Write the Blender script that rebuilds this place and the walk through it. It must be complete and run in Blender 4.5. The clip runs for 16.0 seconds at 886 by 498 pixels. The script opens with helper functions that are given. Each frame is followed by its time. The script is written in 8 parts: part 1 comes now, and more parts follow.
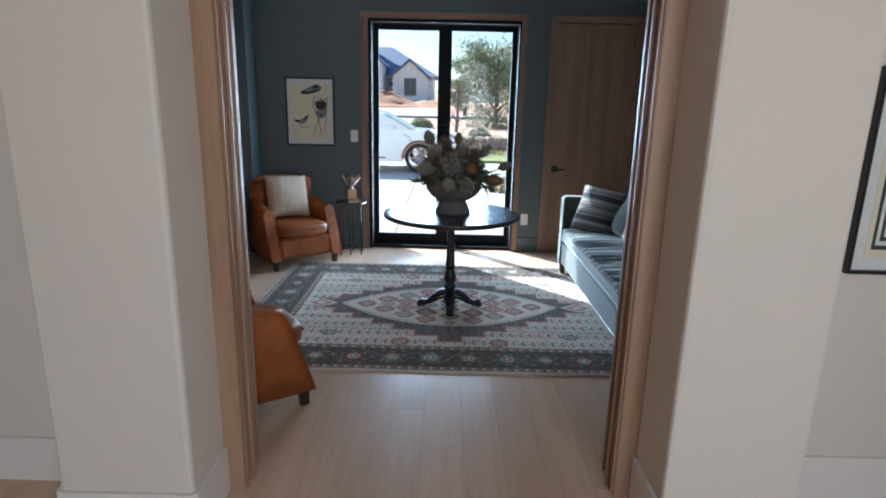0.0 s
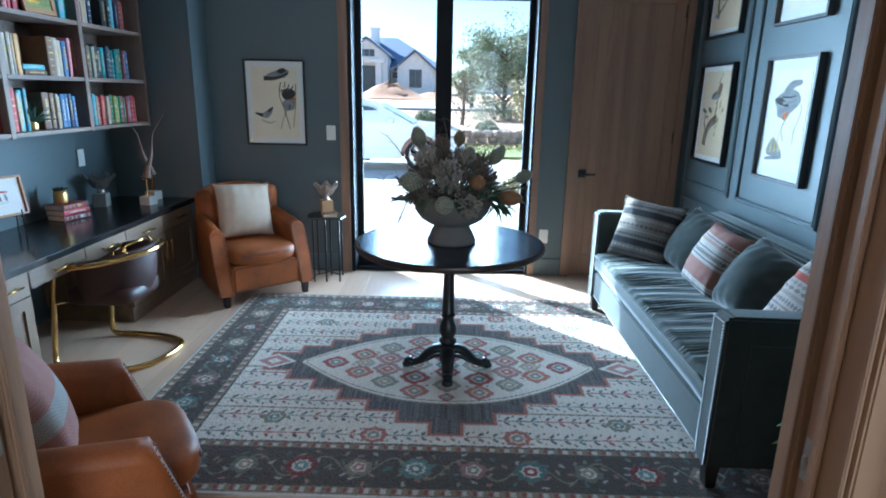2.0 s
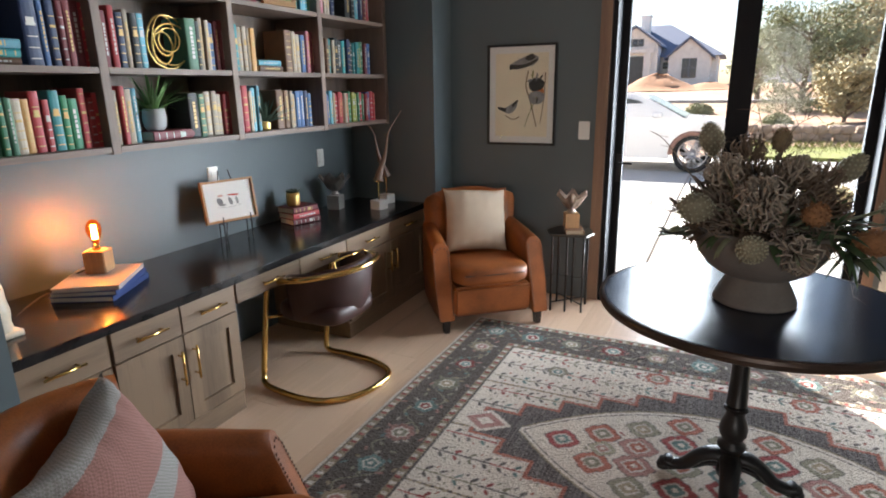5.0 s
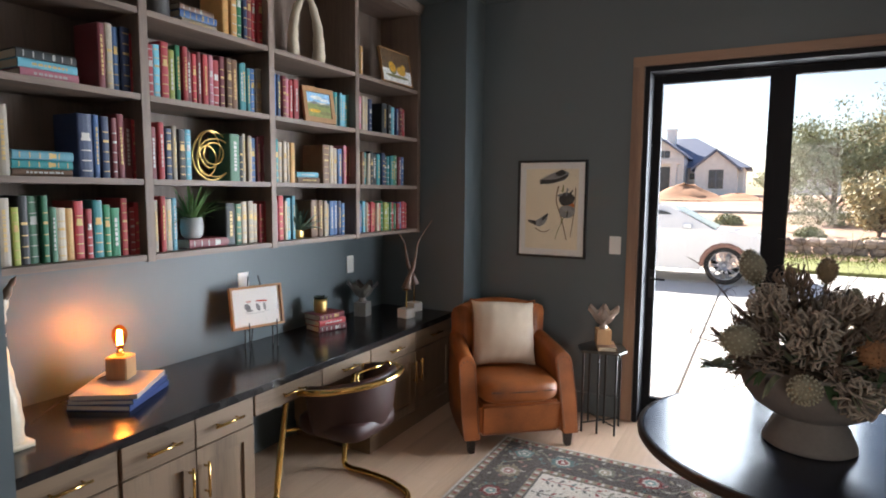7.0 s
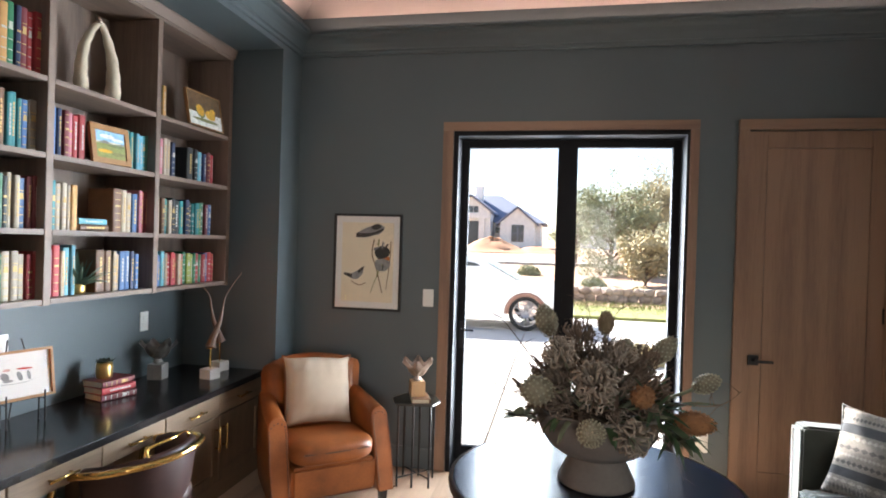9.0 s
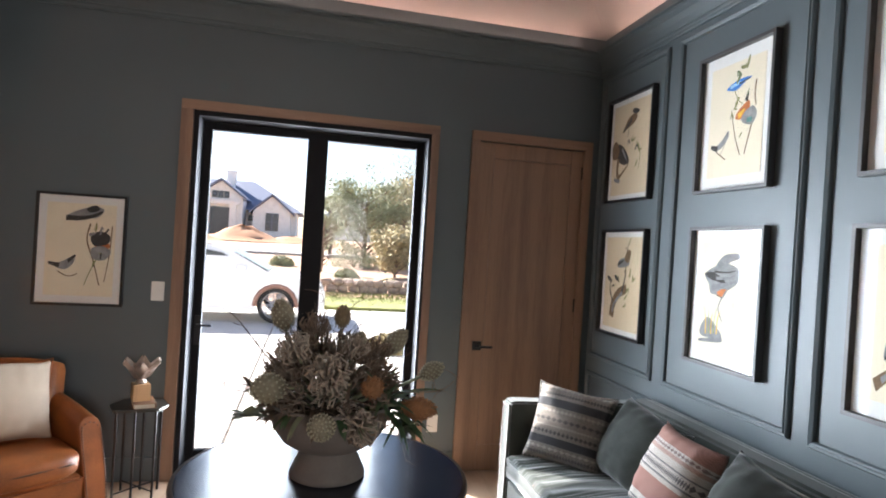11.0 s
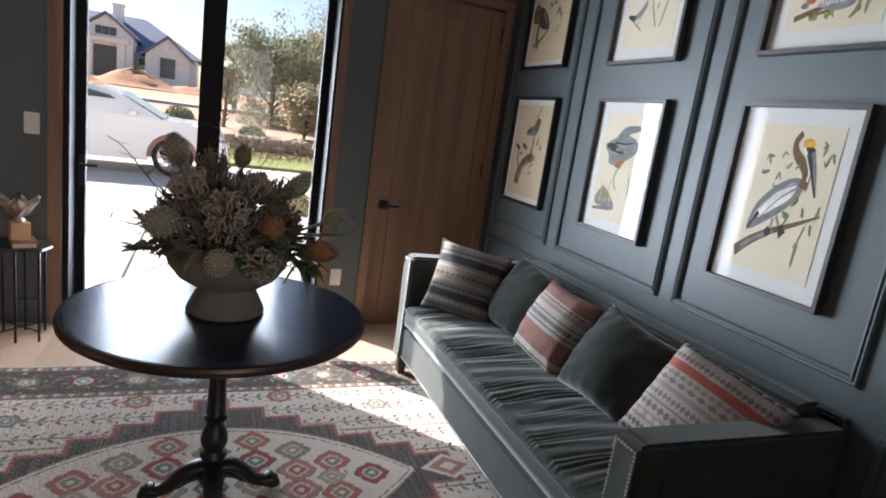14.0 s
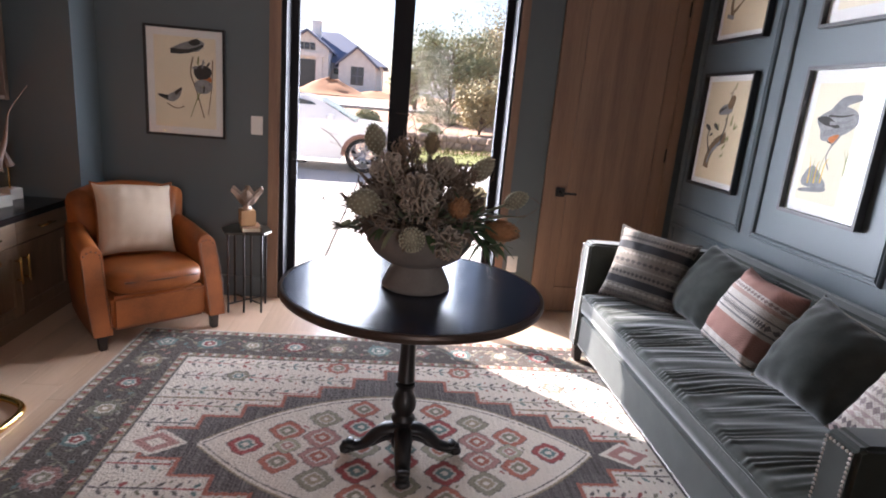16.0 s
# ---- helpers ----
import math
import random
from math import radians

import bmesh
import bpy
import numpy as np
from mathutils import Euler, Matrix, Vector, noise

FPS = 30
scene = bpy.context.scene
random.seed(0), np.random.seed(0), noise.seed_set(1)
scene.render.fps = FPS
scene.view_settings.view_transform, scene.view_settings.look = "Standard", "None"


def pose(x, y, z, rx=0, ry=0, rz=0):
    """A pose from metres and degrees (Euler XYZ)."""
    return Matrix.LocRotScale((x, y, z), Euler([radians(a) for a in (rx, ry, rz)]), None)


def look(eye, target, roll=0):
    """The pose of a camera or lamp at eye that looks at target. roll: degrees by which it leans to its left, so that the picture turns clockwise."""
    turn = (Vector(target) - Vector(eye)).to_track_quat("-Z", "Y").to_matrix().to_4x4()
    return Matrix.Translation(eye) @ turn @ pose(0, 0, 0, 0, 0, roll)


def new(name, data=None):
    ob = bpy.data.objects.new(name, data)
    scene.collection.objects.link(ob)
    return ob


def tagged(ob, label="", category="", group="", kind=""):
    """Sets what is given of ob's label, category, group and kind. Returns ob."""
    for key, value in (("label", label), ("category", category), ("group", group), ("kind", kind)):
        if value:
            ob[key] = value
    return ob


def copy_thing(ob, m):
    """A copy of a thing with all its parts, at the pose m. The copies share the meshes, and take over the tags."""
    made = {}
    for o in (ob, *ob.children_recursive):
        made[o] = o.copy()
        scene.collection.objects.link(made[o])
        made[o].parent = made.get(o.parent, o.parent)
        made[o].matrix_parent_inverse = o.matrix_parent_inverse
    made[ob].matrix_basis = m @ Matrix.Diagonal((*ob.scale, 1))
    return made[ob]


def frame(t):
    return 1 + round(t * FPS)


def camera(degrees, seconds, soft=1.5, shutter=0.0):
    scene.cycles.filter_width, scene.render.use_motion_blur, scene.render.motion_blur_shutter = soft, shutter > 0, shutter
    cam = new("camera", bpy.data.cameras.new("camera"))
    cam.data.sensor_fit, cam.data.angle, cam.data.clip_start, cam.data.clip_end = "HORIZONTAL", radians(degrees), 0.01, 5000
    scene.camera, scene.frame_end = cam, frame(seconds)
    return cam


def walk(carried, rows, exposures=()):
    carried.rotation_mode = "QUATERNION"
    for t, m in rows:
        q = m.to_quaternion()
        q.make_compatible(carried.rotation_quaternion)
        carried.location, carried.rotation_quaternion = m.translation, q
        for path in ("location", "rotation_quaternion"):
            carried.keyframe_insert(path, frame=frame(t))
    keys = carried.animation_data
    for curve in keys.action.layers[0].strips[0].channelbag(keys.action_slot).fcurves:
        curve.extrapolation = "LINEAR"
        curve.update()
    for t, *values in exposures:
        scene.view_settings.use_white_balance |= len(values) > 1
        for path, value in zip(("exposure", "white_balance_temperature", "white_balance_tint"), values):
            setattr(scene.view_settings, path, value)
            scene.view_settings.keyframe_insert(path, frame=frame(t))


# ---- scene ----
cam = camera(74.3, 16.0, soft=1.9)
PATH = [
    (0, (0.655, 0.097, 1.614), (0.65, 2.036, 1.124), 1.3),
    (0.5, (0.641, 0.36, 1.638), (0.676, 2.3, 1.152), 1.1),
    (1, (0.673, 0.693, 1.642), (0.713, 2.631, 1.152), 0.8),
    (1.5, (0.705, 1.059, 1.596), (0.72, 2.997, 1.102), 0.8),
    (2, (0.712, 1.39, 1.576), (0.684, 3.322, 1.062), 1.1),
    (2.5, (0.759, 1.671, 1.562), (0.654, 3.598, 1.038), 1.3),
    (3, (0.761, 1.887, 1.555), (0.549, 3.799, 1.008), 1.3),
    (3.5, (0.689, 2.061, 1.546), (0.319, 3.943, 0.979), 1.1),
    (4, (0.613, 2.173, 1.54), (0.058, 4.004, 0.955), 0.5),
    (4.5, (0.586, 2.244, 1.526), (-0.156, 4.009, 0.949), -0.1),
    (7, (0.533, 2.345, 1.592), (-0.414, 4.096, 1.397), 0.5),
    (7.5, (0.532, 2.348, 1.601), (-0.319, 4.154, 1.483), 0.6),
    (8, (0.529, 2.357, 1.611), (-0.191, 4.222, 1.544), 1.0),
    (8.5, (0.537, 2.361, 1.614), (-0.024, 4.28, 1.579), 1.3),
    (9, (0.543, 2.367, 1.62), (0.167, 4.331, 1.604), 1.7),
    (9.5, (0.564, 2.375, 1.63), (0.385, 4.367, 1.621), 2.1),
    (10, (0.581, 2.377, 1.636), (0.604, 4.377, 1.633), 2.5),
    (12.5, (0.622, 2.383, 1.627), (1.495, 4.179, 1.525), 6.0),
    (13, (0.625, 2.383, 1.617), (1.533, 4.154, 1.422), 7.0),
    (13.5, (0.634, 2.378, 1.593), (1.5, 4.155, 1.292), 7.9),
    (14, (0.628, 2.363, 1.557), (1.383, 4.168, 1.145), 8.2),
    (14.5, (0.617, 2.348, 1.541), (1.222, 4.184, 1.027), 8.0),
    (15, (0.601, 2.334, 1.518), (1.043, 4.198, 0.943), 7.3),
    (15.5, (0.59, 2.322, 1.508), (0.888, 4.213, 0.931), 6.2),
    (16, (0.586, 2.312, 1.513), (0.78, 4.24, 1.018), 5.0),
]
EXPOSURES = [(0.0, 1.7, 5050, 1), (1.0, 2.05, 4600, -5), (2.0, 2.12, 4550, -5), (3.0, 2.22, 5550, 5), (4.0, 2.05, 6200, 9), (7.0, 2.0, 6350, 12), (9.0, 2.52, 6250, 10), (10.2, 2.56, 6250, 11), (12.5, 1.6, 6100, 14), (14.0, 1.6, 6150, 14), (15.0, 1.8, 6150, 16), (16.0, 2.05, 6250, 21)]
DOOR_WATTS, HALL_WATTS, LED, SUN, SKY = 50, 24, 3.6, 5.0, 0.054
walk(cam, [(t, look(eye, target, roll)) for t, eye, target, roll in PATH], EXPOSURES)

# ---- light ----
SUN_WAY = Vector((0.575, -0.613, -0.60))
world = bpy.data.worlds.new("sky")
scene.world = world
world.use_nodes = True
_n, _l = world.node_tree.nodes, world.node_tree.links
_sky = _n.new("ShaderNodeTexSky")
_sky.sky_type = "NISHITA"
_sky.sun_disc = False
_sky.sun_elevation = radians(35.5)
_sky.sun_rotation = radians(-43)
_sky.dust_density, _sky.ozone_density = 1.0, 1.2
_l.new(_sky.outputs[0], _n["Background"].inputs[0])
_n["Background"].inputs[1].default_value = SKY
_sun = bpy.data.lights.new("sun", "SUN")
_sun.energy, _sun.angle, _sun.color = SUN, radians(0.6), (1.0, 0.94, 0.86)
new("sun", _sun).matrix_world = look(-SUN_WAY * 30, (0, 0, 0))


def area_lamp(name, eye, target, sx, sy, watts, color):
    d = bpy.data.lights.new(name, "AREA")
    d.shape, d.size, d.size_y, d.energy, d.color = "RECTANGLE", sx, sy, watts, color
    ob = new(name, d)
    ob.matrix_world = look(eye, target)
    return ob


# added lamps for sky light at the glazed doors and unseen hall light behind the walker
for nm, tgt, share in (("door_skylight_west", (-1.9, 4.5, 1.35), 0.5), ("door_skylight_east", (2.7, 4.3, 1.3), 0.5)):
    area_lamp(nm, (0.61, 6.84, 1.25), tgt, 1.4, 2.1, DOOR_WATTS * share, (0.84, 0.93, 1.0)).data.spread = radians(105)
# no known source in the hall: lamp added to light its walls
area_lamp("hall_fill_lamp", (1.7, -2.4, 1.6), (-0.2, 1.9, 1.3), 1.5, 1.9, HALL_WATTS, (1.0, 0.93, 0.86))

# ---- materials ----
MATS = {}


def mat(name, color, rough=0.6, metal=0.0, vary=0.12, scale=6.0, bump=0.1, fine=120.0, coat=0.0, stretch=(1, 1, 1), island=0.0, spec=0.5, sheen=0.0):
    """A surface with broad and fine variation of its colour and roughness, and a fine relief."""
    if name in MATS:
        return MATS[name]
    m = bpy.data.materials.new(name)
    m.use_nodes = True
    n, l = m.node_tree.nodes, m.node_tree.links
    b = n["Principled BSDF"]
    tc, mp = n.new("ShaderNodeTexCoord"), n.new("ShaderNodeMapping")
    mp.inputs["Scale"].default_value = stretch
    l.new(tc.outputs["Object"], mp.inputs["Vector"])
    n1, n2 = n.new("ShaderNodeTexNoise"), n.new("ShaderNodeTexNoise")
    n1.inputs["Scale"].default_value, n1.inputs["Detail"].default_value = scale, 4
    n2.inputs["Scale"].default_value, n2.inputs["Detail"].default_value = fine, 3
    for q in (n1, n2):
        l.new(mp.outputs[0], q.inputs["Vector"])
    mix = n.new("ShaderNodeMath")
    mix.operation = "MULTIPLY_ADD"
    l.new(n2.outputs["Fac"], mix.inputs[0])
    mix.inputs[1].default_value = 0.4
    l.new(n1.outputs["Fac"], mix.inputs[2])
    mr = n.new("ShaderNodeMapRange")
    mr.inputs["From Min"].default_value, mr.inputs["From Max"].default_value = 0.35, 1.05
    mr.inputs["To Min"].default_value, mr.inputs["To Max"].default_value = 1 - vary, 1 + vary
    l.new(mix.outputs[0], mr.inputs["Value"])
    hsv = n.new("ShaderNodeHueSaturation")
    hsv.inputs["Color"].default_value = (*color, 1)
    value = mr.outputs[0]
    if island:
        oi = n.new("ShaderNodeObjectInfo")
        ir = n.new("ShaderNodeMapRange")
        ir.inputs["To Min"].default_value, ir.inputs["To Max"].default_value = 1 - island, 1 + island
        l.new(oi.outputs["Random"], ir.inputs["Value"])
        mm = n.new("ShaderNodeMath")
        mm.operation = "MULTIPLY"
        l.new(value, mm.inputs[0])
        l.new(ir.outputs[0], mm.inputs[1])
        value = mm.outputs[0]
    l.new(value, hsv.inputs["Value"])
    l.new(hsv.outputs[0], b.inputs["Base Color"])
    rr = n.new("ShaderNodeMapRange")
    rr.inputs["To Min"].default_value, rr.inputs["To Max"].default_value = max(rough - 0.08, 0.02), min(rough + 0.08, 1)
    l.new(n1.outputs["Fac"], rr.inputs["Value"])
    l.new(rr.outputs[0], b.inputs["Roughness"])
    b.inputs["Metallic"].default_value = metal
    b.inputs["Specular IOR Level"].default_value = spec
    b.inputs["Coat Weight"].default_value = coat
    if sheen:
        b.inputs["Sheen Weight"].default_value = sheen
        b.inputs["Sheen Roughness"].default_value = 0.35
    if bump:
        bp = n.new("ShaderNodeBump")
        bp.inputs["Strength"].default_value, bp.inputs["Distance"].default_value = bump, 0.004
        l.new(mix.outputs[0], bp.inputs["Height"])
        l.new(bp.outputs[0], b.inputs["Normal"])
    MATS[name] = m
    return m


def wood(name, dark, light, along="Z", rough=0.45, grain=9.0, island=0.0, knots=0.0):
    """Wood with growth lines along one axis."""
    if name in MATS:
        return MATS[name]
    m = bpy.data.materials.new(name)
    m.use_nodes = True
    n, l = m.node_tree.nodes, m.node_tree.links
    b = n["Principled BSDF"]
    tc, mp = n.new("ShaderNodeTexCoord"), n.new("ShaderNodeMapping")
    mp.inputs["Scale"].default_value = {"X": (0.06, 1, 1), "Y": (1, 0.06, 1), "Z": (1, 1, 0.06)}[along]
    oi = n.new("ShaderNodeObjectInfo")
    off = n.new("ShaderNodeVectorMath")
    off.operation = "SCALE"
    off.inputs[0].default_value = (7, 11, 5)
    l.new(oi.outputs["Random"], off.inputs["Scale"])
    add = n.new("ShaderNodeVectorMath")
    l.new(tc.outputs["Object"], add.inputs[0])
    l.new(off.outputs[0], add.inputs[1])
    l.new(add.outputs[0], mp.inputs["Vector"])
    n1, n2, n3 = (n.new("ShaderNodeTexNoise") for _ in range(3))
    for q, s, d in ((n1, grain, 6), (n2, grain * 14, 4), (n3, 2.2, 3)):
        q.inputs["Scale"].default_value, q.inputs["Detail"].default_value = s, d
        q.inputs["Distortion"].default_value = 0.6
        l.new(mp.outputs[0], q.inputs["Vector"])
    a = n.new("ShaderNodeMath")
    a.operation = "MULTIPLY_ADD"
    l.new(n2.outputs["Fac"], a.inputs[0])
    a.inputs[1].default_value = 0.45
    l.new(n1.outputs["Fac"], a.inputs[2])
    c = n.new("ShaderNodeMath")
    c.operation = "MULTIPLY_ADD"
    l.new(n3.outputs["Fac"], c.inputs[0])
    c.inputs[1].default_value = 0.4
    l.new(a.outputs[0], c.inputs[2])
    ramp = n.new("ShaderNodeValToRGB")
    ramp.color_ramp.elements[0].position, ramp.color_ramp.elements[1].position = 0.55, 1.2
    ramp.color_ramp.elements[0].position = 0.62
    ramp.color_ramp.elements[1].position = 1.0
    ramp.color_ramp.elements[0].color, ramp.color_ramp.elements[1].color = (*dark, 1), (*light, 1)
    l.new(c.outputs[0], ramp.inputs[0])
    hsv = n.new("ShaderNodeHueSaturation")
    l.new(ramp.outputs[0], hsv.inputs["Color"])
    ir = n.new("ShaderNodeMapRange")
    ir.inputs["To Min"].default_value, ir.inputs["To Max"].default_value = 1 - island, 1 + island
    l.new(oi.outputs["Random"], ir.inputs["Value"])
    l.new(ir.outputs[0], hsv.inputs["Value"])
    l.new(hsv.outputs[0], b.inputs["Base Color"])
    rr = n.new("ShaderNodeMapRange")
    rr.inputs["To Min"].default_value, rr.inputs["To Max"].default_value = rough - 0.1, rough + 0.1
    l.new(a.outputs[0], rr.inputs["Value"])
    l.new(rr.outputs[0], b.inputs["Roughness"])
    bp = n.new("ShaderNodeBump")
    bp.inputs["Strength"].default_value, bp.inputs["Distance"].default_value = 0.12, 0.002
    l.new(a.outputs[0], bp.inputs["Height"])
    l.new(bp.outputs[0], b.inputs["Normal"])
    MATS[name] = m
    return m


def glow(name, color, strength):
    if name in MATS:
        return MATS[name]
    m = bpy.data.materials.new(name)
    m.use_nodes = True
    n, l = m.node_tree.nodes, m.node_tree.links
    b = n["Principled BSDF"]
    b.inputs["Base Color"].default_value = (*color, 1)
    b.inputs["Emission Color"].default_value = (*color, 1)
    b.inputs["Emission Strength"].default_value = strength
    MATS[name] = m
    return m


def glass_mat(name, tint=(1, 1, 1), rough=0.0, gloss=0.06):
    """Thin clear glass: mostly see-through, with a mirror share that grows at a slant."""
    if name in MATS:
        return MATS[name]
    m = bpy.data.materials.new(name)
    m.use_nodes = True
    n, l = m.node_tree.nodes, m.node_tree.links
    n.remove(n["Principled BSDF"])
    tr, gl, mx, fr = n.new("ShaderNodeBsdfTransparent"), n.new("ShaderNodeBsdfGlossy"), n.new("ShaderNodeMixShader"), n.new("ShaderNodeLayerWeight")
    tr.inputs[0].default_value = (*tint, 1)
    gl.inputs["Roughness"].default_value = rough
    fr.inputs["Blend"].default_value = 0.5
    pw, ad = n.new("ShaderNodeMath"), n.new("ShaderNodeMath")
    pw.operation, ad.operation = "POWER", "MULTIPLY_ADD"
    pw.inputs[1].default_value, ad.inputs[1].default_value, ad.inputs[2].default_value = 5.0, 0.6, gloss * 0.15
    l.new(fr.outputs["Facing"], pw.inputs[0])
    l.new(pw.outputs[0], ad.inputs[0])
    l.new(ad.outputs[0], mx.inputs[0])
    l.new(tr.outputs[0], mx.inputs[1])
    l.new(gl.outputs[0], mx.inputs[2])
    l.new(mx.outputs[0], n["Material Output"].inputs[0])
    MATS[name] = m
    return m


def stripes(name, bands, axis="Z", rough=0.9, weave=260.0, marks=(), pitch=0.024):
    """Woven cloth in bands across one axis: (share up to, colour). marks: (from, to, colour) rows of small woven teeth."""
    if name in MATS:
        return MATS[name]
    m = bpy.data.materials.new(name)
    m.use_nodes = True
    n, l = m.node_tree.nodes, m.node_tree.links
    b = n["Principled BSDF"]
    tc, sp = n.new("ShaderNodeTexCoord"), n.new("ShaderNodeSeparateXYZ")
    l.new(tc.outputs["Object"], sp.inputs[0])
    nz = n.new("ShaderNodeTexNoise")
    nz.inputs["Scale"].default_value = weave
    l.new(tc.outputs["Object"], nz.inputs["Vector"])
    jit = n.new("ShaderNodeMath")
    jit.operation = "MULTIPLY_ADD"
    l.new(nz.outputs["Fac"], jit.inputs[0])
    jit.inputs[1].default_value = 0.006
    l.new(sp.outputs[axis], jit.inputs[2])
    mr = n.new("ShaderNodeMapRange")
    mr.inputs["From Min"].default_value, mr.inputs["From Max"].default_value = -0.23, 0.23
    l.new(jit.outputs[0], mr.inputs["Value"])
    r = n.new("ShaderNodeValToRGB")
    r.color_ramp.interpolation = "CONSTANT"
    el = r.color_ramp.elements
    el[0].color = (*bands[0][1], 1)
    el[1].position, el[1].color = bands[1][0], (*bands[1][1], 1)
    for p, c in bands[2:]:
        e = el.new(p)
        e.color = (*c, 1)
    l.new(mr.outputs[0], r.inputs[0])
    cloth = r.outputs[0]
    for k, (lo, hi, c) in enumerate(marks):
        def calc(op, a, bb):
            q = n.new("ShaderNodeMath")
            q.operation = op
            for i, w in enumerate((a, bb)):
                if isinstance(w, (int, float)):
                    q.inputs[i].default_value = w
                else:
                    l.new(w, q.inputs[i])
            return q.outputs[0]
        mid, half = (lo + hi) / 2, (hi - lo) / 2
        off = calc("DIVIDE", calc("ABSOLUTE", calc("SUBTRACT", mr.outputs[0], mid), 0), half)
        saw = calc("PINGPONG", calc("ADD", sp.outputs["X"], 0.003 * k), pitch * (0.5, 0.35, 0.7)[k % 3])
        tooth = calc("LESS_THAN", off, calc("DIVIDE", saw, pitch * (0.5, 0.35, 0.7)[k % 3]))
        mm = n.new("ShaderNodeMix")
        mm.data_type = "RGBA"
        l.new(tooth, mm.inputs[0])
        l.new(cloth, mm.inputs[6])
        mm.inputs[7].default_value = (*c, 1)
        cloth = mm.outputs[2]
    ck = n.new("ShaderNodeTexChecker")
    ck.inputs["Scale"].default_value = 170
    ck.inputs[1].default_value, ck.inputs[2].default_value = (1, 1, 1, 1), (0.72, 0.70, 0.68, 1)
    l.new(tc.outputs["Object"], ck.inputs[0])
    mx = n.new("ShaderNodeMix")
    mx.data_type, mx.blend_type = "RGBA", "MULTIPLY"
    mx.inputs[0].default_value = 1
    l.new(cloth, mx.inputs[6])
    l.new(ck.outputs[0], mx.inputs[7])
    l.new(mx.outputs[2], b.inputs["Base Color"])
    b.inputs["Roughness"].default_value = rough
    bp = n.new("ShaderNodeBump")
    bp.inputs["Strength"].default_value, bp.inputs["Distance"].default_value = 0.5, 0.002
    l.new(nz.outputs["Fac"], bp.inputs["Height"])
    l.new(bp.outputs[0], b.inputs["Normal"])
    MATS[name] = m
    return m


TEAL = mat("teal_wall_paint", (0.091, 0.114, 0.121), 0.50, vary=0.05, scale=1.5, bump=0.05, fine=300)
HALL = mat("warm_white_wall_paint", (0.70, 0.625, 0.545), 0.7, vary=0.03, scale=1.2, bump=0.05, fine=300)
HALLTRIM = mat("white_trim_paint", (0.76, 0.71, 0.65), 0.45, vary=0.02, scale=2, bump=0.02)
CEIL = mat("ceiling_paint", (0.50, 0.45, 0.42), 0.8, vary=0.03, scale=1.5, bump=0.05)
TRIMWOOD = wood("stained_door_wood", (0.165, 0.094, 0.060), (0.27, 0.165, 0.105), "Z", 0.42)
TRIMWOOD_X = wood("stained_head_wood", (0.165, 0.094, 0.060), (0.27, 0.165, 0.105), "X", 0.42)
JAMBWOOD = wood("opening_casing_wood", (0.22, 0.125, 0.072), (0.37, 0.23, 0.14), "Z", 0.38)
CABWOOD = wood("cabinet_oak", (0.115, 0.073, 0.043), (0.215, 0.142, 0.087), "Z", 0.45)
CABWOOD_Y = wood("cabinet_oak_level", (0.115, 0.073, 0.043), (0.215, 0.142, 0.087), "Y", 0.45)
SHELFWOOD = wood("bookcase_wood", (0.105, 0.072, 0.055), (0.22, 0.157, 0.120), "Y", 0.5)
SHELFWOOD_Z = wood("bookcase_wood_upright", (0.105, 0.072, 0.055), (0.22, 0.157, 0.120), "Z", 0.5)
FLOORWOOD = wood("oak_floor", (0.47, 0.315, 0.205), (0.61, 0.43, 0.30), "Y", 0.31, grain=4, island=0.07)
BLACK = mat("black_door_paint", (0.010, 0.010, 0.012), 0.62, vary=0.1, bump=0.03, spec=0.15)
IRON = mat("black_cast_iron", (0.016, 0.015, 0.015), 0.38, 0.3, vary=0.2, scale=20, bump=0.25)
STONE = mat("dark_stone_top", (0.014, 0.013, 0.013), 0.18, vary=0.6, scale=9, bump=0.02, spec=0.36)
BRASS = mat("polished_brass", (0.75, 0.50, 0.17), 0.16, 1.0, vary=0.06, bump=0.02)
GLASS = glass_mat("clear_glass")
PLASTIC = mat("white_plastic", (0.75, 0.74, 0.70), 0.4, vary=0.02, bump=0)
LEATHER = mat("tan_leather", (0.25, 0.072, 0.016), 0.46, vary=0.65, scale=5, bump=0.35, fine=190, coat=0.0, spec=0.4)
DARKLEG = mat("dark_stained_leg", (0.02, 0.013, 0.010), 0.4, vary=0.2)
VELVET = mat("dark_green_velvet", (0.046, 0.053, 0.046), 0.8, vary=0.30, scale=9, bump=0.12, fine=400, sheen=0.6, spec=0.2)
NAIL = mat("nailhead_nickel", (0.55, 0.53, 0.50), 0.3, 1.0, vary=0.1, bump=0)

# ---- mesh helpers ----


def obj_mesh(name, bm, material, smooth=False):
    me = bpy.data.meshes.new(name)
    bm.to_mesh(me)
    bm.free()
    for q in material if isinstance(material, (list, tuple)) else [material]:
        me.materials.append(q)
    if smooth:
        me.polygons.foreach_set("use_smooth", [True] * len(me.polygons))
    return me


def part(name, bm, material, parent, label="", smooth=False):
    ob = new(name, obj_mesh(name, bm, material, smooth))
    ob.parent = parent
    if label:
        ob["label"] = label
    return ob


def thing(name, m, label, category, group="", kind=""):
    """An Empty at the base of a thing; its parts are meshes under it."""
    ob = new(name)
    ob.empty_display_size = 0.1
    ob.matrix_basis = m
    return tagged(ob, label, category, group, kind)


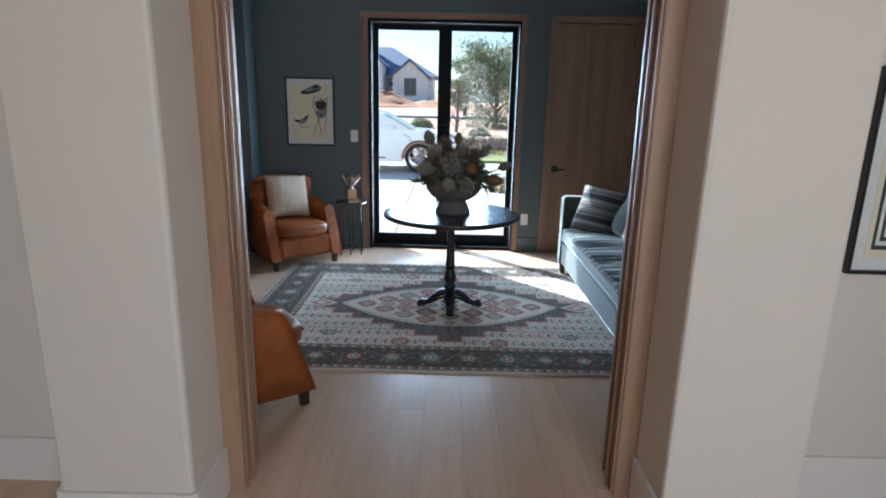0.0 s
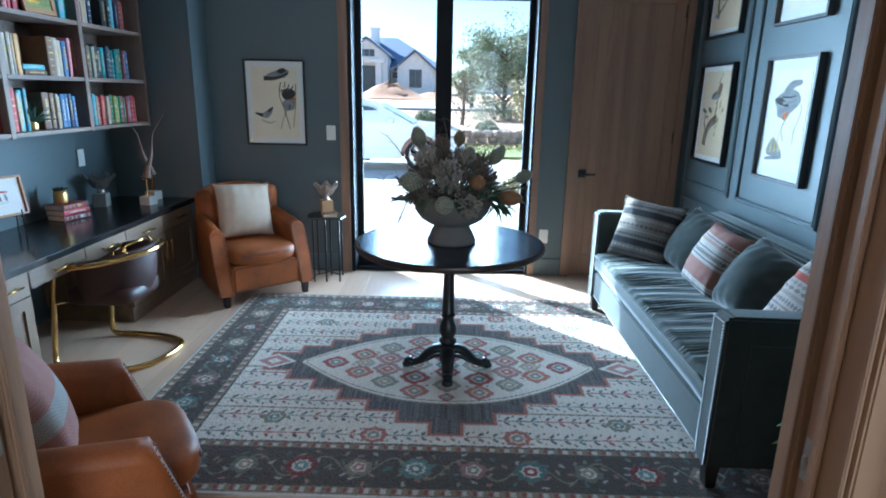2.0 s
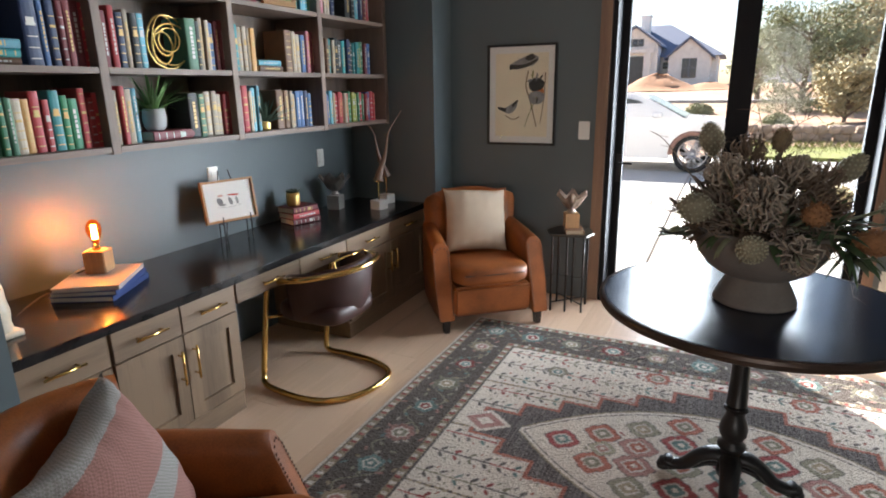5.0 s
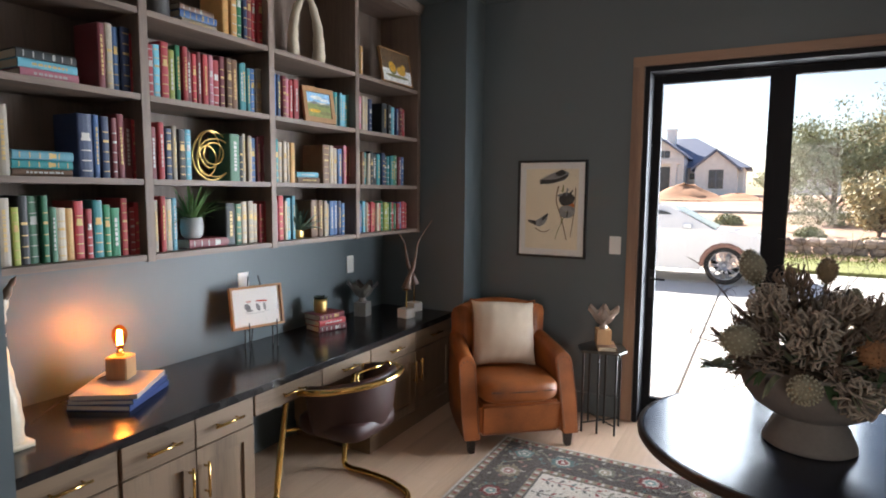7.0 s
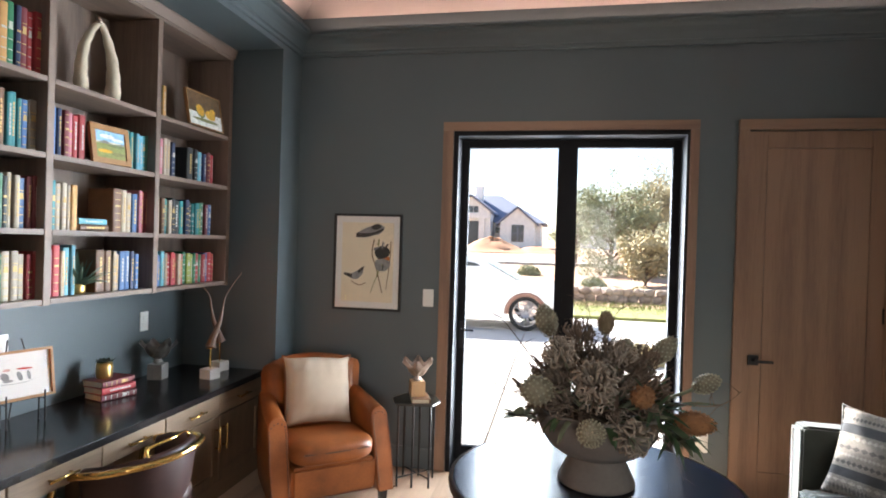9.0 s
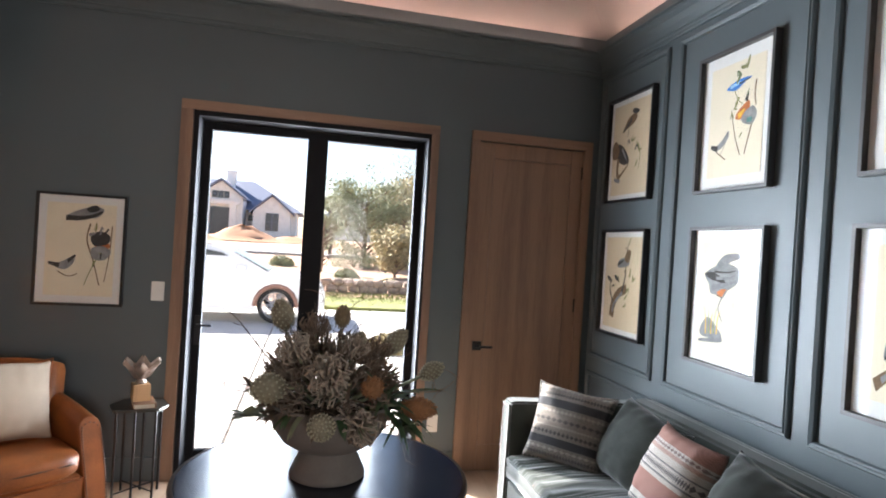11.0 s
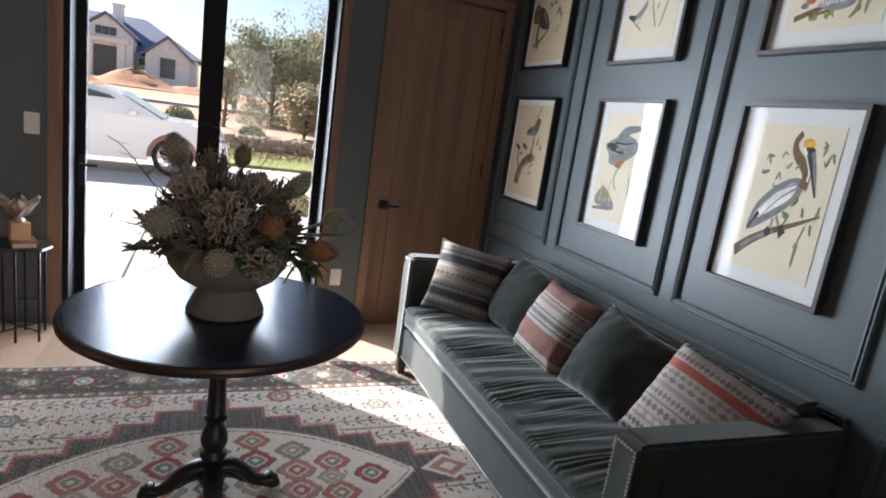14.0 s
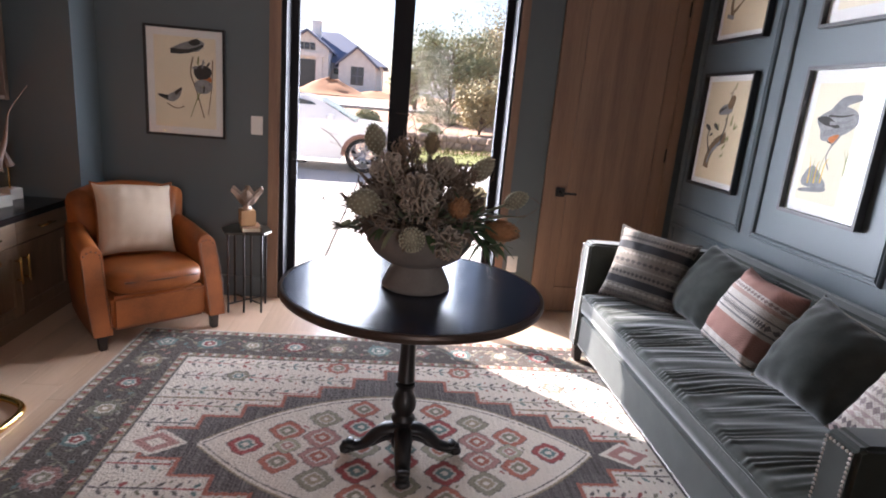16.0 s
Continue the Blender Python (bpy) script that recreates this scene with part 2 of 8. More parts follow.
def single(name, bm, material, label, category, m=None, group="", kind="", smooth=False):
    ob = new(name, obj_mesh(name, bm, material, smooth))
    if m is not None:
        ob.matrix_basis = m
    return tagged(ob, label, category, group, kind)


def box(bm, x0, x1, y0, y1, z0, z1, bev=0.0, mi=0, seg=2):
    vs = [bm.verts.new((x, y, z)) for x in (x0, x1) for y in (y0, y1) for z in (z0, z1)]
    fs = [bm.faces.new([vs[i] for i in q]) for q in ((0, 1, 3, 2), (4, 6, 7, 5), (0, 4, 5, 1), (2, 3, 7, 6), (0, 2, 6, 4), (1, 5, 7, 3))]
    for f in fs:
        f.material_index = mi
    if bev:
        es = list({e for f in fs for e in f.edges})
        r = bmesh.ops.bevel(bm, geom=es, offset=bev, segments=seg, affect="EDGES", clamp_overlap=True)
        for f in r["faces"]:
            f.material_index = mi
    return bm


def boxm(x0, x1, y0, y1, z0, z1, bev=0.0):
    return box(bmesh.new(), x0, x1, y0, y1, z0, z1, bev)


def lathe(profile, seg=32, bm=None, at=(0, 0, 0), mi=0):
    """Turns (radius, height) pairs round the z axis."""
    bm = bm or bmesh.new()
    rings = []
    for r, z in profile:
        if r < 1e-5:
            rings.append([bm.verts.new((at[0], at[1], at[2] + z))])
        else:
            rings.append([bm.verts.new((at[0] + r * math.cos(2 * math.pi * i / seg), at[1] + r * math.sin(2 * math.pi * i / seg), at[2] + z)) for i in range(seg)])
    for a, b in zip(rings, rings[1:]):
        for i in range(seg):
            j = (i + 1) % seg
            if len(a) == 1 and len(b) == 1:
                continue
            if len(a) == 1:
                f = bm.faces.new((a[0], b[j], b[i]))
            elif len(b) == 1:
                f = bm.faces.new((a[i], a[j], b[0]))
            else:
                f = bm.faces.new((a[i], a[j], b[j], b[i]))
            f.material_index = mi
    return bm


def tube(pts, rad, seg=8, bm=None, mi=0, closed=False):
    """A round bar along points; rad is one radius or one for each point."""
    bm = bm or bmesh.new()
    pts = [Vector(p) for p in pts]
    n = len(pts)
    rads = rad if isinstance(rad, (list, tuple)) else [rad] * n
    rings, side = [], None
    for i, p in enumerate(pts):
        a, b = pts[i - 1] if (i or closed) else p, pts[(i + 1) % n] if (i < n - 1 or closed) else p
        d = (b - a).normalized()
        if side is None:
            side = d.orthogonal().normalized()
        side = (side - d * side.dot(d)).normalized()
        up = d.cross(side)
        rings.append([bm.verts.new(p + rads[i] * (math.cos(2 * math.pi * k / seg) * side + math.sin(2 * math.pi * k / seg) * up)) for k in range(seg)])
    pairs = list(zip(rings, rings[1:])) + ([(rings[-1], rings[0])] if closed else [])
    for a, b in pairs:
        for k in range(seg):
            f = bm.faces.new((a[k], a[(k + 1) % seg], b[(k + 1) % seg], b[k]))
            f.material_index = mi
    if not closed:
        for r in (rings[0][::-1], rings[-1]):
            f = bm.faces.new(r)
            f.material_index = mi
    return bm


def smooth_path(pts, n=6, closed=False):
    """A rounded line through points (Catmull-Rom)."""
    pts = [Vector(p) for p in pts]
    out, m = [], len(pts)
    for i in range(m if closed else m - 1):
        if closed:
            a, b, c, d = pts[i - 1], pts[i], pts[(i + 1) % m], pts[(i + 2) % m]
        else:
            a, b, c, d = pts[max(i - 1, 0)], pts[i], pts[i + 1], pts[min(i + 2, m - 1)]
        for k in range(n):
            t = k / n
            out.append(0.5 * (2 * b + (c - a) * t + (2 * a - 5 * b + 4 * c - d) * t * t + (3 * b - a - 3 * c + d) * t ** 3))
    if not closed:
        out.append(pts[-1])
    return out


def prism(outline, axis, a, b, bm=None, mi=0, bev=0.0):
    """A flat outline (pairs) pushed along an axis from a to b."""
    bm = bm or bmesh.new()
    put = {"X": lambda u, v, w: (w, u, v), "Y": lambda u, v, w: (u, w, v), "Z": lambda u, v, w: (u, v, w)}[axis]
    A = [bm.verts.new(put(u, v, a)) for u, v in outline]
    B = [bm.verts.new(put(u, v, b)) for u, v in outline]
    n = len(outline)
    fs = [bm.faces.new(A), bm.faces.new(B[::-1])]
    for i in range(n):
        fs.append(bm.faces.new((A[i], B[i], B[(i + 1) % n], A[(i + 1) % n])))
    for f in fs:
        f.material_index = mi
    if bev:
        es = list({e for f in fs for e in f.edges})
        r = bmesh.ops.bevel(bm, geom=es, offset=bev, segments=2, affect="EDGES", clamp_overlap=True)
        for f in r["faces"]:
            f.material_index = mi
    bmesh.ops.recalc_face_normals(bm, faces=bm.faces[:])
    return bm


def blob(sx, sy, sz, pinch=2.6, nu=28, nv=18, bm=None, at=(0, 0, 0), wob=0.0, seed=0, mi=0):
    """A rounded block (superellipsoid) with half sizes sx, sy, sz."""
    bm = bm or bmesh.new()
    e = 2 / pinch
    f = lambda c: math.copysign(abs(c) ** e, c)
    rows = []
    for j in range(nv + 1):
        v = -math.pi / 2 + math.pi * j / nv
        row = []
        for i in range(nu if 0 < j < nv else 1):
            u = 2 * math.pi * i / nu
            p = Vector((sx * f(math.cos(v)) * f(math.cos(u)), sy * f(math.cos(v)) * f(math.sin(u)), sz * f(math.sin(v))))
            if wob:
                p *= 1 + wob * noise.noise(p * 9 + Vector((seed * 3.1, 0, seed)))
            row.append(bm.verts.new(p + Vector(at)))
        rows.append(row)
    for a, b in zip(rows, rows[1:]):
        for i in range(nu):
            j = (i + 1) % nu
            if len(a) == 1:
                q = bm.faces.new((a[0], b[j], b[i]))
            elif len(b) == 1:
                q = bm.faces.new((a[i], a[j], b[0]))
            else:
                q = bm.faces.new((a[i], a[j], b[j], b[i]))
            q.material_index = mi
    return bm


def pillow_mesh(w, h, d, seed=0, n=28, ears=0.11):
    """A soft square pillow standing in x and z, thick along y, with drawn-out corners."""
    bm = bmesh.new()
    rnd = random.Random(seed)
    ph = [rnd.uniform(0, 6) for _ in range(4)]
    sides = []
    for s in (-1, 1):
        g = []
        for j in range(n + 1):
            row = []
            for i in range(n + 1):
                u, v = -1 + 2 * i / n, -1 + 2 * j / n
                edge = (1 - u * u) * (1 - v * v)
                pull = 1 - ears * (1 - abs(u) ** 3) * abs(v) ** 4 - 0
                pul2 = 1 - ears * (1 - abs(v) ** 3) * abs(u) ** 4
                th = d * 0.5 * max(edge, 0) ** 0.42
                sag = 0.022 * h * math.sin(2.2 * u + ph[1]) * v * v
                rim_ = max(abs(u), abs(v)) ** 3
                th *= 1 + 0.05 * math.sin(2.5 * u + ph[0]) * math.cos(2 * v + ph[1]) + 0.02 * math.sin(5 * u * v + ph[2]) + 0.13 * rim_ * math.sin(9 * u + 7 * v + ph[3]) * math.sin(8 * v - 9 * u) + 0.05 * abs(u * v) * math.sin(14 * (u - v) + ph[0])
                row.append((u * w / 2 * pul2, s * th + 0.012 * math.sin(6 * u + ph[2]) * v * u, v * h / 2 * pull - sag * (v > 0)))
            g.append(row)
        sides.append(g)
    vs = [[[None] * (n + 1) for _ in range(n + 1)] for _ in range(2)]
    for j in range(n + 1):
        for i in range(n + 1):
            rim = i in (0, n) or j in (0, n)
            vs[0][j][i] = bm.verts.new(sides[0][j][i])
            vs[1][j][i] = vs[0][j][i] if rim else bm.verts.new(sides[1][j][i])
    for s in (0, 1):
        for j in range(n):
            for i in range(n):
                q = (vs[s][j][i], vs[s][j][i + 1], vs[s][j + 1][i + 1], vs[s][j + 1][i])
                bm.faces.new(q if s == 0 else q[::-1])
    return bm

# ---- the room's shell ----
XW, XE, YN, YS = -1.36, 2.70, 6.473, 2.52      # soffit face, panelled wall, window wall, wall to the hall
XB = -2.08                                     # back of the desk alcove
YA0, YA1 = 3.20, 6.17                          # the alcove's ends
OX0, OX1 = -0.25, 1.47                         # cased opening to the hall
TOP = 3.9

fl = bmesh.new()
box(fl, -4.0, 4.2, -2.6, 6.62, -0.16, -0.015)
floor = single("floor", fl, mat("subfloor", (0.20, 0.14, 0.1), 0.7), "pale oak plank floor of the study and hall", "floor", kind="structure")

w = bmesh.new()
box(w, -2.3, -0.18, YN, 6.80, 0, TOP)
box(w, -0.18, 1.41, YN, 6.80, 2.43, TOP)
box(w, 1.41, 1.76, YN, 6.80, 0, TOP)
box(w, 1.76, 2.60, YN, 6.80, 2.42, TOP)
box(w, 2.60, 2.9, YN, 6.80, 0, TOP)
wall_north = single("wall_north", w, TEAL, "dark teal painted window wall", "wall", kind="structure")
wall_east = single("wall_east", boxm(XE, 2.9, 2.0, YN, 0, TOP), TEAL, "dark teal wall with picture-frame panel moulding", "wall", kind="structure")
w = bmesh.new()
box(w, -2.3, XB, YS, YN, 0, TOP)
box(w, XB, XW, YA1, YN, 0, TOP)
box(w, XB, XW, YS, YA0, 0, TOP)
box(w, XB, XW, YA0, YA1, 2.95, TOP)
wall_west = single("wall_west", w, TEAL, "dark teal wall with an alcove for the desk", "wall", kind="structure")
w = bmesh.new()
box(w, -2.3, OX0 - 0.02, 2.40, YS, 0, TOP)
box(w, OX1 + 0.02, 2.7, 2.40, YS, 0, TOP)
box(w, OX0 - 0.02, OX1 + 0.02, 2.40, YS, 2.46, TOP)
wall_south = single("wall_south", w, TEAL, "dark teal wall around the cased opening", "wall", kind="structure")

# hall side of that wall: recessed stretches, two proud piers with splayed inner corners
w = bmesh.new()
for s in (0, 1):
    q = (lambda x: x) if s == 0 else (lambda x: 1.23 - x)
    o = [(q(x), y) for x, y in ((-4.0, 2.397), (-4.0, 2.29), (-0.735, 2.29), (-0.735, 1.965), (-0.731, 1.954), (-0.72, 1.95), (-0.262, 1.95), (-0.248, 1.954), (-0.243, 1.965), (-0.243, 2.247), (-0.272, 2.247), (-0.272, 2.397))]
    prism(o, "Z", 0, 3.0, w)
box(w, -0.243, 1.473, 1.95, 2.397, 2.462, 3.0)
hall_wall = single("wall_hall", w, HALL, "warm white hall wall with piers beside the opening", "wall", kind="structure")
# hall walls out of view; the rear opening is made up for the fill lamp
w = bmesh.new()
box(w, -4.15, -4.0, -2.6, 2.4, 0, 3.0)
box(w, 4.0, 4.15, -2.6, 2.4, 0, 3.0)
box(w, -4.0, 0.9, -2.6, -2.45, 0, 3.0)
box(w, 2.5, 4.0, -2.6, -2.45, 0, 3.0)
box(w, 0.9, 2.5, -2.6, -2.45, 0, 0.6)
box(w, 0.9, 2.5, -2.6, -2.45, 2.6, 3.0)
single("wall_hall_outer", w, HALL, "warm white walls closing the hall", "wall", kind="structure")
single("ceiling_hall", boxm(-4.15, 4.15, -2.6, 2.4, 3.0, 3.1), HALL, "white hall ceiling", "ceiling", kind="structure")

# ceiling: sloping cove above the crown, flat in the middle
c = bmesh.new()
lo = [(XW - 0.005, YS - 0.005), (XE + 0.005, YS - 0.005), (XE + 0.005, YN + 0.005), (XW - 0.005, YN + 0.005)]
hi = [(XW + 0.75, YS + 0.75), (XE - 0.75, YS + 0.75), (XE - 0.75, YN - 0.75), (XW + 0.75, YN - 0.75)]
A = [c.verts.new((x, y, 3.27)) for x, y in lo]
B = [c.verts.new((x, y, 3.74)) for x, y in hi]
C = [c.verts.new((x, y, 3.95)) for x, y in lo]
for i in range(4):
    j = (i + 1) % 4
    c.faces.new((A[i], A[j], B[j], B[i]))
    c.faces.new((A[i], C[i], C[j], A[j]))
c.faces.new(B)
c.faces.new(C)
bmesh.ops.recalc_face_normals(c, faces=c.faces[:])
single("ceiling", c, CEIL, "sloping cove ceiling lit from behind the crown", "ceiling", kind="structure")


def swept(profile, x0, x1, y0, y1, material, name, label):
    """A moulding mitred round the inside of a rectangle; profile: (out from the wall, height)."""
    bm = bmesh.new()
    rings = []
    for d, z in profile:
        rings.append([bm.verts.new(p) for p in ((x0 + d, y0 + d, z), (x1 - d, y0 + d, z), (x1 - d, y1 - d, z), (x0 + d, y1 - d, z))])
    for a, b in zip(rings, rings[1:]):
        for i in range(4):
            bm.faces.new((a[i], a[(i + 1) % 4], b[(i + 1) % 4], b[i]))
    return single(name, bm, material, label, "moulding", kind="structure")


CROWN = [(d, 2.985 + (z - 3.005) * 1.28) for d, z in ((0.003, 3.005), (0.014, 3.005), (0.018, 3.012), (0.018, 3.022), (0.028, 3.03), (0.034, 3.03), (0.036, 3.038), (0.05, 3.062), (0.072, 3.085), (0.094, 3.097), (0.10, 3.104), (0.10, 3.112), (0.118, 3.118), (0.118, 3.136), (0.03, 3.136), (0.006, 3.12))]
swept(CROWN, XW, XE, YS, YN, TEAL, "trim_crown", "teal crown moulding that hides cove lighting")
LEDM = glow("warm_led", (1.0, 0.64, 0.50), LED)
for nm, b_ in (("n", (XW + 0.2, XE - 0.2, YN - 0.05, YN - 0.035)), ("s", (XW + 0.2, XE - 0.2, YS + 0.035, YS + 0.05)), ("e", (XE - 0.05, XE - 0.035, YS + 0.2, YN - 0.2)), ("w", (XW + 0.035, XW + 0.05, YS + 0.2, YN - 0.2))):
    single("led_strip", boxm(*b_, 3.154, 3.159), LEDM, "warm LED strip lying on the crown moulding", "light strip", group="cove lights")

# unseen stone facing around the glazed door, added to cut the sun patch's edge
w = bmesh.new()
box(w, -6.0, -0.33, 6.805, 7.06, -0.15, TOP)
box(w, 1.40, 6.0, 6.805, 7.06, -0.15, TOP)
box(w, -0.33, 1.40, 6.805, 7.06, 2.44, TOP)
single("wall_outside", w, mat("outside_limestone", (0.55, 0.50, 0.44), 0.9, vary=0.15, scale=4, bump=0.4), "unseen stone facing added to trim the sun patch", "wall", kind="structure")

# baseboards
bb = bmesh.new()


def base_run(bm, x0, x1, y0, y1, h=0.155):
    box(bm, x0, x1, y0, y1, 0, h, 0.003)


base_run(bb, XW, -0.265, YN - 0.016, YN)
base_run(bb, 1.46, 1.69, YN - 0.016, YN)
base_run(bb, XE - 0.016, XE, YS, YN)
base_run(bb, XW, XW + 0.016, YA1, YN - 0.018)
base_run(bb, XW, XW + 0.016, YS + 0.018, YA0)
base_run(bb, XW, OX0 - 0.12, YS, YS + 0.016)
base_run(bb, OX1 + 0.12, XE - 0.018, YS, YS + 0.016)
single("baseboard", bb, TEAL, "teal painted baseboards of the study", "baseboard", kind="structure")
hb = bmesh.new()
for s in (0, 1):
    q = (lambda x: x) if s == 0 else (lambda x: 1.23 - x)
    o = [(q(x), y) for x, y in ((-3.98, 2.289), (-3.98, 2.273), (-0.751, 2.273), (-0.751, 1.95), (-0.735, 1.934), (-0.25, 1.934), (-0.227, 1.95), (-0.227, 2.245), (-0.241, 2.245), (-0.2415, 1.962), (-0.262, 1.949), (-0.72, 1.949), (-0.736, 1.963), (-0.736, 2.289))]
    prism(o, "Z", 0, 0.20, hb)
single("baseboard_hall", hb, HALLTRIM, "white painted hall baseboards", "baseboard", kind="structure")

# cased opening with pocket-door slots
oj = thing("door_3", pose(0, 0, 0), "stained oak cased opening with pocket doors slid away", "door frame", kind="structure")
for s in (0, 1):
    q = (lambda a, b: (a, b)) if s == 0 else (lambda a, b: (1.23 - b, 1.23 - a))
    b = bmesh.new()
    box(b, *q(-0.270, -0.165), 2.250, 2.352, 0, 2.46, 0.004)
    part("front_jamb", b, JAMBWOOD, oj)
    b = bmesh.new()
    box(b, *q(-0.270, -0.174), 2.428, 2.485, 0, 2.46, 0.004)
    part("rear_jamb", b, JAMBWOOD, oj)
    part("pocket_back", boxm(*q(-0.270, -0.215), 2.353, 2.427, 0, 2.44), JAMBWOOD, oj)
    b = bmesh.new()
    box(b, *q(-0.164, -0.156), 2.262, 2.272, 0, 2.435, 0.002)
    box(b, *q(-0.164, -0.152), 2.330, 2.351, 0, 2.435, 0.003)
    box(b, *q(-0.173, -0.167), 2.429, 2.440, 0, 2.435, 0.002)
    part("stop_bead", b, JAMBWOOD, oj)
    b = bmesh.new()
    box(b, *q(-0.214, -0.180), 2.370, 2.411, 0.008, 2.435, 0.002)
    pd = part("pocket_door_edge", b, JAMBWOOD, oj)
    b = bmesh.new()
    box(b, *q(-0.180, -0.176), 2.380, 2.401, 0.86, 0.95, 0.001)
    box(b, *q(-0.176, -0.170), 2.386, 2.395, 0.885, 0.915, 0.001)
    part("latch_plate", b, NAIL, pd, "steel latch plate in the door's edge")
    b = bmesh.new()
    box(b, *q(-0.37, -0.272), 2.522, 2.546, 0, 2.57, 0.003)
    part("casing", b, JAMBWOOD, oj)
b = bmesh.new()
box(b, -0.165, 1.395, 2.250, 2.485, 2.437, 2.459)
box(b, -0.270, 1.500, 2.522, 2.546, 2.461, 2.57)
part("head", b, wood("opening_head_wood", (0.22, 0.125, 0.072), (0.37, 0.23, 0.14), "X", 0.38), oj)

# panel moulding on the east wall
MOULD = [(0, 0.0), (0.012, 0.003), (0.018, 0.010), (0.014, 0.018), (0.020, 0.024), (0.016, 0.032), (0.006, 0.036), (0, 0.036)]


def panel_mould(bm, y0, y1, z0, z1):
    rings = []
    for d, i in MOULD:
        rings.append([bm.verts.new((XE - 0.001 - d, y, z)) for y, z in ((y0 + i, z0 + i), (y1 - i, z0 + i), (y1 - i, z1 - i), (y0 + i, z1 - i))])
    for a, b in zip(rings, rings[1:]):
        for i in range(4):
            bm.faces.new((a[i], a[(i + 1) % 4], b[(i + 1) % 4], b[i]))
    bmesh.ops.recalc_face_normals(bm, faces=bm.faces[:])
    return bm


for y0, y1 in ((5.60, 6.43), (4.53, 5.49), (3.53, 4.43), (2.56, 3.43)):
    part("panel_moulding", panel_mould(bmesh.new(), y0, y1, 0.885, 2.95), TEAL, wall_east)
    part("panel_moulding", panel_mould(bmesh.new(), y0, y1, 0.22, 0.78), TEAL, wall_east)

# glazed double door
gd = thing("door_1", pose(0, 0, 0), "black-framed glazed double door with stained wood casing", "door", kind="structure")
for n_, b_ in (("casing", (-0.260, -0.186, 6.449, 6.476, 0, 2.425)), ("casing", (1.398, 1.455, 6.449, 6.476, 0, 2.425))):
    part(n_, boxm(*b_, 0.003), TRIMWOOD, gd)
part("casing_head", boxm(-0.260, 1.455, 6.447, 6.476, 2.425, 2.488, 0.003), TRIMWOOD_X, gd)
b = bmesh.new()
for x0, x1 in ((-0.182, -0.150), (1.380, 1.412)):
    box(b, x0, x1, 6.46, 6.76, 0, 2.43, 0.002)
box(b, -0.150, 1.380, 6.46, 6.76, 2.392, 2.43)
box(b, -0.150, 1.380, 6.50, 6.76, 0, 0.03)
part("frame", b, BLACK, gd)
for k, (x0, x1) in enumerate(((-0.147, 0.613), (0.617, 1.377))):
    b = bmesh.new()
    sl, sr = (0.052, 0.068) if k == 0 else (0.068, 0.052)
    y0, y1 = 6.635, 6.69
    box(b, x0, x0 + sl, y0, y1, 0.035, 2.388, 0.004)
    box(b, x1 - sr, x1, y0, y1, 0.035, 2.388, 0.004)
    box(b, x0 + sl, x1 - sr, y0, y1, 0.035, 0.135, 0.004)
    box(b, x0 + sl, x1 - sr, y0, y1, 2.335, 2.388, 0.004)
    lf = part("door_leaf", b, BLACK, gd)
    pn = part("pane", boxm(x0 + sl - 0.004, x1 - sr + 0.004, 6.658, 6.666, 0.131, 2.339), GLASS, lf)
    pn.visible_shadow = False
hb_ = bmesh.new()
tube([(-0.115, 6.64, 1.0), (-0.115, 6.585, 1.0), (-0.02, 6.585, 1.0)], 0.008, 8, hb_)
box(hb_, -0.135, -0.095, 6.63, 6.637, 0.86, 1.06, 0.002)
part("door_handle", hb_, IRON, gd, "black lever handle")
astr = boxm(0.596, 0.634, 6.622, 6.634, 0.04, 2.385, 0.003)
part("astragal", astr, BLACK, gd)

# closet door
cd = thing("door_2", pose(0, 0, 0), "closed stained oak panel door with black lever", "door", kind="structure")
part("casing", boxm(1.695, 1.762, 6.449, 6.476, 0, 2.42, 0.003), TRIMWOOD, cd)
part("casing", boxm(2.575, 2.640, 6.449, 6.476, 0, 2.42, 0.003), TRIMWOOD, cd)
part("casing_head", boxm(1.695, 2.640, 6.447, 6.476, 2.42, 2.487, 0.003), TRIMWOOD_X, cd)
b = bmesh.new()
box(b, 1.765, 1.875, 6.482, 6.525, 0.008, 2.415, 0.002)
box(b, 2.485, 2.595, 6.482, 6.525, 0.008, 2.415, 0.002)
box(b, 1.877, 2.483, 6.4825, 6.525, 0.008, 0.20, 0.002)
box(b, 1.877, 2.483, 6.4825, 6.525, 2.305, 2.415, 0.002)
box(b, 1.879, 2.481, 6.4855, 6.52, 0.203, 2.302)
part("door_leaf", b, TRIMWOOD, cd)
b = bmesh.new()
box(b, 1.795, 1.860, 6.470, 6.4815, 0.895, 0.96, 0.002)
tube([(1.828, 6.472, 0.927), (1.828, 6.43, 0.927)], 0.011, 10, b)
box(b, 1.820, 1.935, 6.418, 6.432, 0.918, 0.936, 0.004)
part("door_handle", b, IRON, cd, "black square-rose lever handle")
b = bmesh.new()
for z in (0.25, 1.2, 2.2):
    box(b, 2.566, 2.574, 6.466, 6.48, z, z + 0.1, 0.002)
part("hinge", b, IRON, cd)

# ---- wall plates ----
def wall_plate(name, m, w, h, label, slots):
    t = thing(name, m, label, "wall plate")
    part("cover_plate", boxm(-w / 2, w / 2, -0.007, -0.0005, -h / 2, h / 2, 0.003), PLASTIC, t)
    for x, z, sw, sh in slots:
        part("rocker", boxm(x - sw / 2, x + sw / 2, -0.011, -0.0072, z - sh / 2, z + sh / 2, 0.0015), PLASTIC, t)
    return t


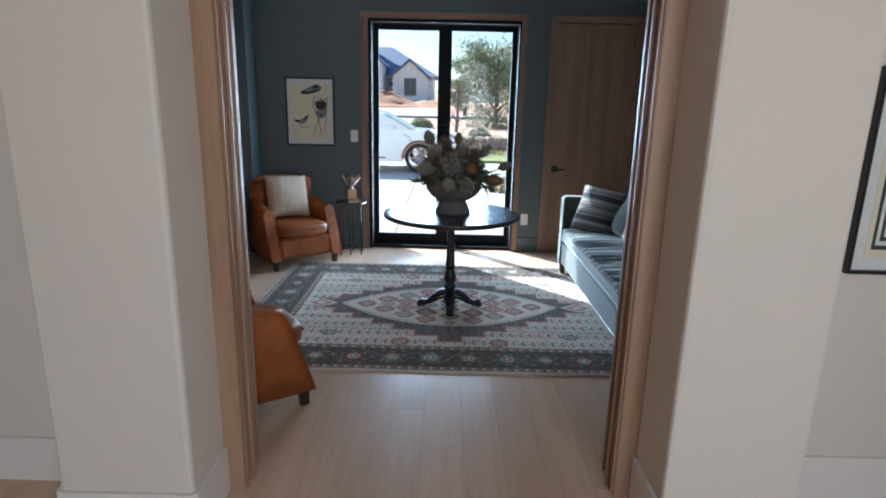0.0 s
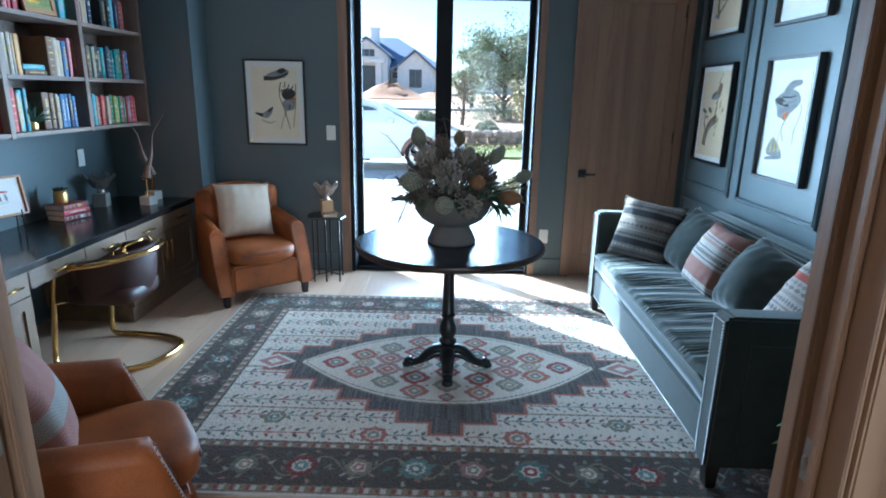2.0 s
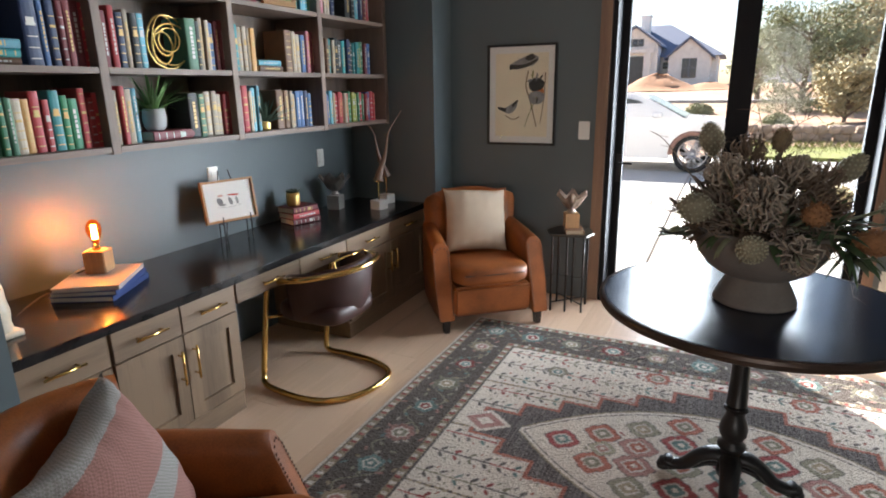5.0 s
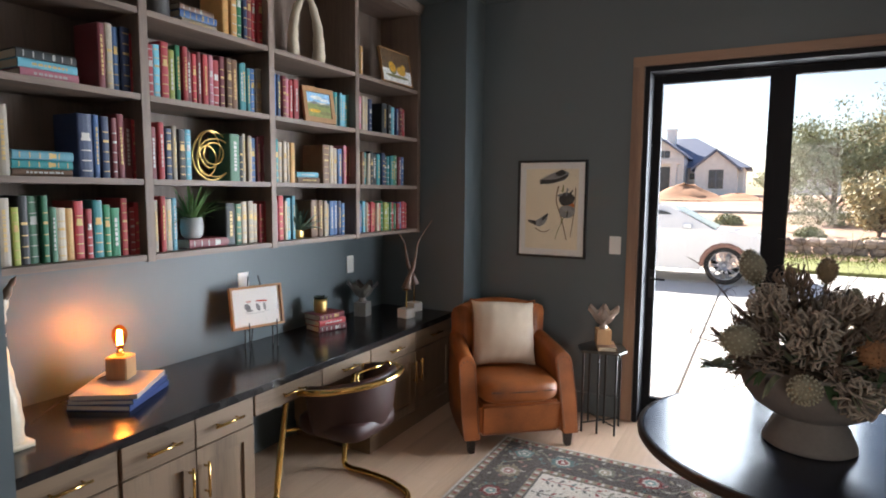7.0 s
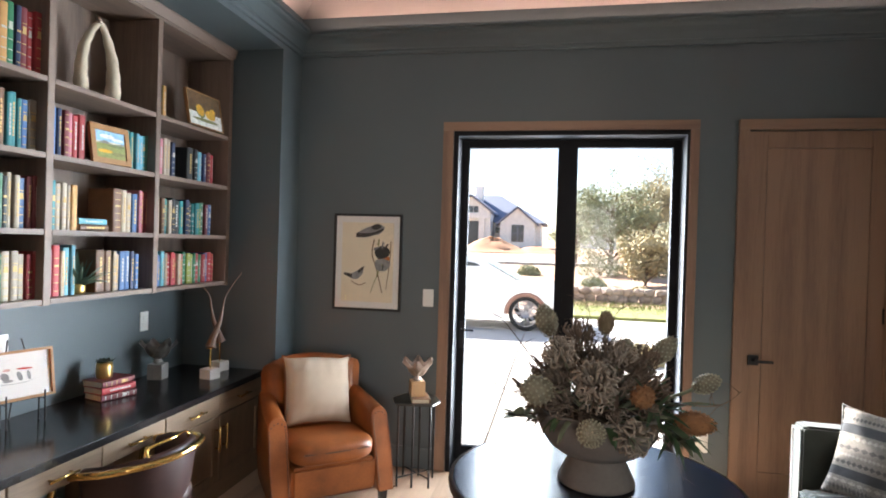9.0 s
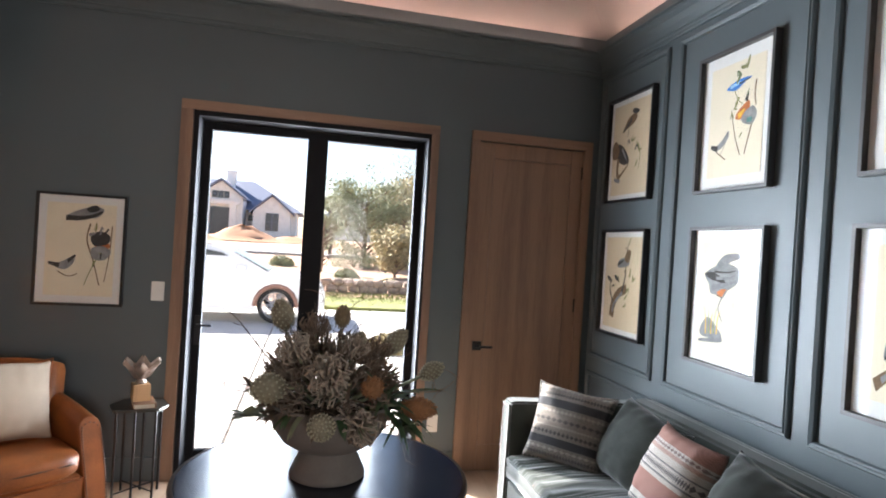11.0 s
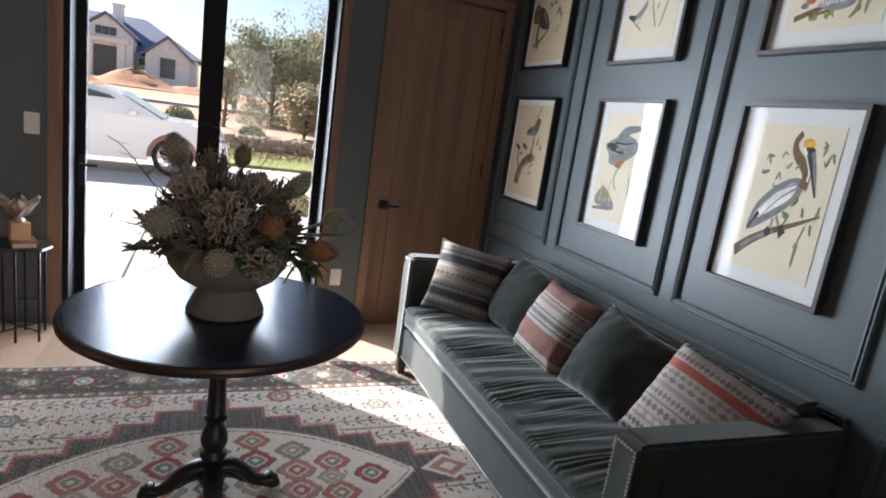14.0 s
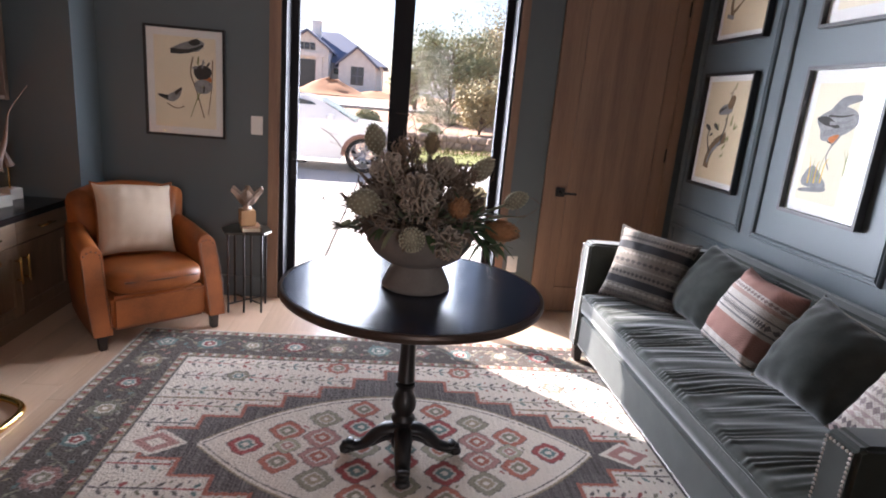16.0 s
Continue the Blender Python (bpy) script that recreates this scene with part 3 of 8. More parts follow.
wall_plate("light_switch", pose(-0.34, YN, 1.232), 0.078, 0.125, "white light switch plate on the teal wall", [(0, 0, 0.034, 0.068)])
wall_plate("wall_outlet", pose(1.53, YN, 0.362), 0.078, 0.125, "white wall outlet beside the glazed door", [(0, 0.022, 0.034, 0.03), (0, -0.022, 0.034, 0.03)])
for y, z in ((4.743, 1.055), (5.748, 1.06)):
    wall_plate("wall_outlet", pose(XB, y, z, 0, 0, 90), 0.078, 0.125, "white wall outlet above the desk", [(0, 0.022, 0.034, 0.03), (0, -0.022, 0.034, 0.03)])

# ---- desk run in the alcove ----
DX = -1.46      # drawer faces
DT = 0.662      # underside of the stone top
top = boxm(XB + 0.002, -1.435, YA0 + 0.002, YA1 - 0.002, DT, 0.70, 0.003)
single("worktop", top, STONE, "polished dark stone desktop across the alcove", "worktop")


def bar_pull(parent, x, y0, y1, z, upright=False):
    b = bmesh.new()
    if not upright:
        tube([(x + 0.03, y0, z), (x + 0.03, y1, z)], 0.0058, 10, b)
        for y in (y0 + 0.022, y1 - 0.022):
            tube([(x, y, z), (x + 0.03, y, z)], 0.0045, 8, b)
    else:
        tube([(x + 0.03, z, y0), (x + 0.03, z, y1)], 0.0058, 10, b)
        for y in (y0 + 0.022, y1 - 0.022):
            tube([(x, z, y), (x + 0.03, z, y)], 0.0045, 8, b)
    return part("bar_pull", b, BRASS, parent, "brass bar pull", True)


def shaker(parent, name, y0, y1, z0, z1, rail=0.06, flat=False):
    b = bmesh.new()
    x0, x1 = DX - 0.02, DX
    if flat:
        box(b, x0, x1, y0, y1, z0, z1, 0.002)
    else:
        box(b, x0, x1, y0, y1, z0, z1)
        bmesh.ops.recalc_face_normals(b, faces=b.faces[:])
        f = max(b.faces, key=lambda q: q.calc_center_median().x)
        bmesh.ops.inset_individual(b, faces=[f], thickness=rail, use_even_offset=True)
        bmesh.ops.inset_individual(b, faces=[f], thickness=0.0015, depth=-0.011, use_even_offset=True)
    return part(name, b, CABWOOD_Y if flat else CABWOOD, parent)


def base_cabinet(y0, y1, cols, label):
    t = thing("desk_cabinet", pose(0, 0, 0), label, "cabinet", group="desk cabinets")
    b = bmesh.new()
    box(b, XB + 0.01, DX - 0.022, y0, y1, 0.10, DT - 0.001)
    part("body", b, CABWOOD, t)
    part("toe_kick", boxm(XB + 0.02, DX - 0.012, y0 + 0.002, y1 - 0.002, 0.0, 0.0995), CABWOOD_Y, t)
    n = len(cols) - 1
    for i in range(n):
        a, c = cols[i] + 0.003, cols[i + 1] - 0.003
        d = shaker(t, "drawer", a, c, 0.527, DT - 0.004, flat=True)
        bar_pull(d, DX, (a + c) / 2 - 0.075, (a + c) / 2 + 0.075, 0.594)
        d = shaker(t, "door", a, c, 0.112, 0.521)
        yy = c - 0.035 if i % 2 == 0 and n > 1 else a + 0.035
        bar_pull(d, DX, 0.31, 0.465, yy, True)
    return t


base_cabinet(YA0 + 0.004, 3.576, [YA0 + 0.006, 3.574], "oak desk cabinet with a drawer above a door")
base_cabinet(3.582, 4.222, [3.584, 3.904, 4.22], "oak desk cabinet with two drawers above two doors")
base_cabinet(5.140, YA1 - 0.004, [5.142, 5.655, YA1 - 0.006], "oak desk cabinet beside the leather armchair")
ap = thing("drawer_unit", pose(0, 0, 0), "pair of shallow oak drawers over the knee space", "drawer")
part("rail", boxm(XB + 0.01, DX - 0.022, 4.226, 5.136, 0.565, DT - 0.001), CABWOOD_Y, ap)
for a, c in ((4.227, 4.695), (4.701, 5.135)):
    d = shaker(ap, "drawer", a, c, 0.553, DT - 0.004, flat=True)
    bar_pull(d, DX, (a + c) / 2 - 0.075, (a + c) / 2 + 0.075, 0.606)

# ---- bookcase over the desk ----
SX = -1.735
BZ = [1.315, 1.635, 1.984, 2.33]
BY = [YA0 + 0.003, 3.934, 4.655, 5.39, YA1 - 0.003]
bc = thing("bookcase", pose(0, 0, 0), "built-in dark oak bookcase with sixteen open bays", "bookcase", kind="")
part("back_panel", boxm(XB + 0.001, XB + 0.015, BY[0], BY[-1], 1.285, 2.948), SHELFWOOD_Z, bc)
for i, y in enumerate(BY):
    y0 = y if i == 0 else (y - 0.04 if i == 4 else y - 0.02)
    part("upright", boxm(XB + 0.016, SX, y0, y0 + 0.04, 1.285, 2.87, 0.002), SHELFWOOD_Z, bc)
for i in range(4):
    a = BY[i] + (0.041 if i == 0 else 0.021)
    c = BY[i + 1] - (0.041 if i == 3 else 0.021)
    for z in BZ:
        part("shelf", boxm(XB + 0.016, SX - 0.002, a, c, z - 0.025, z, 0.0015), SHELFWOOD, bc)
part("top_board", boxm(XB + 0.016, SX + 0.001, BY[0], BY[-1], 2.871, 2.946, 0.002), SHELFWOOD, bc)
part("cornice_strip", prism([(SX + 0.002, 2.885), (SX + 0.012, 2.885), (SX + 0.03, 2.93), (SX + 0.03, 2.946), (SX + 0.002, 2.946)], "Y", BY[0], BY[-1]), SHELFWOOD, bc)

# ---- pictures ----
FRAME = mat("black_picture_frame", (0.010, 0.009, 0.009), 0.35, vary=0.15, bump=0.05)
GREYFRAME = mat("charcoal_picture_frame", (0.055, 0.052, 0.050), 0.45, vary=0.12, bump=0.05)
MATBOARD = mat("white_mat_board", (0.69, 0.68, 0.65), 0.9, vary=0.02, bump=0.05)
PAPER = mat("aged_cream_paper", (0.64, 0.53, 0.36), 0.9, vary=0.07, scale=7, bump=0.05)
PALEPAPER = mat("pale_print_paper", (0.72, 0.645, 0.49), 0.9, vary=0.06, scale=7, bump=0.05)
INKS = {"grey": (0.20, 0.20, 0.20), "dark": (0.05, 0.045, 0.04), "brown": (0.16, 0.10, 0.05), "green": (0.16, 0.19, 0.09), "blue": (0.05, 0.18, 0.50),
        "rust": (0.50, 0.16, 0.05), "yellow": (0.70, 0.40, 0.05), "olive": (0.22, 0.22, 0.09), "slate": (0.24, 0.24, 0.235), "red": (0.45, 0.06, 0.04), "white": (0.75, 0.74, 0.70), "teal": (0.10, 0.24, 0.22), "pink": (0.50, 0.30, 0.26), "sky": (0.30, 0.52, 0.72), "meadow": (0.25, 0.28, 0.10)}


def ink(n):
    return mat("print_ink_" + n, INKS[n], 0.85, vary=0.35, scale=30, bump=0)


def flat_shape(bm, pts, y):
    vs = [bm.verts.new((u, y, v)) for u, v in pts]
    bm.faces.new(vs)


def oval(cx, cy, rx, ry, ang=0, n=18, taper=0.0):
    ca, sa = math.cos(ang), math.sin(ang)
    out = []
    for i in range(n):
        t = 2 * math.pi * i / n
        u, v = rx * math.cos(t), ry * math.sin(t) * (1 - taper * math.cos(t))
        out.append((cx + u * ca - v * sa, cy + u * sa + v * ca))
    return out


def stroke(pts, w0, w1):
    p = [(q.x, q.y) for q in smooth_path([(a, b, 0) for a, b in pts], 5)]
    L, R = [], []
    for i in range(len(p)):
        a, b = p[max(i - 1, 0)], p[min(i + 1, len(p) - 1)]
        d = Vector((b[0] - a[0], b[1] - a[1])).normalized()
        w = w0 + (w1 - w0) * i / (len(p) - 1)
        L.append((p[i][0] - d.y * w, p[i][1] + d.x * w))
        R.append((p[i][0] + d.y * w, p[i][1] - d.x * w))
    return L + R[::-1]


def framed_print(m, w, h, mat_w, shapes, label, paper, deep=0.03, band=0.018, group="", frame_mat=None, name="framed_print"):
    """A framed print hanging on a wall that faces -y here; shapes: (ink, outline in shares of the sheet, -0.5 to 0.5)."""
    t = thing(name, m, label, "picture", group=group)
    b = bmesh.new()
    for x0, x1, z0, z1 in ((-w / 2, w / 2, h / 2 - band, h / 2), (-w / 2, w / 2, -h / 2, -h / 2 + band), (-w / 2, -w / 2 + band, -h / 2 + band, h / 2 - band), (w / 2 - band, w / 2, -h / 2 + band, h / 2 - band)):
        box(b, x0, x1, -deep, -0.001, z0, z1, 0.0015)
    part("frame", b, frame_mat or FRAME, t)
    iw, ih = w / 2 - band, h / 2 - band
    part("mat_board", boxm(-iw, iw, -0.012, -0.003, -ih, ih), MATBOARD, t)
    pw, ph = iw - mat_w, ih - mat_w
    part("sheet", boxm(-pw, pw, -0.0142, -0.0122, -ph, ph), paper, t)
    by = {}
    for k, (c, o) in enumerate(shapes):
        bm = by.setdefault(c, bmesh.new())
        flat_shape(bm, [(u * 2 * pw, v * 2 * ph) for u, v in o], -0.0144 - 0.00003 * k)
    for c, bm in by.items():
        part("print_" + c, bm, ink(c), t)["kind"] = "stuff"
    gp = part("glass", boxm(-iw, iw, -0.0225, -0.0205, -ih, ih), GLASS, t)
    gp.visible_shadow = False
    return t


def patch(pts):
    """A rounded closed outline through a few places on a sheet."""
    return [(q.x, q.y) for q in smooth_path([(a, b, 0) for a, b in pts], 4, True)]


def leafage(colour, spots, size, count):
    """Small pointed leaves fanned round a few places on a sheet."""
    out = []
    for k in range(count):
        u, v = spots[k % len(spots)]
        a = 2.4 * k + 7 * u
        s_ = size * (0.75 + 0.35 * math.sin(5.1 * k + u * 9))
        out.append((colour if k % 3 else "olive", oval(u + math.cos(a) * s_, v + math.sin(a) * s_ * 0.62, s_, s_ * 0.30, a, 8)))
    return out


def east(y0, y1, z0, z1):
    return pose(XE - 0.0005, (y0 + y1) / 2, (z0 + z1) / 2, 0, 0, -90)


S_D = [("brown", stroke([(-0.42, -0.4), (-0.25, -0.3), (-0.04, -0.21), (0.22, -0.13), (0.46, -0.05)], 0.045, 0.006)),
       ("slate", stroke([(-0.35, -0.36), (-0.19, -0.27), (0, -0.21)], 0.022, 0.006)),
       ("dark", stroke([(-0.09, -0.19), (-0.05, -0.24)], 0.03, 0.035)),
       ("dark", stroke([(0.06, -0.16), (0.11, -0.22)], 0.03, 0.04)),
       ("slate", stroke([(-0.04, -0.18), (-0.04, -0.12)], 0.012, 0.016)),
       ("slate", stroke([(0.05, -0.16), (-0.01, -0.1)], 0.012, 0.016)),
       ("grey", patch([(0.18, 0.16), (0.03, 0.15), (-0.14, 0.07), (-0.29, -0.06), (-0.33, -0.23), (-0.1, -0.14), (0.11, -0.02), (0.21, 0.09)])),
       ("white", patch([(0.12, 0.13), (-0.03, 0.08), (-0.21, -0.04), (-0.28, -0.15), (-0.08, -0.07), (0.11, 0.04)])),
       ("slate", stroke([(0.14, 0.13), (-0.07, 0.06), (-0.24, -0.08)], 0.008, 0.004)),
       ("slate", stroke([(0.16, 0.11), (-0.03, 0.01), (-0.2, -0.13)], 0.008, 0.004)),
       ("slate", stroke([(0.18, 0.08), (0.02, -0.03), (-0.15, -0.15)], 0.008, 0.003)),
       ("dark", stroke([(-0.23, -0.1), (-0.33, -0.23)], 0.022, 0.006)),
       ("brown", stroke([(0.06, 0.45), (0.01, 0.39), (0.04, 0.32), (0.15, 0.25), (0.21, 0.19), (0.2, 0.1)], 0.024, 0.05)),
       ("white", stroke([(0.12, 0.36), (0.18, 0.28), (0.23, 0.21), (0.23, 0.15)], 0.01, 0.01)),
       ("yellow", patch([(0.09, 0.4), (0.15, 0.42), (0.21, 0.4), (0.21, 0.36), (0.14, 0.36), (0.1, 0.37)])),
       ("dark", patch([(0.13, 0.36), (0.22, 0.36), (0.24, 0.33), (0.18, 0.32)])),
       ("dark", stroke([(0.18, 0.33), (0.25, 0.22), (0.35, 0.06)], 0.03, 0.006)),
       ("slate", stroke([(0.22, 0.34), (0.3, 0.2), (0.36, 0.06)], 0.02, 0.004)),
       *leafage("green", [(-0.27, 0.29), (-0.31, 0.17), (-0.09, 0.18)], 0.05, 7),
       *leafage("green", [(-0.08, 0.32), (-0.03, 0.22)], 0.04, 4),
       *leafage("olive", [(0.07, 0.23), (-0.14, 0.09)], 0.035, 4),
       *leafage("green", [(0.36, 0.38), (0.42, 0.33), (0.38, 0.26)], 0.045, 7),
       *leafage("green", [(0.13, -0.01), (0.13, -0.09), (0.05, -0.07)], 0.045, 6),
       *leafage("green", [(0.29, -0.07), (0.38, -0.12), (0.43, -0.06)], 0.042, 6),
       ("olive", stroke([(0.33, -0.13), (0.3, -0.22), (0.26, -0.28)], 0.008, 0.004)),
       ("meadow", stroke([(0.3, -0.25), (0.29, -0.33), (0.29, -0.4)], 0.018, 0.004))]
S_C = [("slate", patch([(-0.4, 0.2), (-0.2, 0.28), (0.02, 0.31), (0.23, 0.27), (0.3, 0.19), (0.17, 0.11), (-0.09, 0.03), (-0.26, 0.03), (-0.31, 0.11)])),
       ("grey", patch([(-0.2, 0.27), (-0.04, 0.38), (0.23, 0.4), (0.27, 0.36), (0.08, 0.32), (-0, 0.26), (-0.15, 0.23)])),
       ("grey", stroke([(-0.15, 0.26), (0, 0.36), (0.22, 0.38)], 0.02, 0.008)),
       ("dark", patch([(-0.41, 0.21), (-0.2, 0.22), (0.04, 0.13), (-0.13, 0.14), (-0.29, 0.16)])),
       ("dark", stroke([(-0.21, 0.23), (0.04, 0.23), (0.19, 0.25)], 0.01, 0.004)),
       ("grey", stroke([(-0.24, 0.08), (0.01, 0.12), (0.22, 0.16)], 0.028, 0.01)),
       ("grey", stroke([(-0.17, 0.17), (0.06, 0.18), (0.19, 0.21)], 0.016, 0.006)),
       ("rust", patch([(-0.14, 0.04), (-0.03, 0.08), (0.05, 0.07), (-0.04, 0.01)])),
       ("grey", stroke([(0.05, 0.07), (-0.07, -0.04), (-0.09, -0.12), (-0.01, -0.21)], 0.012, 0.008)),
       ("pink", stroke([(0.31, 0.17), (0.36, 0.09), (0.28, -0.04)], 0.012, 0.008)),
       ("dark", stroke([(-0.14, 0.02), (-0.03, 0)], 0.006, 0.004)),
       ("slate", patch([(-0.42, -0.28), (-0.29, -0.19), (-0.1, -0.27), (-0, -0.36), (-0.34, -0.38), (-0.44, -0.35)])),
       ("grey", patch([(-0.41, -0.4), (-0.01, -0.36), (-0.03, -0.4), (-0.43, -0.43)])),
       ("yellow", stroke([(-0.32, -0.35), (-0.33, -0.21), (-0.37, -0.11)], 0.012, 0.002)),
       ("meadow", stroke([(-0.26, -0.34), (-0.27, -0.21), (-0.28, -0.13)], 0.012, 0.002)),
       ("yellow", stroke([(-0.21, -0.34), (-0.21, -0.2), (-0.19, -0.15)], 0.012, 0.002)),
       ("meadow", stroke([(-0.16, -0.33), (-0.15, -0.19), (-0.12, -0.09)], 0.012, 0.002)),
       ("yellow", stroke([(-0.1, -0.33), (-0.09, -0.19), (-0.03, -0.11)], 0.012, 0.002)),
       ("meadow", stroke([(0.25, -0.24), (0.25, -0.14), (0.18, -0.04)], 0.01, 0.002)),
       ("meadow", stroke([(0.25, -0.24), (0.25, -0.14), (0.24, -0.03)], 0.01, 0.002)),
       ("meadow", stroke([(0.25, -0.24), (0.25, -0.14), (0.29, -0.03)], 0.01, 0.002))]
S_F = [("blue", patch([(-0.19, 0.28), (-0.08, 0.32), (0.09, 0.34), (0.27, 0.33), (0.18, 0.31), (0.1, 0.28), (-0.02, 0.25)])),
       ("sky", stroke([(-0.12, 0.29), (0.07, 0.31)], 0.018, 0.008)),
       ("dark", stroke([(0.04, 0.3), (0.26, 0.32)], 0.01, 0.003)),
       ("rust", patch([(0.01, -0), (0.04, 0.05), (0.14, 0.1), (0.24, 0.13), (0.26, 0.07), (0.19, 0), (0.08, -0.02)])),
       ("yellow", stroke([(0.06, 0.01), (0.17, 0.06)], 0.03, 0.01)),
       ("dark", stroke([(0.19, 0.13), (0.22, 0.2)], 0.03, 0.014)),
       ("slate", patch([(0.12, -0.02), (0.2, 0.05), (0.33, 0.07), (0.39, -0.01), (0.32, -0.08), (0.2, -0.07)])),
       ("grey", stroke([(0.19, -0.04), (0.32, -0.02)], 0.03, 0.02)),
       ("teal", stroke([(0.22, -0.04), (0.31, -0.04)], 0.02, 0.02)),
       ("brown", stroke([(0.35, 0.29), (0.34, 0.16), (0.37, 0.07)], 0.014, 0.008)),
       ("brown", stroke([(0.31, -0.08), (0.26, -0.2), (0.21, -0.33)], 0.012, 0.008)),
       ("brown", stroke([(-0.07, 0.08), (0.02, -0.15), (0.13, -0.33)], 0.006, 0.008)),
       ("olive", stroke([(-0.03, 0.25), (0.04, 0.16), (0.14, 0.11)], 0.006, 0.004)),
       ("slate", patch([(-0.37, -0.23), (-0.27, -0.19), (-0.19, -0.15), (-0.11, -0.09), (-0.1, -0.15), (-0.17, -0.21), (-0.28, -0.25)])),
       ("dark", stroke([(-0.3, -0.24), (-0.44, -0.21)], 0.03, 0.016)),
       ("brown", stroke([(-0.32, -0.27), (-0.22, -0.31), (-0.14, -0.35)], 0.006, 0.006)),
       ("brown", stroke([(-0.24, -0.3), (-0.15, -0.2)], 0.005, 0.003)),
       *leafage("green", [(0.17, 0.43), (0.08, 0.37), (0, 0.41)], 0.06, 7),
       *leafage("olive", [(-0.03, 0.09), (0.07, 0.17), (-0.06, 0.05)], 0.05, 6),
       *leafage("green", [(0.1, -0.17), (0.24, 0.22)], 0.035, 3)]
S_E = [("brown", patch([(-0.24, 0.18), (-0.17, 0.26), (-0.06, 0.34), (0.09, 0.36), (0.16, 0.32), (0.07, 0.26), (-0.1, 0.22)])),
       ("dark", patch([(0.01, 0.39), (0.07, 0.42), (0.21, 0.38), (0.13, 0.35)])),
       ("dark", stroke([(0.01, 0.31), (-0.19, 0.2)], 0.02, 0.012)),
       ("dark", stroke([(-0.06, 0.22), (-0.08, 0.12)], 0.008, 0.005)),
       ("dark", patch([(-0.25, -0.15), (-0.38, -0.02), (-0.33, 0.07), (-0.17, 0.02), (-0.03, -0.1), (-0.04, -0.17)])),
       ("brown", patch([(-0.48, -0.08), (-0.51, 0.05), (-0.4, 0.11), (-0.3, 0.01), (-0.35, -0.09)])),
       ("slate", stroke([(-0.22, 0.01), (-0.07, -0.13)], 0.02, 0.01)),
       ("brown", stroke([(-0.28, -0.35), (-0.33, -0.22), (-0.31, -0.09)], 0.035, 0.03)),
       ("brown", stroke([(-0.29, -0.31), (-0.12, -0.23), (-0.02, -0.17)], 0.02, 0.008)),
       ("grey", stroke([(-0.41, -0.32), (-0.24, -0.35)], 0.02, 0.02)),
       *leafage("dark", [(0.05, 0.07), (0.21, 0.02), (-0.05, 0.09)], 0.055, 7),
       ("olive", stroke([(0.18, 0.05), (0.28, -0.08), (0.26, -0.25)], 0.01, 0.006)),
       *leafage("olive", [(0.25, -0.05), (0.23, -0.16)], 0.05, 4)]
S_B = [("brown", stroke([(-0.25, -0.38), (-0.22, -0.25), (-0.09, -0.12), (0.14, -0.05)], 0.07, 0.05)),
       ("grey", stroke([(-0.23, -0.33), (-0.17, -0.22), (0.03, -0.1)], 0.02, 0.02)),
       ("dark", stroke([(-0.23, -0.22), (-0.33, -0.07), (-0.29, 0.03)], 0.016, 0.01)),
       ("dark", stroke([(0.02, -0.09), (0.09, 0.09), (0.08, 0.26), (0.12, 0.43)], 0.02, 0.006)),
       ("grey", patch([(-0.15, 0.18), (-0.1, 0.25), (0.07, 0.28), (0.18, 0.24), (0.14, 0.19), (-0.03, 0.17)])),
       ("dark", stroke([(-0.14, 0.2), (0.02, 0.25)], 0.02, 0.01)),
       ("brown", patch([(0.04, 0.26), (0.12, 0.36), (0.21, 0.34), (0.16, 0.23)])),
       *leafage("dark", [(-0.2, 0.07), (-0.08, 0.03), (-0.28, 0.02)], 0.075, 6),
       *leafage("olive", [(0.21, 0.08), (0.2, -0.05), (0.29, 0.04)], 0.055, 6),
       *leafage("dark", [(-0.2, -0.03), (0.1, 0.13)], 0.045, 4),
       *leafage("olive", [(0.09, -0.16), (0.15, -0.23)], 0.05, 4),
       *leafage("brown", [(0.14, 0.43), (0.09, 0.38)], 0.04, 3)]
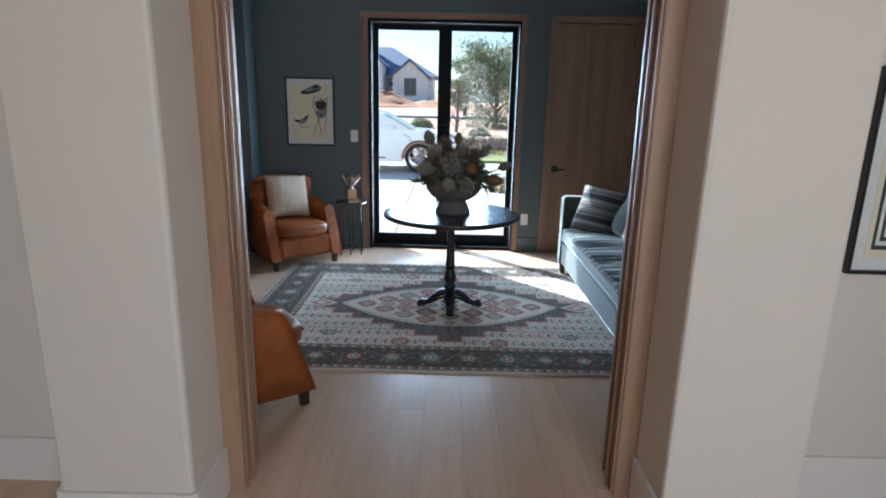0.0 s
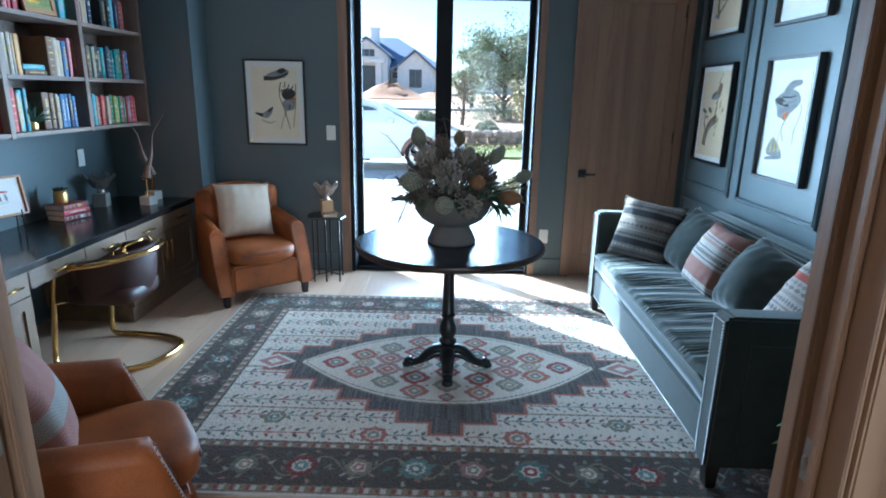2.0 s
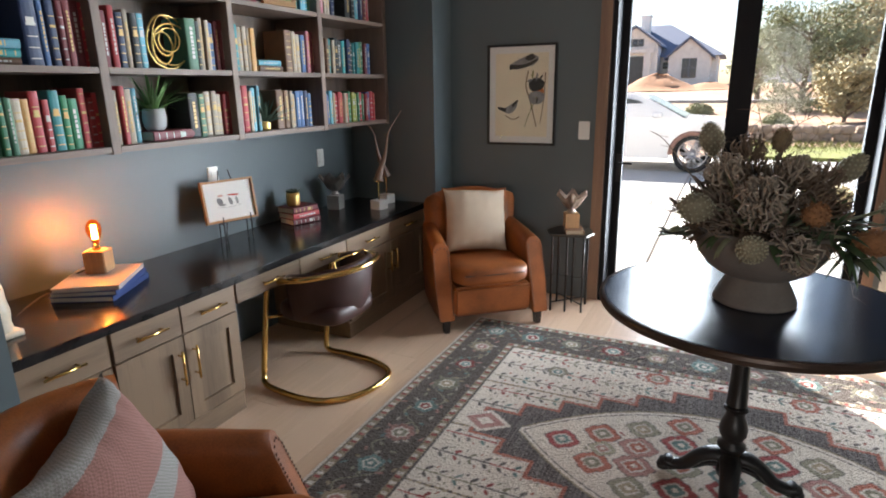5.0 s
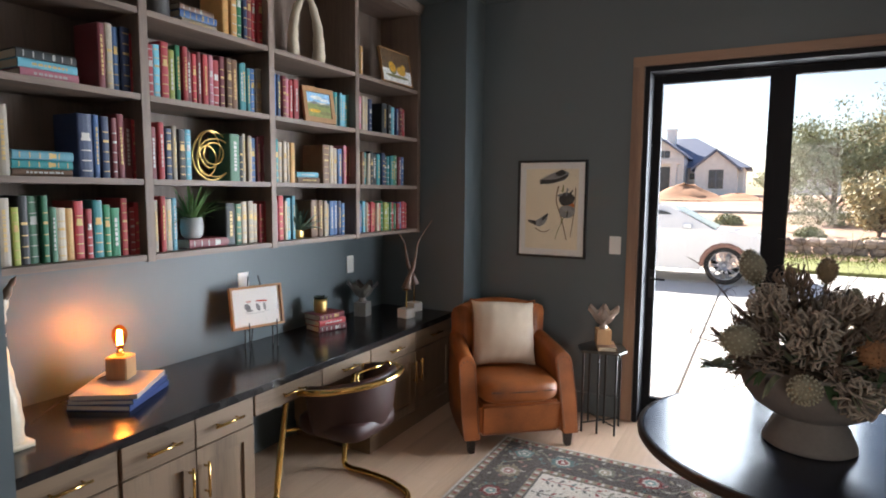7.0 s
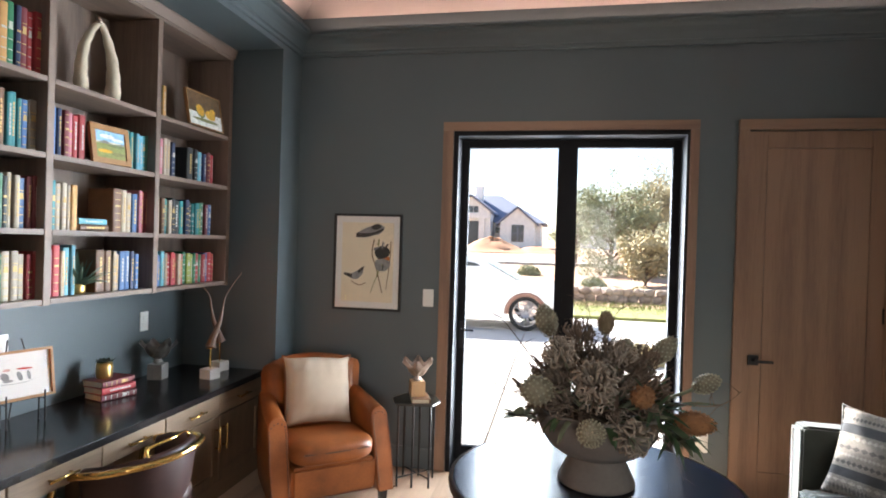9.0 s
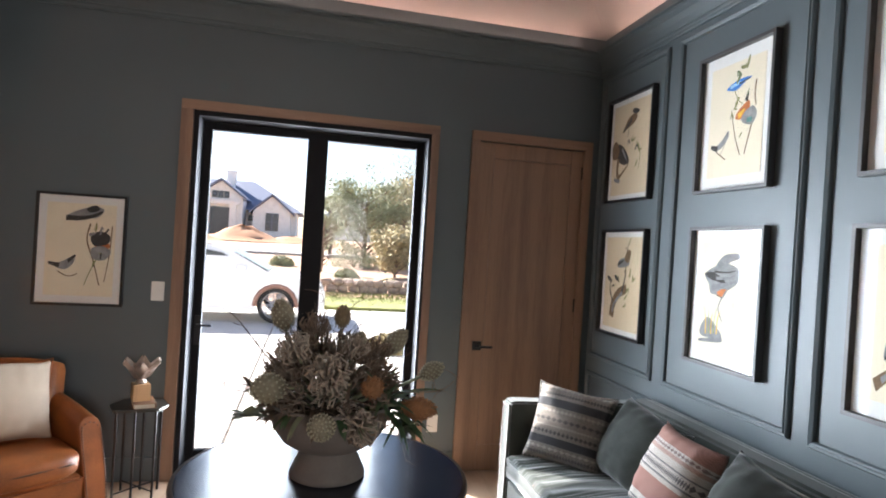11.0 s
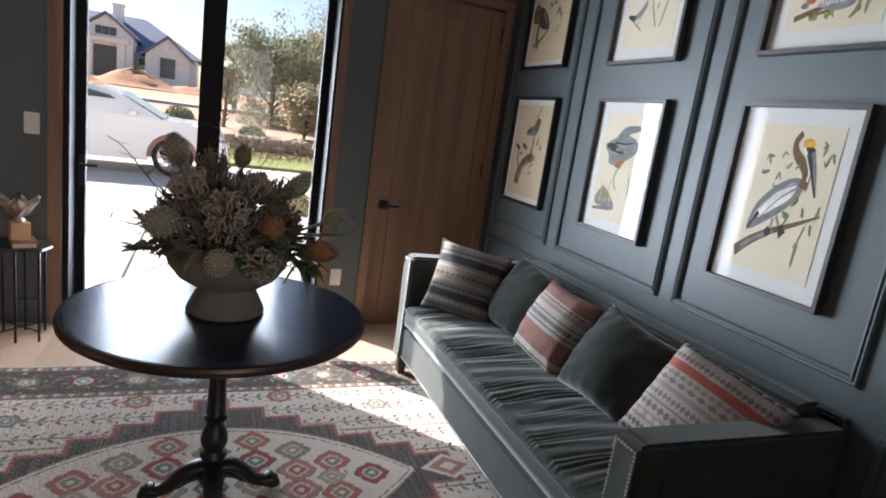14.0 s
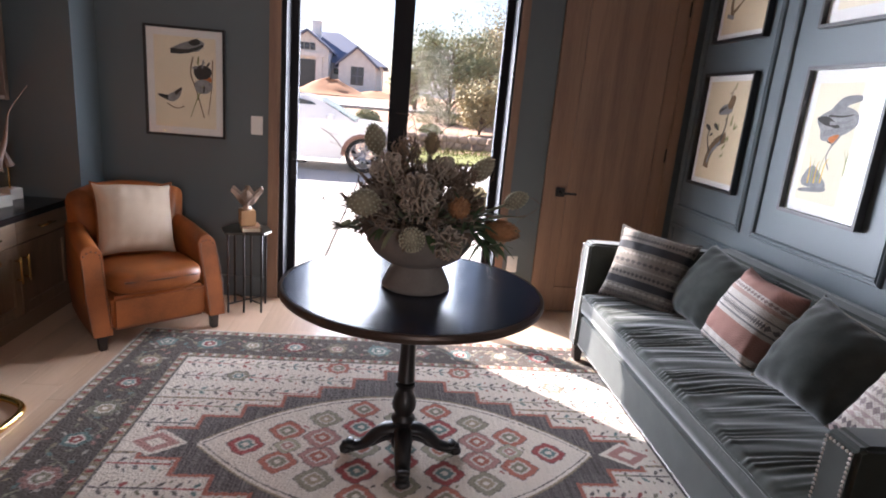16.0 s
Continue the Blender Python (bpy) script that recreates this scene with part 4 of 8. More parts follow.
S_G = [("brown", stroke([(-0.41, -0.42), (-0.21, -0.38), (0.02, -0.34), (0.39, -0.3)], 0.02, 0.012)),
       ("brown", stroke([(-0.25, -0.41), (-0.01, -0.38), (0.19, -0.32)], 0.012, 0.008)),
       ("slate", patch([(-0.18, -0.35), (-0.07, -0.31), (0.06, -0.3), (0.21, -0.34), (0.16, -0.38), (-0.01, -0.39)])),
       ("white", stroke([(-0.17, -0.36), (-0.15, -0.31), (-0.11, -0.35)], 0.004, 0.004)),
       ("white", stroke([(-0.14, -0.36), (-0.12, -0.31), (-0.07, -0.35)], 0.004, 0.004)),
       ("white", stroke([(-0.11, -0.36), (-0.08, -0.31), (-0.04, -0.35)], 0.004, 0.004)),
       ("white", stroke([(-0.07, -0.36), (-0.05, -0.31), (-0.01, -0.35)], 0.004, 0.004)),
       ("white", stroke([(-0.04, -0.35), (-0.02, -0.31), (0.02, -0.34)], 0.004, 0.004)),
       ("white", stroke([(-0.01, -0.35), (0.02, -0.31), (0.06, -0.34)], 0.004, 0.004)),
       ("white", stroke([(0.02, -0.35), (0.05, -0.31), (0.09, -0.34)], 0.004, 0.004)),
       ("white", stroke([(0.06, -0.35), (0.08, -0.31), (0.12, -0.34)], 0.004, 0.004)),
       ("white", stroke([(0.09, -0.35), (0.12, -0.31), (0.15, -0.33)], 0.004, 0.004)),
       ("white", stroke([(0.12, -0.34), (0.15, -0.3), (0.19, -0.33)], 0.004, 0.004)),
       ("rust", patch([(-0.32, -0.3), (-0.27, -0.26), (-0.2, -0.29), (-0.22, -0.33), (-0.29, -0.33)])),
       ("grey", patch([(-0.34, -0.32), (-0.28, -0.33), (-0.29, -0.36), (-0.36, -0.35)])),
       ("rust", patch([(-0.09, -0.26), (0, -0.24), (0.04, -0.27), (-0.03, -0.28)])),
       ("blue", patch([(-0.12, 0.15), (0.09, 0.21), (0.18, 0.17), (-0.02, 0.11)])),
       ("rust", patch([(-0.02, 0.09), (0.11, 0.13), (0.17, 0.07), (0.06, 0.03)])),
       *leafage("green", [(-0.37, -0.22), (-0.25, -0.24), (-0.34, -0.26)], 0.05, 8),
       *leafage("meadow", [(-0.08, -0.42), (-0.16, -0.43), (-0.03, -0.39)], 0.05, 8),
       *leafage("meadow", [(0.27, -0.4), (0.33, -0.35), (0.22, -0.4)], 0.05, 7),
       *leafage("green", [(0.3, -0.25), (0.35, -0.18), (0.24, -0.2)], 0.06, 9),
       *leafage("olive", [(-0.19, -0.11), (-0.04, -0.04), (-0.3, -0)], 0.06, 9),
       *leafage("green", [(0.17, -0.01), (0.29, 0.11), (0.06, -0.08)], 0.06, 9),
       *leafage("meadow", [(-0.26, 0.19), (-0.11, 0.31), (0.26, 0.27)], 0.055, 9),
       *leafage("green", [(-0.36, 0.08), (0.02, 0.37)], 0.05, 7)]
S_A = [("slate", patch([(-0.23, 0.35), (-0.11, 0.41), (0.03, 0.45), (0.2, 0.48), (0.32, 0.44), (0.23, 0.36), (0.08, 0.34), (-0.09, 0.31)])),
       ("dark", stroke([(-0.23, 0.34), (0.06, 0.35), (0.3, 0.42)], 0.03, 0.014)),
       ("dark", patch([(0.06, 0.45), (0.2, 0.49), (0.25, 0.44), (0.13, 0.41)])),
       ("brown", stroke([(0.13, 0.29), (0.09, 0.11), (0.19, -0.1), (0.3, -0.38)], 0.012, 0.008)),
       ("brown", stroke([(0.45, 0.27), (0.43, -0.03), (0.37, -0.34)], 0.01, 0.006)),
       ("olive", stroke([(0.24, -0.1), (0.15, -0.24), (0.08, -0.38)], 0.008, 0.006)),
       ("rust", patch([(0.19, 0.1), (0.35, 0.13), (0.43, 0.04), (0.29, -0.02)])),
       ("dark", patch([(0.14, 0.14), (0.26, 0.21), (0.42, 0.17), (0.4, 0.08), (0.21, 0.05)])),
       ("slate", patch([(0.16, 0.02), (0.33, 0.05), (0.45, -0.01), (0.36, -0.1), (0.19, -0.09)])),
       *leafage("grey", [(0.21, 0.22), (0.3, 0.25), (0.11, 0.17)], 0.05, 6),
       ("dark", stroke([(0.28, 0.12), (0.4, 0.24)], 0.022, 0.01)),
       ("slate", patch([(-0.36, -0.18), (-0.22, -0.12), (-0.07, -0.06), (-0.1, -0.16), (-0.22, -0.22)])),
       ("dark", stroke([(-0.29, -0.18), (-0.45, -0.15)], 0.03, 0.012)),
       ("dark", stroke([(-0.17, -0.13), (-0.06, -0.06)], 0.022, 0.012)),
       ("brown", stroke([(-0.31, -0.24), (-0.16, -0.29), (-0.02, -0.26)], 0.006, 0.005)),
       *leafage("dark", [(0.19, -0.17), (0.31, -0.03)], 0.04, 4)]
framed_print(pose(-0.801, YN - 0.0005, 1.473), 0.515, 0.703, 0.046, S_A, "black-framed nature print beside the glazed door", PALEPAPER, 0.026, 0.016)
ON_WALL = "prints on the panelled wall"
framed_print(east(5.715, 6.285, 2.017, 2.755), 0.57, 0.738, 0.035, S_E, "black-framed nature print high on the panelled wall", PAPER, 0.040, group=ON_WALL)
framed_print(east(5.713, 6.28, 1.092, 1.828), 0.567, 0.736, 0.035, S_B, "black-framed print of a leafy branch on the panelled wall", PAPER, 0.040, group=ON_WALL)
framed_print(east(4.713, 5.263, 2.010, 2.755), 0.55, 0.745, 0.062, S_F, "framed print with blue and rust shapes on the panelled wall", PALEPAPER, 0.042, group=ON_WALL, frame_mat=GREYFRAME)
framed_print(east(4.710, 5.260, 1.092, 1.828), 0.55, 0.736, 0.062, S_C, "framed print of a grey shape over marsh grass", PALEPAPER, 0.042, group=ON_WALL, frame_mat=GREYFRAME)
framed_print(east(3.712, 4.252, 2.007, 2.752), 0.54, 0.745, 0.066, S_G, "framed print of leafy branches over a nest shape", PALEPAPER, 0.042, group=ON_WALL, frame_mat=GREYFRAME)
framed_print(east(3.725, 4.256, 1.080, 1.824), 0.531, 0.744, 0.062, S_D, "framed print of a long grey shape on a branch", PALEPAPER, 0.042, group=ON_WALL, frame_mat=GREYFRAME)

# picture in the hall
S_H = []
for k in range(16):
    f = 0.46 - k * 0.027
    S_H.append(("dark" if k % 2 == 0 else "white", [(-f, -f * 0.98), (f, -f), (f * .97, f), (-f, f * .98)]))
framed_print(pose(2.508, 2.2895, 1.388), 0.62, 0.765, 0.05, S_H, "large framed line print on the hall wall", PALEPAPER, 0.03, 0.014, name="hall_print")

# ---- rug ----
def make_rug():
    """A flat-woven rug: a fine grid of knots, coloured by the pattern at each."""
    W, H, nx, ny = 3.10, 2.40, 540, 416
    u = np.linspace(-W / 2, W / 2, nx)[None, :].repeat(ny, 0)
    v = np.linspace(-H / 2, H / 2, ny)[:, None].repeat(nx, 1)
    rs = np.random.RandomState(3)
    u = u + rs.normal(0, 0.0012, u.shape)
    v = v + rs.normal(0, 0.0012, v.shape)
    a, b = np.abs(u), np.abs(v)
    cream, char, navy = np.array((0.62, 0.545, 0.47)), np.array((0.115, 0.098, 0.092)), np.array((0.082, 0.066, 0.056))
    red, pink, teal, sage, tan, rust = (np.array(q) for q in ((0.27, 0.065, 0.06), (0.36, 0.19, 0.165), (0.13, 0.19, 0.18), (0.22, 0.20, 0.145), (0.32, 0.25, 0.17), (0.34, 0.12, 0.085)))
    col = np.empty((ny, nx, 3))
    col[:] = cream

    def fill(mask, c):
        col[mask] = c

    def flower(cx, cy, r, petals, inner, heart, turn=0.0):
        d, an = np.hypot(u - cx, v - cy), np.arctan2(v - cy, u - cx)
        rr = r * (0.90 + 0.08 * np.cos(petals * an + turn) + 0.05 * np.cos(2 * petals * an))
        fill(d < rr * 1.06, char * 1.3)
        fill(d < rr, inner)
        fill(d < rr * 0.62, cream * 0.9)
        fill(d < rr * 0.48, heart)
        fill(d < rr * 0.2, cream)

    def leaf(cx, cy, r, an, c):
        x, y = (u - cx) * math.cos(an) + (v - cy) * math.sin(an), -(u - cx) * math.sin(an) + (v - cy) * math.cos(an)
        fill((x / r) ** 2 + (y / (r * 0.45)) ** 2 < 1, c)

    # dark border with blossoms between guard stripes
    bd = np.minimum(W / 2 - a, H / 2 - b)
    fill(bd < 0.375, navy)
    # field of sprigs on cream
    fw, fh = W / 2 - 0.375, H / 2 - 0.375
    for row in range(11):
        yy = -fh + 0.07 + row * (2 * fh - 0.14) / 10
        for k in range(34):
            xx = -fw + 0.06 + k * (2 * fw - 0.12) / 33
            c = (char, sage, red, char, teal, char * 1.2)[(k * 5 + row * 3) % 6]
            fill((np.abs(v - yy) < 0.005) & (np.abs(u - xx) < 0.05), (char, red, sage)[(k // 4 + row) % 3] * 1.1)
            for s in (-1, 1):
                leaf(xx, yy + s * 0.024, 0.019, s * 0.9, c * 0.95)
                leaf(xx + 0.032, yy + s * 0.044, 0.011, s * 1.2, (sage, char, rust)[(k + row) % 3] * 0.9)
        fill((np.abs(v - yy - 0.072) < 0.008) & (bd > 0.375) & (row % 3 == 1), tan * 1.0)
        fill((np.abs(v - yy - 0.072) < 0.004) & (bd > 0.375) & (row % 3 == 1) & (np.sin(u * 160) > 0), char)
    # stepped charcoal diamond
    step_w, step_h = 0.165, 0.105
    for grow, c in ((0.026, cream * 0.85), (0.018, rust), (0.0, char)):
        lv = np.floor(np.maximum(b - grow, 0) / step_h)
        lm = 1.06 - lv * step_w + grow
        fill(((a < lm) & (b < 0.80 + grow) & (lv < 7.6)), c)
    fill((a > 0.9) & (a < 1.17) & (np.abs(b) < 0.10 - np.abs(a - 1.035) * 0.75), cream)
    fill((a > 0.9) & (a < 1.17) & (np.abs(b) < 0.075 - np.abs(a - 1.035) * 0.75), pink)
    fill((a > 0.9) & (a < 1.17) & (np.abs(b) < 0.035 - np.abs(a - 1.035) * 0.75), cream)
    # fine streaks in the charcoal
    streak = np.repeat(np.repeat(rs.normal(0, 1, (ny // 26, nx)), 26, 0), 1, 1)[:ny] * 0.7 + rs.normal(0, 1, (ny, nx)) * 0.3
    # lens medallion
    lens = 0.43 * np.clip(1 - (a / 0.85) ** 2.1, 0, 1)
    for grow, c in ((0.03, tan * 0.9), (0.018, cream * 1.08), (0.0, char), (-0.008, cream)):
        fill(b < lens + grow * (a < 0.86), c)
    fill(b < lens - 0.008, cream * 1.02)
    for (cx, cy, r, c, h, p) in ((0.64, 0.0, 0.082, red, teal, 4), (0.49, 0.115, 0.085, rust, sage, 4), (0.47, 0.0, 0.062, sage * 1.4, pink, 4), (0.335, 0.07, 0.088, pink * 0.9, rust, 4), (0.335, 0.225, 0.080, sage, tan, 4), (0.165, 0.0, 0.085, sage * 1.2, rust, 4), (0.175, 0.165, 0.088, red, teal, 4), (0.17, 0.325, 0.082, rust, sage, 4), (0.0, 0.09, 0.078, red, cream * 0.8, 4), (0.0, 0.25, 0.080, sage * 1.1, pink, 4), (0.0, 0.385, 0.045, red, teal, 4), (0.02, 0.0, 0.05, teal, cream, 4)):
        for sx in (-1, 1):
            for sy in ((-1, 1) if cy else (1,)):
                flower(sx * cx * 1.04, sy * cy, r * 0.92, p, c * 1.15, h, 0.4)
    for k in range(60):
        t1, t2 = rs.uniform(0, 0.78), rs.uniform(0, 0.36)
        if t2 < 0.36 * (1 - t1 / 0.85):
            for sx in (-1, 1):
                for sy in (-1, 1):
                    m = (np.hypot(u - sx * t1, v - sy * t2) < 0.02)
                    if np.all(np.abs(col[m] - cream * 1.02) < 0.02):
                        leaf(sx * t1, sy * t2, 0.014, sx * sy * t1 * 9, (char, red, sage)[k % 3])
    # field blossoms at the medallion's ends
    for sx in (-1, 1):
        for sy in (-1, 1):
            flower(sx * 0.34, sy * 0.755, 0.07, 8, rust, sage)
            flower(sx * 0.85, sy * 0.62, 0.06, 6, sage, teal)
    # border blossoms
    cyc = (pink, teal, sage, red * 0.9, tan, teal * 1.4)
    k = 0
    for side in range(4):
        L = W if side < 2 else H
        n = 12 if side < 2 else 9
        for i in range(n):
            s = -L / 2 + 0.19 + i * (L - 0.38) / (n - 1)
            cx, cy = (s, (H / 2 - 0.195) * (1 if side == 0 else -1)) if side < 2 else ((W / 2 - 0.195) * (1 if side == 2 else -1), s)
            flower(cx, cy, 0.062 + 0.012 * (i % 2), 8 if i % 2 else 5, cyc[k % 6] * 0.72, cyc[(k + 2) % 6] * 0.9, k)
            k += 1
            for q in range(11):
                an = q * 0.571 + k
                rr = 0.080 + 0.036 * (q % 2)
                leaf(cx + rr * math.cos(an), cy + rr * math.sin(an), 0.017, an * 1.7, (teal * 0.8, sage * 0.9, cream * 0.55, pink * 0.8, tan * 0.8)[(q + k) % 5])
    vine = (bd > 0.075) & (bd < 0.315)
    along = np.where(W / 2 - a < H / 2 - b, v, u)
    wave = np.abs(bd - 0.195 - 0.07 * np.sin(along * 21))
    fill(vine & (wave < 0.006) & (np.abs(col - navy).sum(2) < 0.03), sage * 0.9)
    for lo, hi, c in ((-1, 0.014, cream * 0.9), (0.014, 0.020, char), (0.020, 0.062, tan * 0.75), (0.062, 0.070, char * 0.7), (0.318, 0.326, char * 0.7), (0.326, 0.364, tan * 0.72), (0.364, 0.376, char * 0.8)):
        fill((bd >= lo) & (bd < hi), c)
    for lo, hi in ((0.026, 0.056), (0.332, 0.358)):
        g = (bd > lo) & (bd < hi)
        fill(g & (np.sin(along * 95) > 0.55), cream * 0.8)
        fill(g & (np.sin(along * 95 + 2.2) > 0.75), red * 0.9)
    # wear and abrash
    grey = np.abs(col - char).sum(2) < 0.02
    col[grey] *= (1 + 0.30 * np.clip(streak, -1.5, 1.5)[grey])[:, None]
    col *= (1 + 0.05 * streak + 0.06 * np.sin(v * 7 + 1.3)[..., None][..., 0] * 0.6)[..., None]
    col = np.clip(col, 0.01, 0.9)
    z = 0.010 + 0.0009 * rs.normal(0, 1, (ny, nx))
    lumps = 0.0015 * np.sin(u * 3.1 + v * 2.3)
    z = z + np.abs(lumps)
    co = np.stack((np.linspace(-W / 2, W / 2, nx)[None, :].repeat(ny, 0), np.linspace(-H / 2, H / 2, ny)[:, None].repeat(nx, 1), z), -1).reshape(-1, 3)
    idx = np.arange(nx * ny).reshape(ny, nx)
    quads = np.stack((idx[:-1, :-1], idx[:-1, 1:], idx[1:, 1:], idx[1:, :-1]), -1).reshape(-1, 4)
    rim = np.concatenate((idx[0, :], idx[1:, -1], idx[-1, -2::-1], idx[-2:0:-1, 0]))
    low = co[rim].copy()
    low[:, 2] = 0.0005
    co2 = np.vstack((co, low))
    m = len(rim)
    base = len(co)
    j = np.arange(m)
    sides = np.stack((rim, base + j, base + (j + 1) % m, rim[(j + 1) % m]), -1)
    me = bpy.data.meshes.new("rug")
    me.from_pydata(co2.tolist(), [], np.vstack((quads, sides)).tolist())
    at = me.color_attributes.new("yarn", "FLOAT_COLOR", "POINT")
    cc = np.ones((len(co2), 4))
    cc[:base, :3] = col.reshape(-1, 3)
    cc[base:, :3] = cream * 0.8
    at.data.foreach_set("color", cc.ravel())
    mt = bpy.data.materials.new("woven_wool_rug")
    mt.use_nodes = True
    n, l = mt.node_tree.nodes, mt.node_tree.links
    q = n.new("ShaderNodeVertexColor")
    q.layer_name = "yarn"
    bs = n["Principled BSDF"]
    l.new(q.outputs[0], bs.inputs["Base Color"])
    bs.inputs["Roughness"].default_value = 0.95
    bs.inputs["Specular IOR Level"].default_value = 0.15
    bs.inputs["Sheen Weight"].default_value = 0.1
    tc, nz, bp = n.new("ShaderNodeTexCoord"), n.new("ShaderNodeTexNoise"), n.new("ShaderNodeBump")
    nz.inputs["Scale"].default_value = 420
    l.new(tc.outputs["Object"], nz.inputs["Vector"])
    l.new(nz.outputs["Fac"], bp.inputs["Height"])
    bp.inputs["Strength"].default_value, bp.inputs["Distance"].default_value = 0.4, 0.003
    l.new(bp.outputs[0], bs.inputs["Normal"])
    me.materials.append(mt)
    ob = new("rug", me)
    ob.matrix_basis = pose(0.705, 4.585, 0.0)
    return tagged(ob, "patterned wool rug in cream, charcoal, red and teal", "rug")


make_rug()

# ---- round table ----
TABLETOP = mat("black_waxed_tabletop", (0.006, 0.011, 0.026), 0.21, spec=0.5, vary=0.15, scale=5, bump=0.01)
TABLEEDGE = mat("dark_ribbed_edge", (0.045, 0.028, 0.020), 0.35, 0.4, vary=0.2, scale=20, bump=0.1)
tb = thing("round_table", pose(0.704, 4.55, 0.012) @ Matrix.Diagonal((1.089, 1.089, 0.957, 1)), "round black pedestal table with a cast-iron base", "table")
H0 = 0.806
part("tabletop", lathe([(0, H0), (0.462, H0), (0.466, H0 - 0.001), (0.466, H0 - 0.012), (0, H0 - 0.012)], 72), TABLETOP, tb, smooth=False)
part("edge_band", lathe([(0.4665, H0 - 0.0005), (0.476, H0 - 0.001), (0.480, H0 - 0.005), (0.478, H0 - 0.009), (0.482, H0 - 0.013), (0.482, H0 - 0.017), (0.478, H0 - 0.021), (0.481, H0 - 0.026), (0.478, H0 - 0.031), (0.47, H0 - 0.036), (0.44, H0 - 0.036), (0.44, H0 - 0.0125), (0.4665, H0 - 0.0125)], 72), TABLEEDGE, tb, "ribbed dark bronze edge", True)
part("mounting_plate", lathe([(0, H0 - 0.037), (0.16, H0 - 0.037), (0.16, H0 - 0.043), (0.05, H0 - 0.06), (0.03, H0 - 0.07), (0, H0 - 0.07)], 32), IRON, tb)
part("column", lathe([(0, 0.70), (0.024, 0.74), (0.026, 0.66), (0.030, 0.5), (0.034, 0.36), (0.040, 0.345), (0.034, 0.365), (0.030, 0.32), (0.041, 0.29), (0.047, 0.26), (0.045, 0.235), (0.034, 0.212), (0.034, 0.20), (0.046, 0.19), (0.046, 0.175), (0.036, 0.165), (0.036, 0.10), (0.044, 0.07), (0.04, 0.045), (0.02, 0.04), (0, 0.04)], 24), IRON, tb, smooth=True)
for k in range(4):
    b = bmesh.new()
    ln = smooth_path([(0.02, 0, 0.15), (0.07, 0, 0.148), (0.12, 0, 0.115), (0.165, 0, 0.062), (0.21, 0, 0.046), (0.245, 0, 0.052), (0.262, 0, 0.045)], 5)
    tube(ln, [0.034 - 0.014 * i / (len(ln) - 1) for i in range(len(ln))], 10, b)
    blob(0.030, 0.026, 0.022, 2.3, 12, 8, b, (0.252, 0, 0.028))
    blob(0.020, 0.024, 0.014, 2.2, 12, 8, b, (0.235, 0, 0.068))
    tube(smooth_path([(0.04, 0, 0.10), (0.09, 0, 0.085), (0.13, 0, 0.06), (0.2, 0, 0.03), (0.25, 0, 0.014)], 4), 0.013, 8, b)
    for v in b.verts:
        v.co = Matrix.Rotation(radians(90 * k + 1), 3, "Z") @ Vector((v.co.x * 0.86, v.co.y * 1.12, v.co.z * 0.86))
    part("leg", b, IRON, tb, smooth=True)

# ---- sofa ----
sf = thing("sofa", pose(0, 0, 0), "dark green velvet sofa with nailhead trim and ruched bench seat", "sofa")
SY0, SY1, SF, SB = 3.485, 5.645, 1.762, 2.64
b = bmesh.new()
box(b, SF + 0.012, SB - 0.02, SY0 + 0.115, SY1 - 0.115, 0.125, 0.345, 0.018, seg=3)
part("base", b, VELVET, sf)
for y0, y1 in ((SY0, SY0 + 0.112), (SY1 - 0.112, SY1)):
    b = bmesh.new()
    prism([(SF, 0.115), (SB, 0.115), (SB, 0.76), (SF + 0.03, 0.775), (SF + 0.005, 0.765)], "Y", y0, y1, b, 0, 0.012)
    ar = part("arm", b, VELVET, sf)
b = bmesh.new()
prism([(SB - 0.17, 0.35), (SB + 0.02, 0.13), (SB + 0.02, 0.795), (SB - 0.02, 0.805), (SB - 0.11, 0.79)], "Y", SY0 + 0.115, SY1 - 0.115, b, 0, 0.015)
part("backrest", b, VELVET, sf)


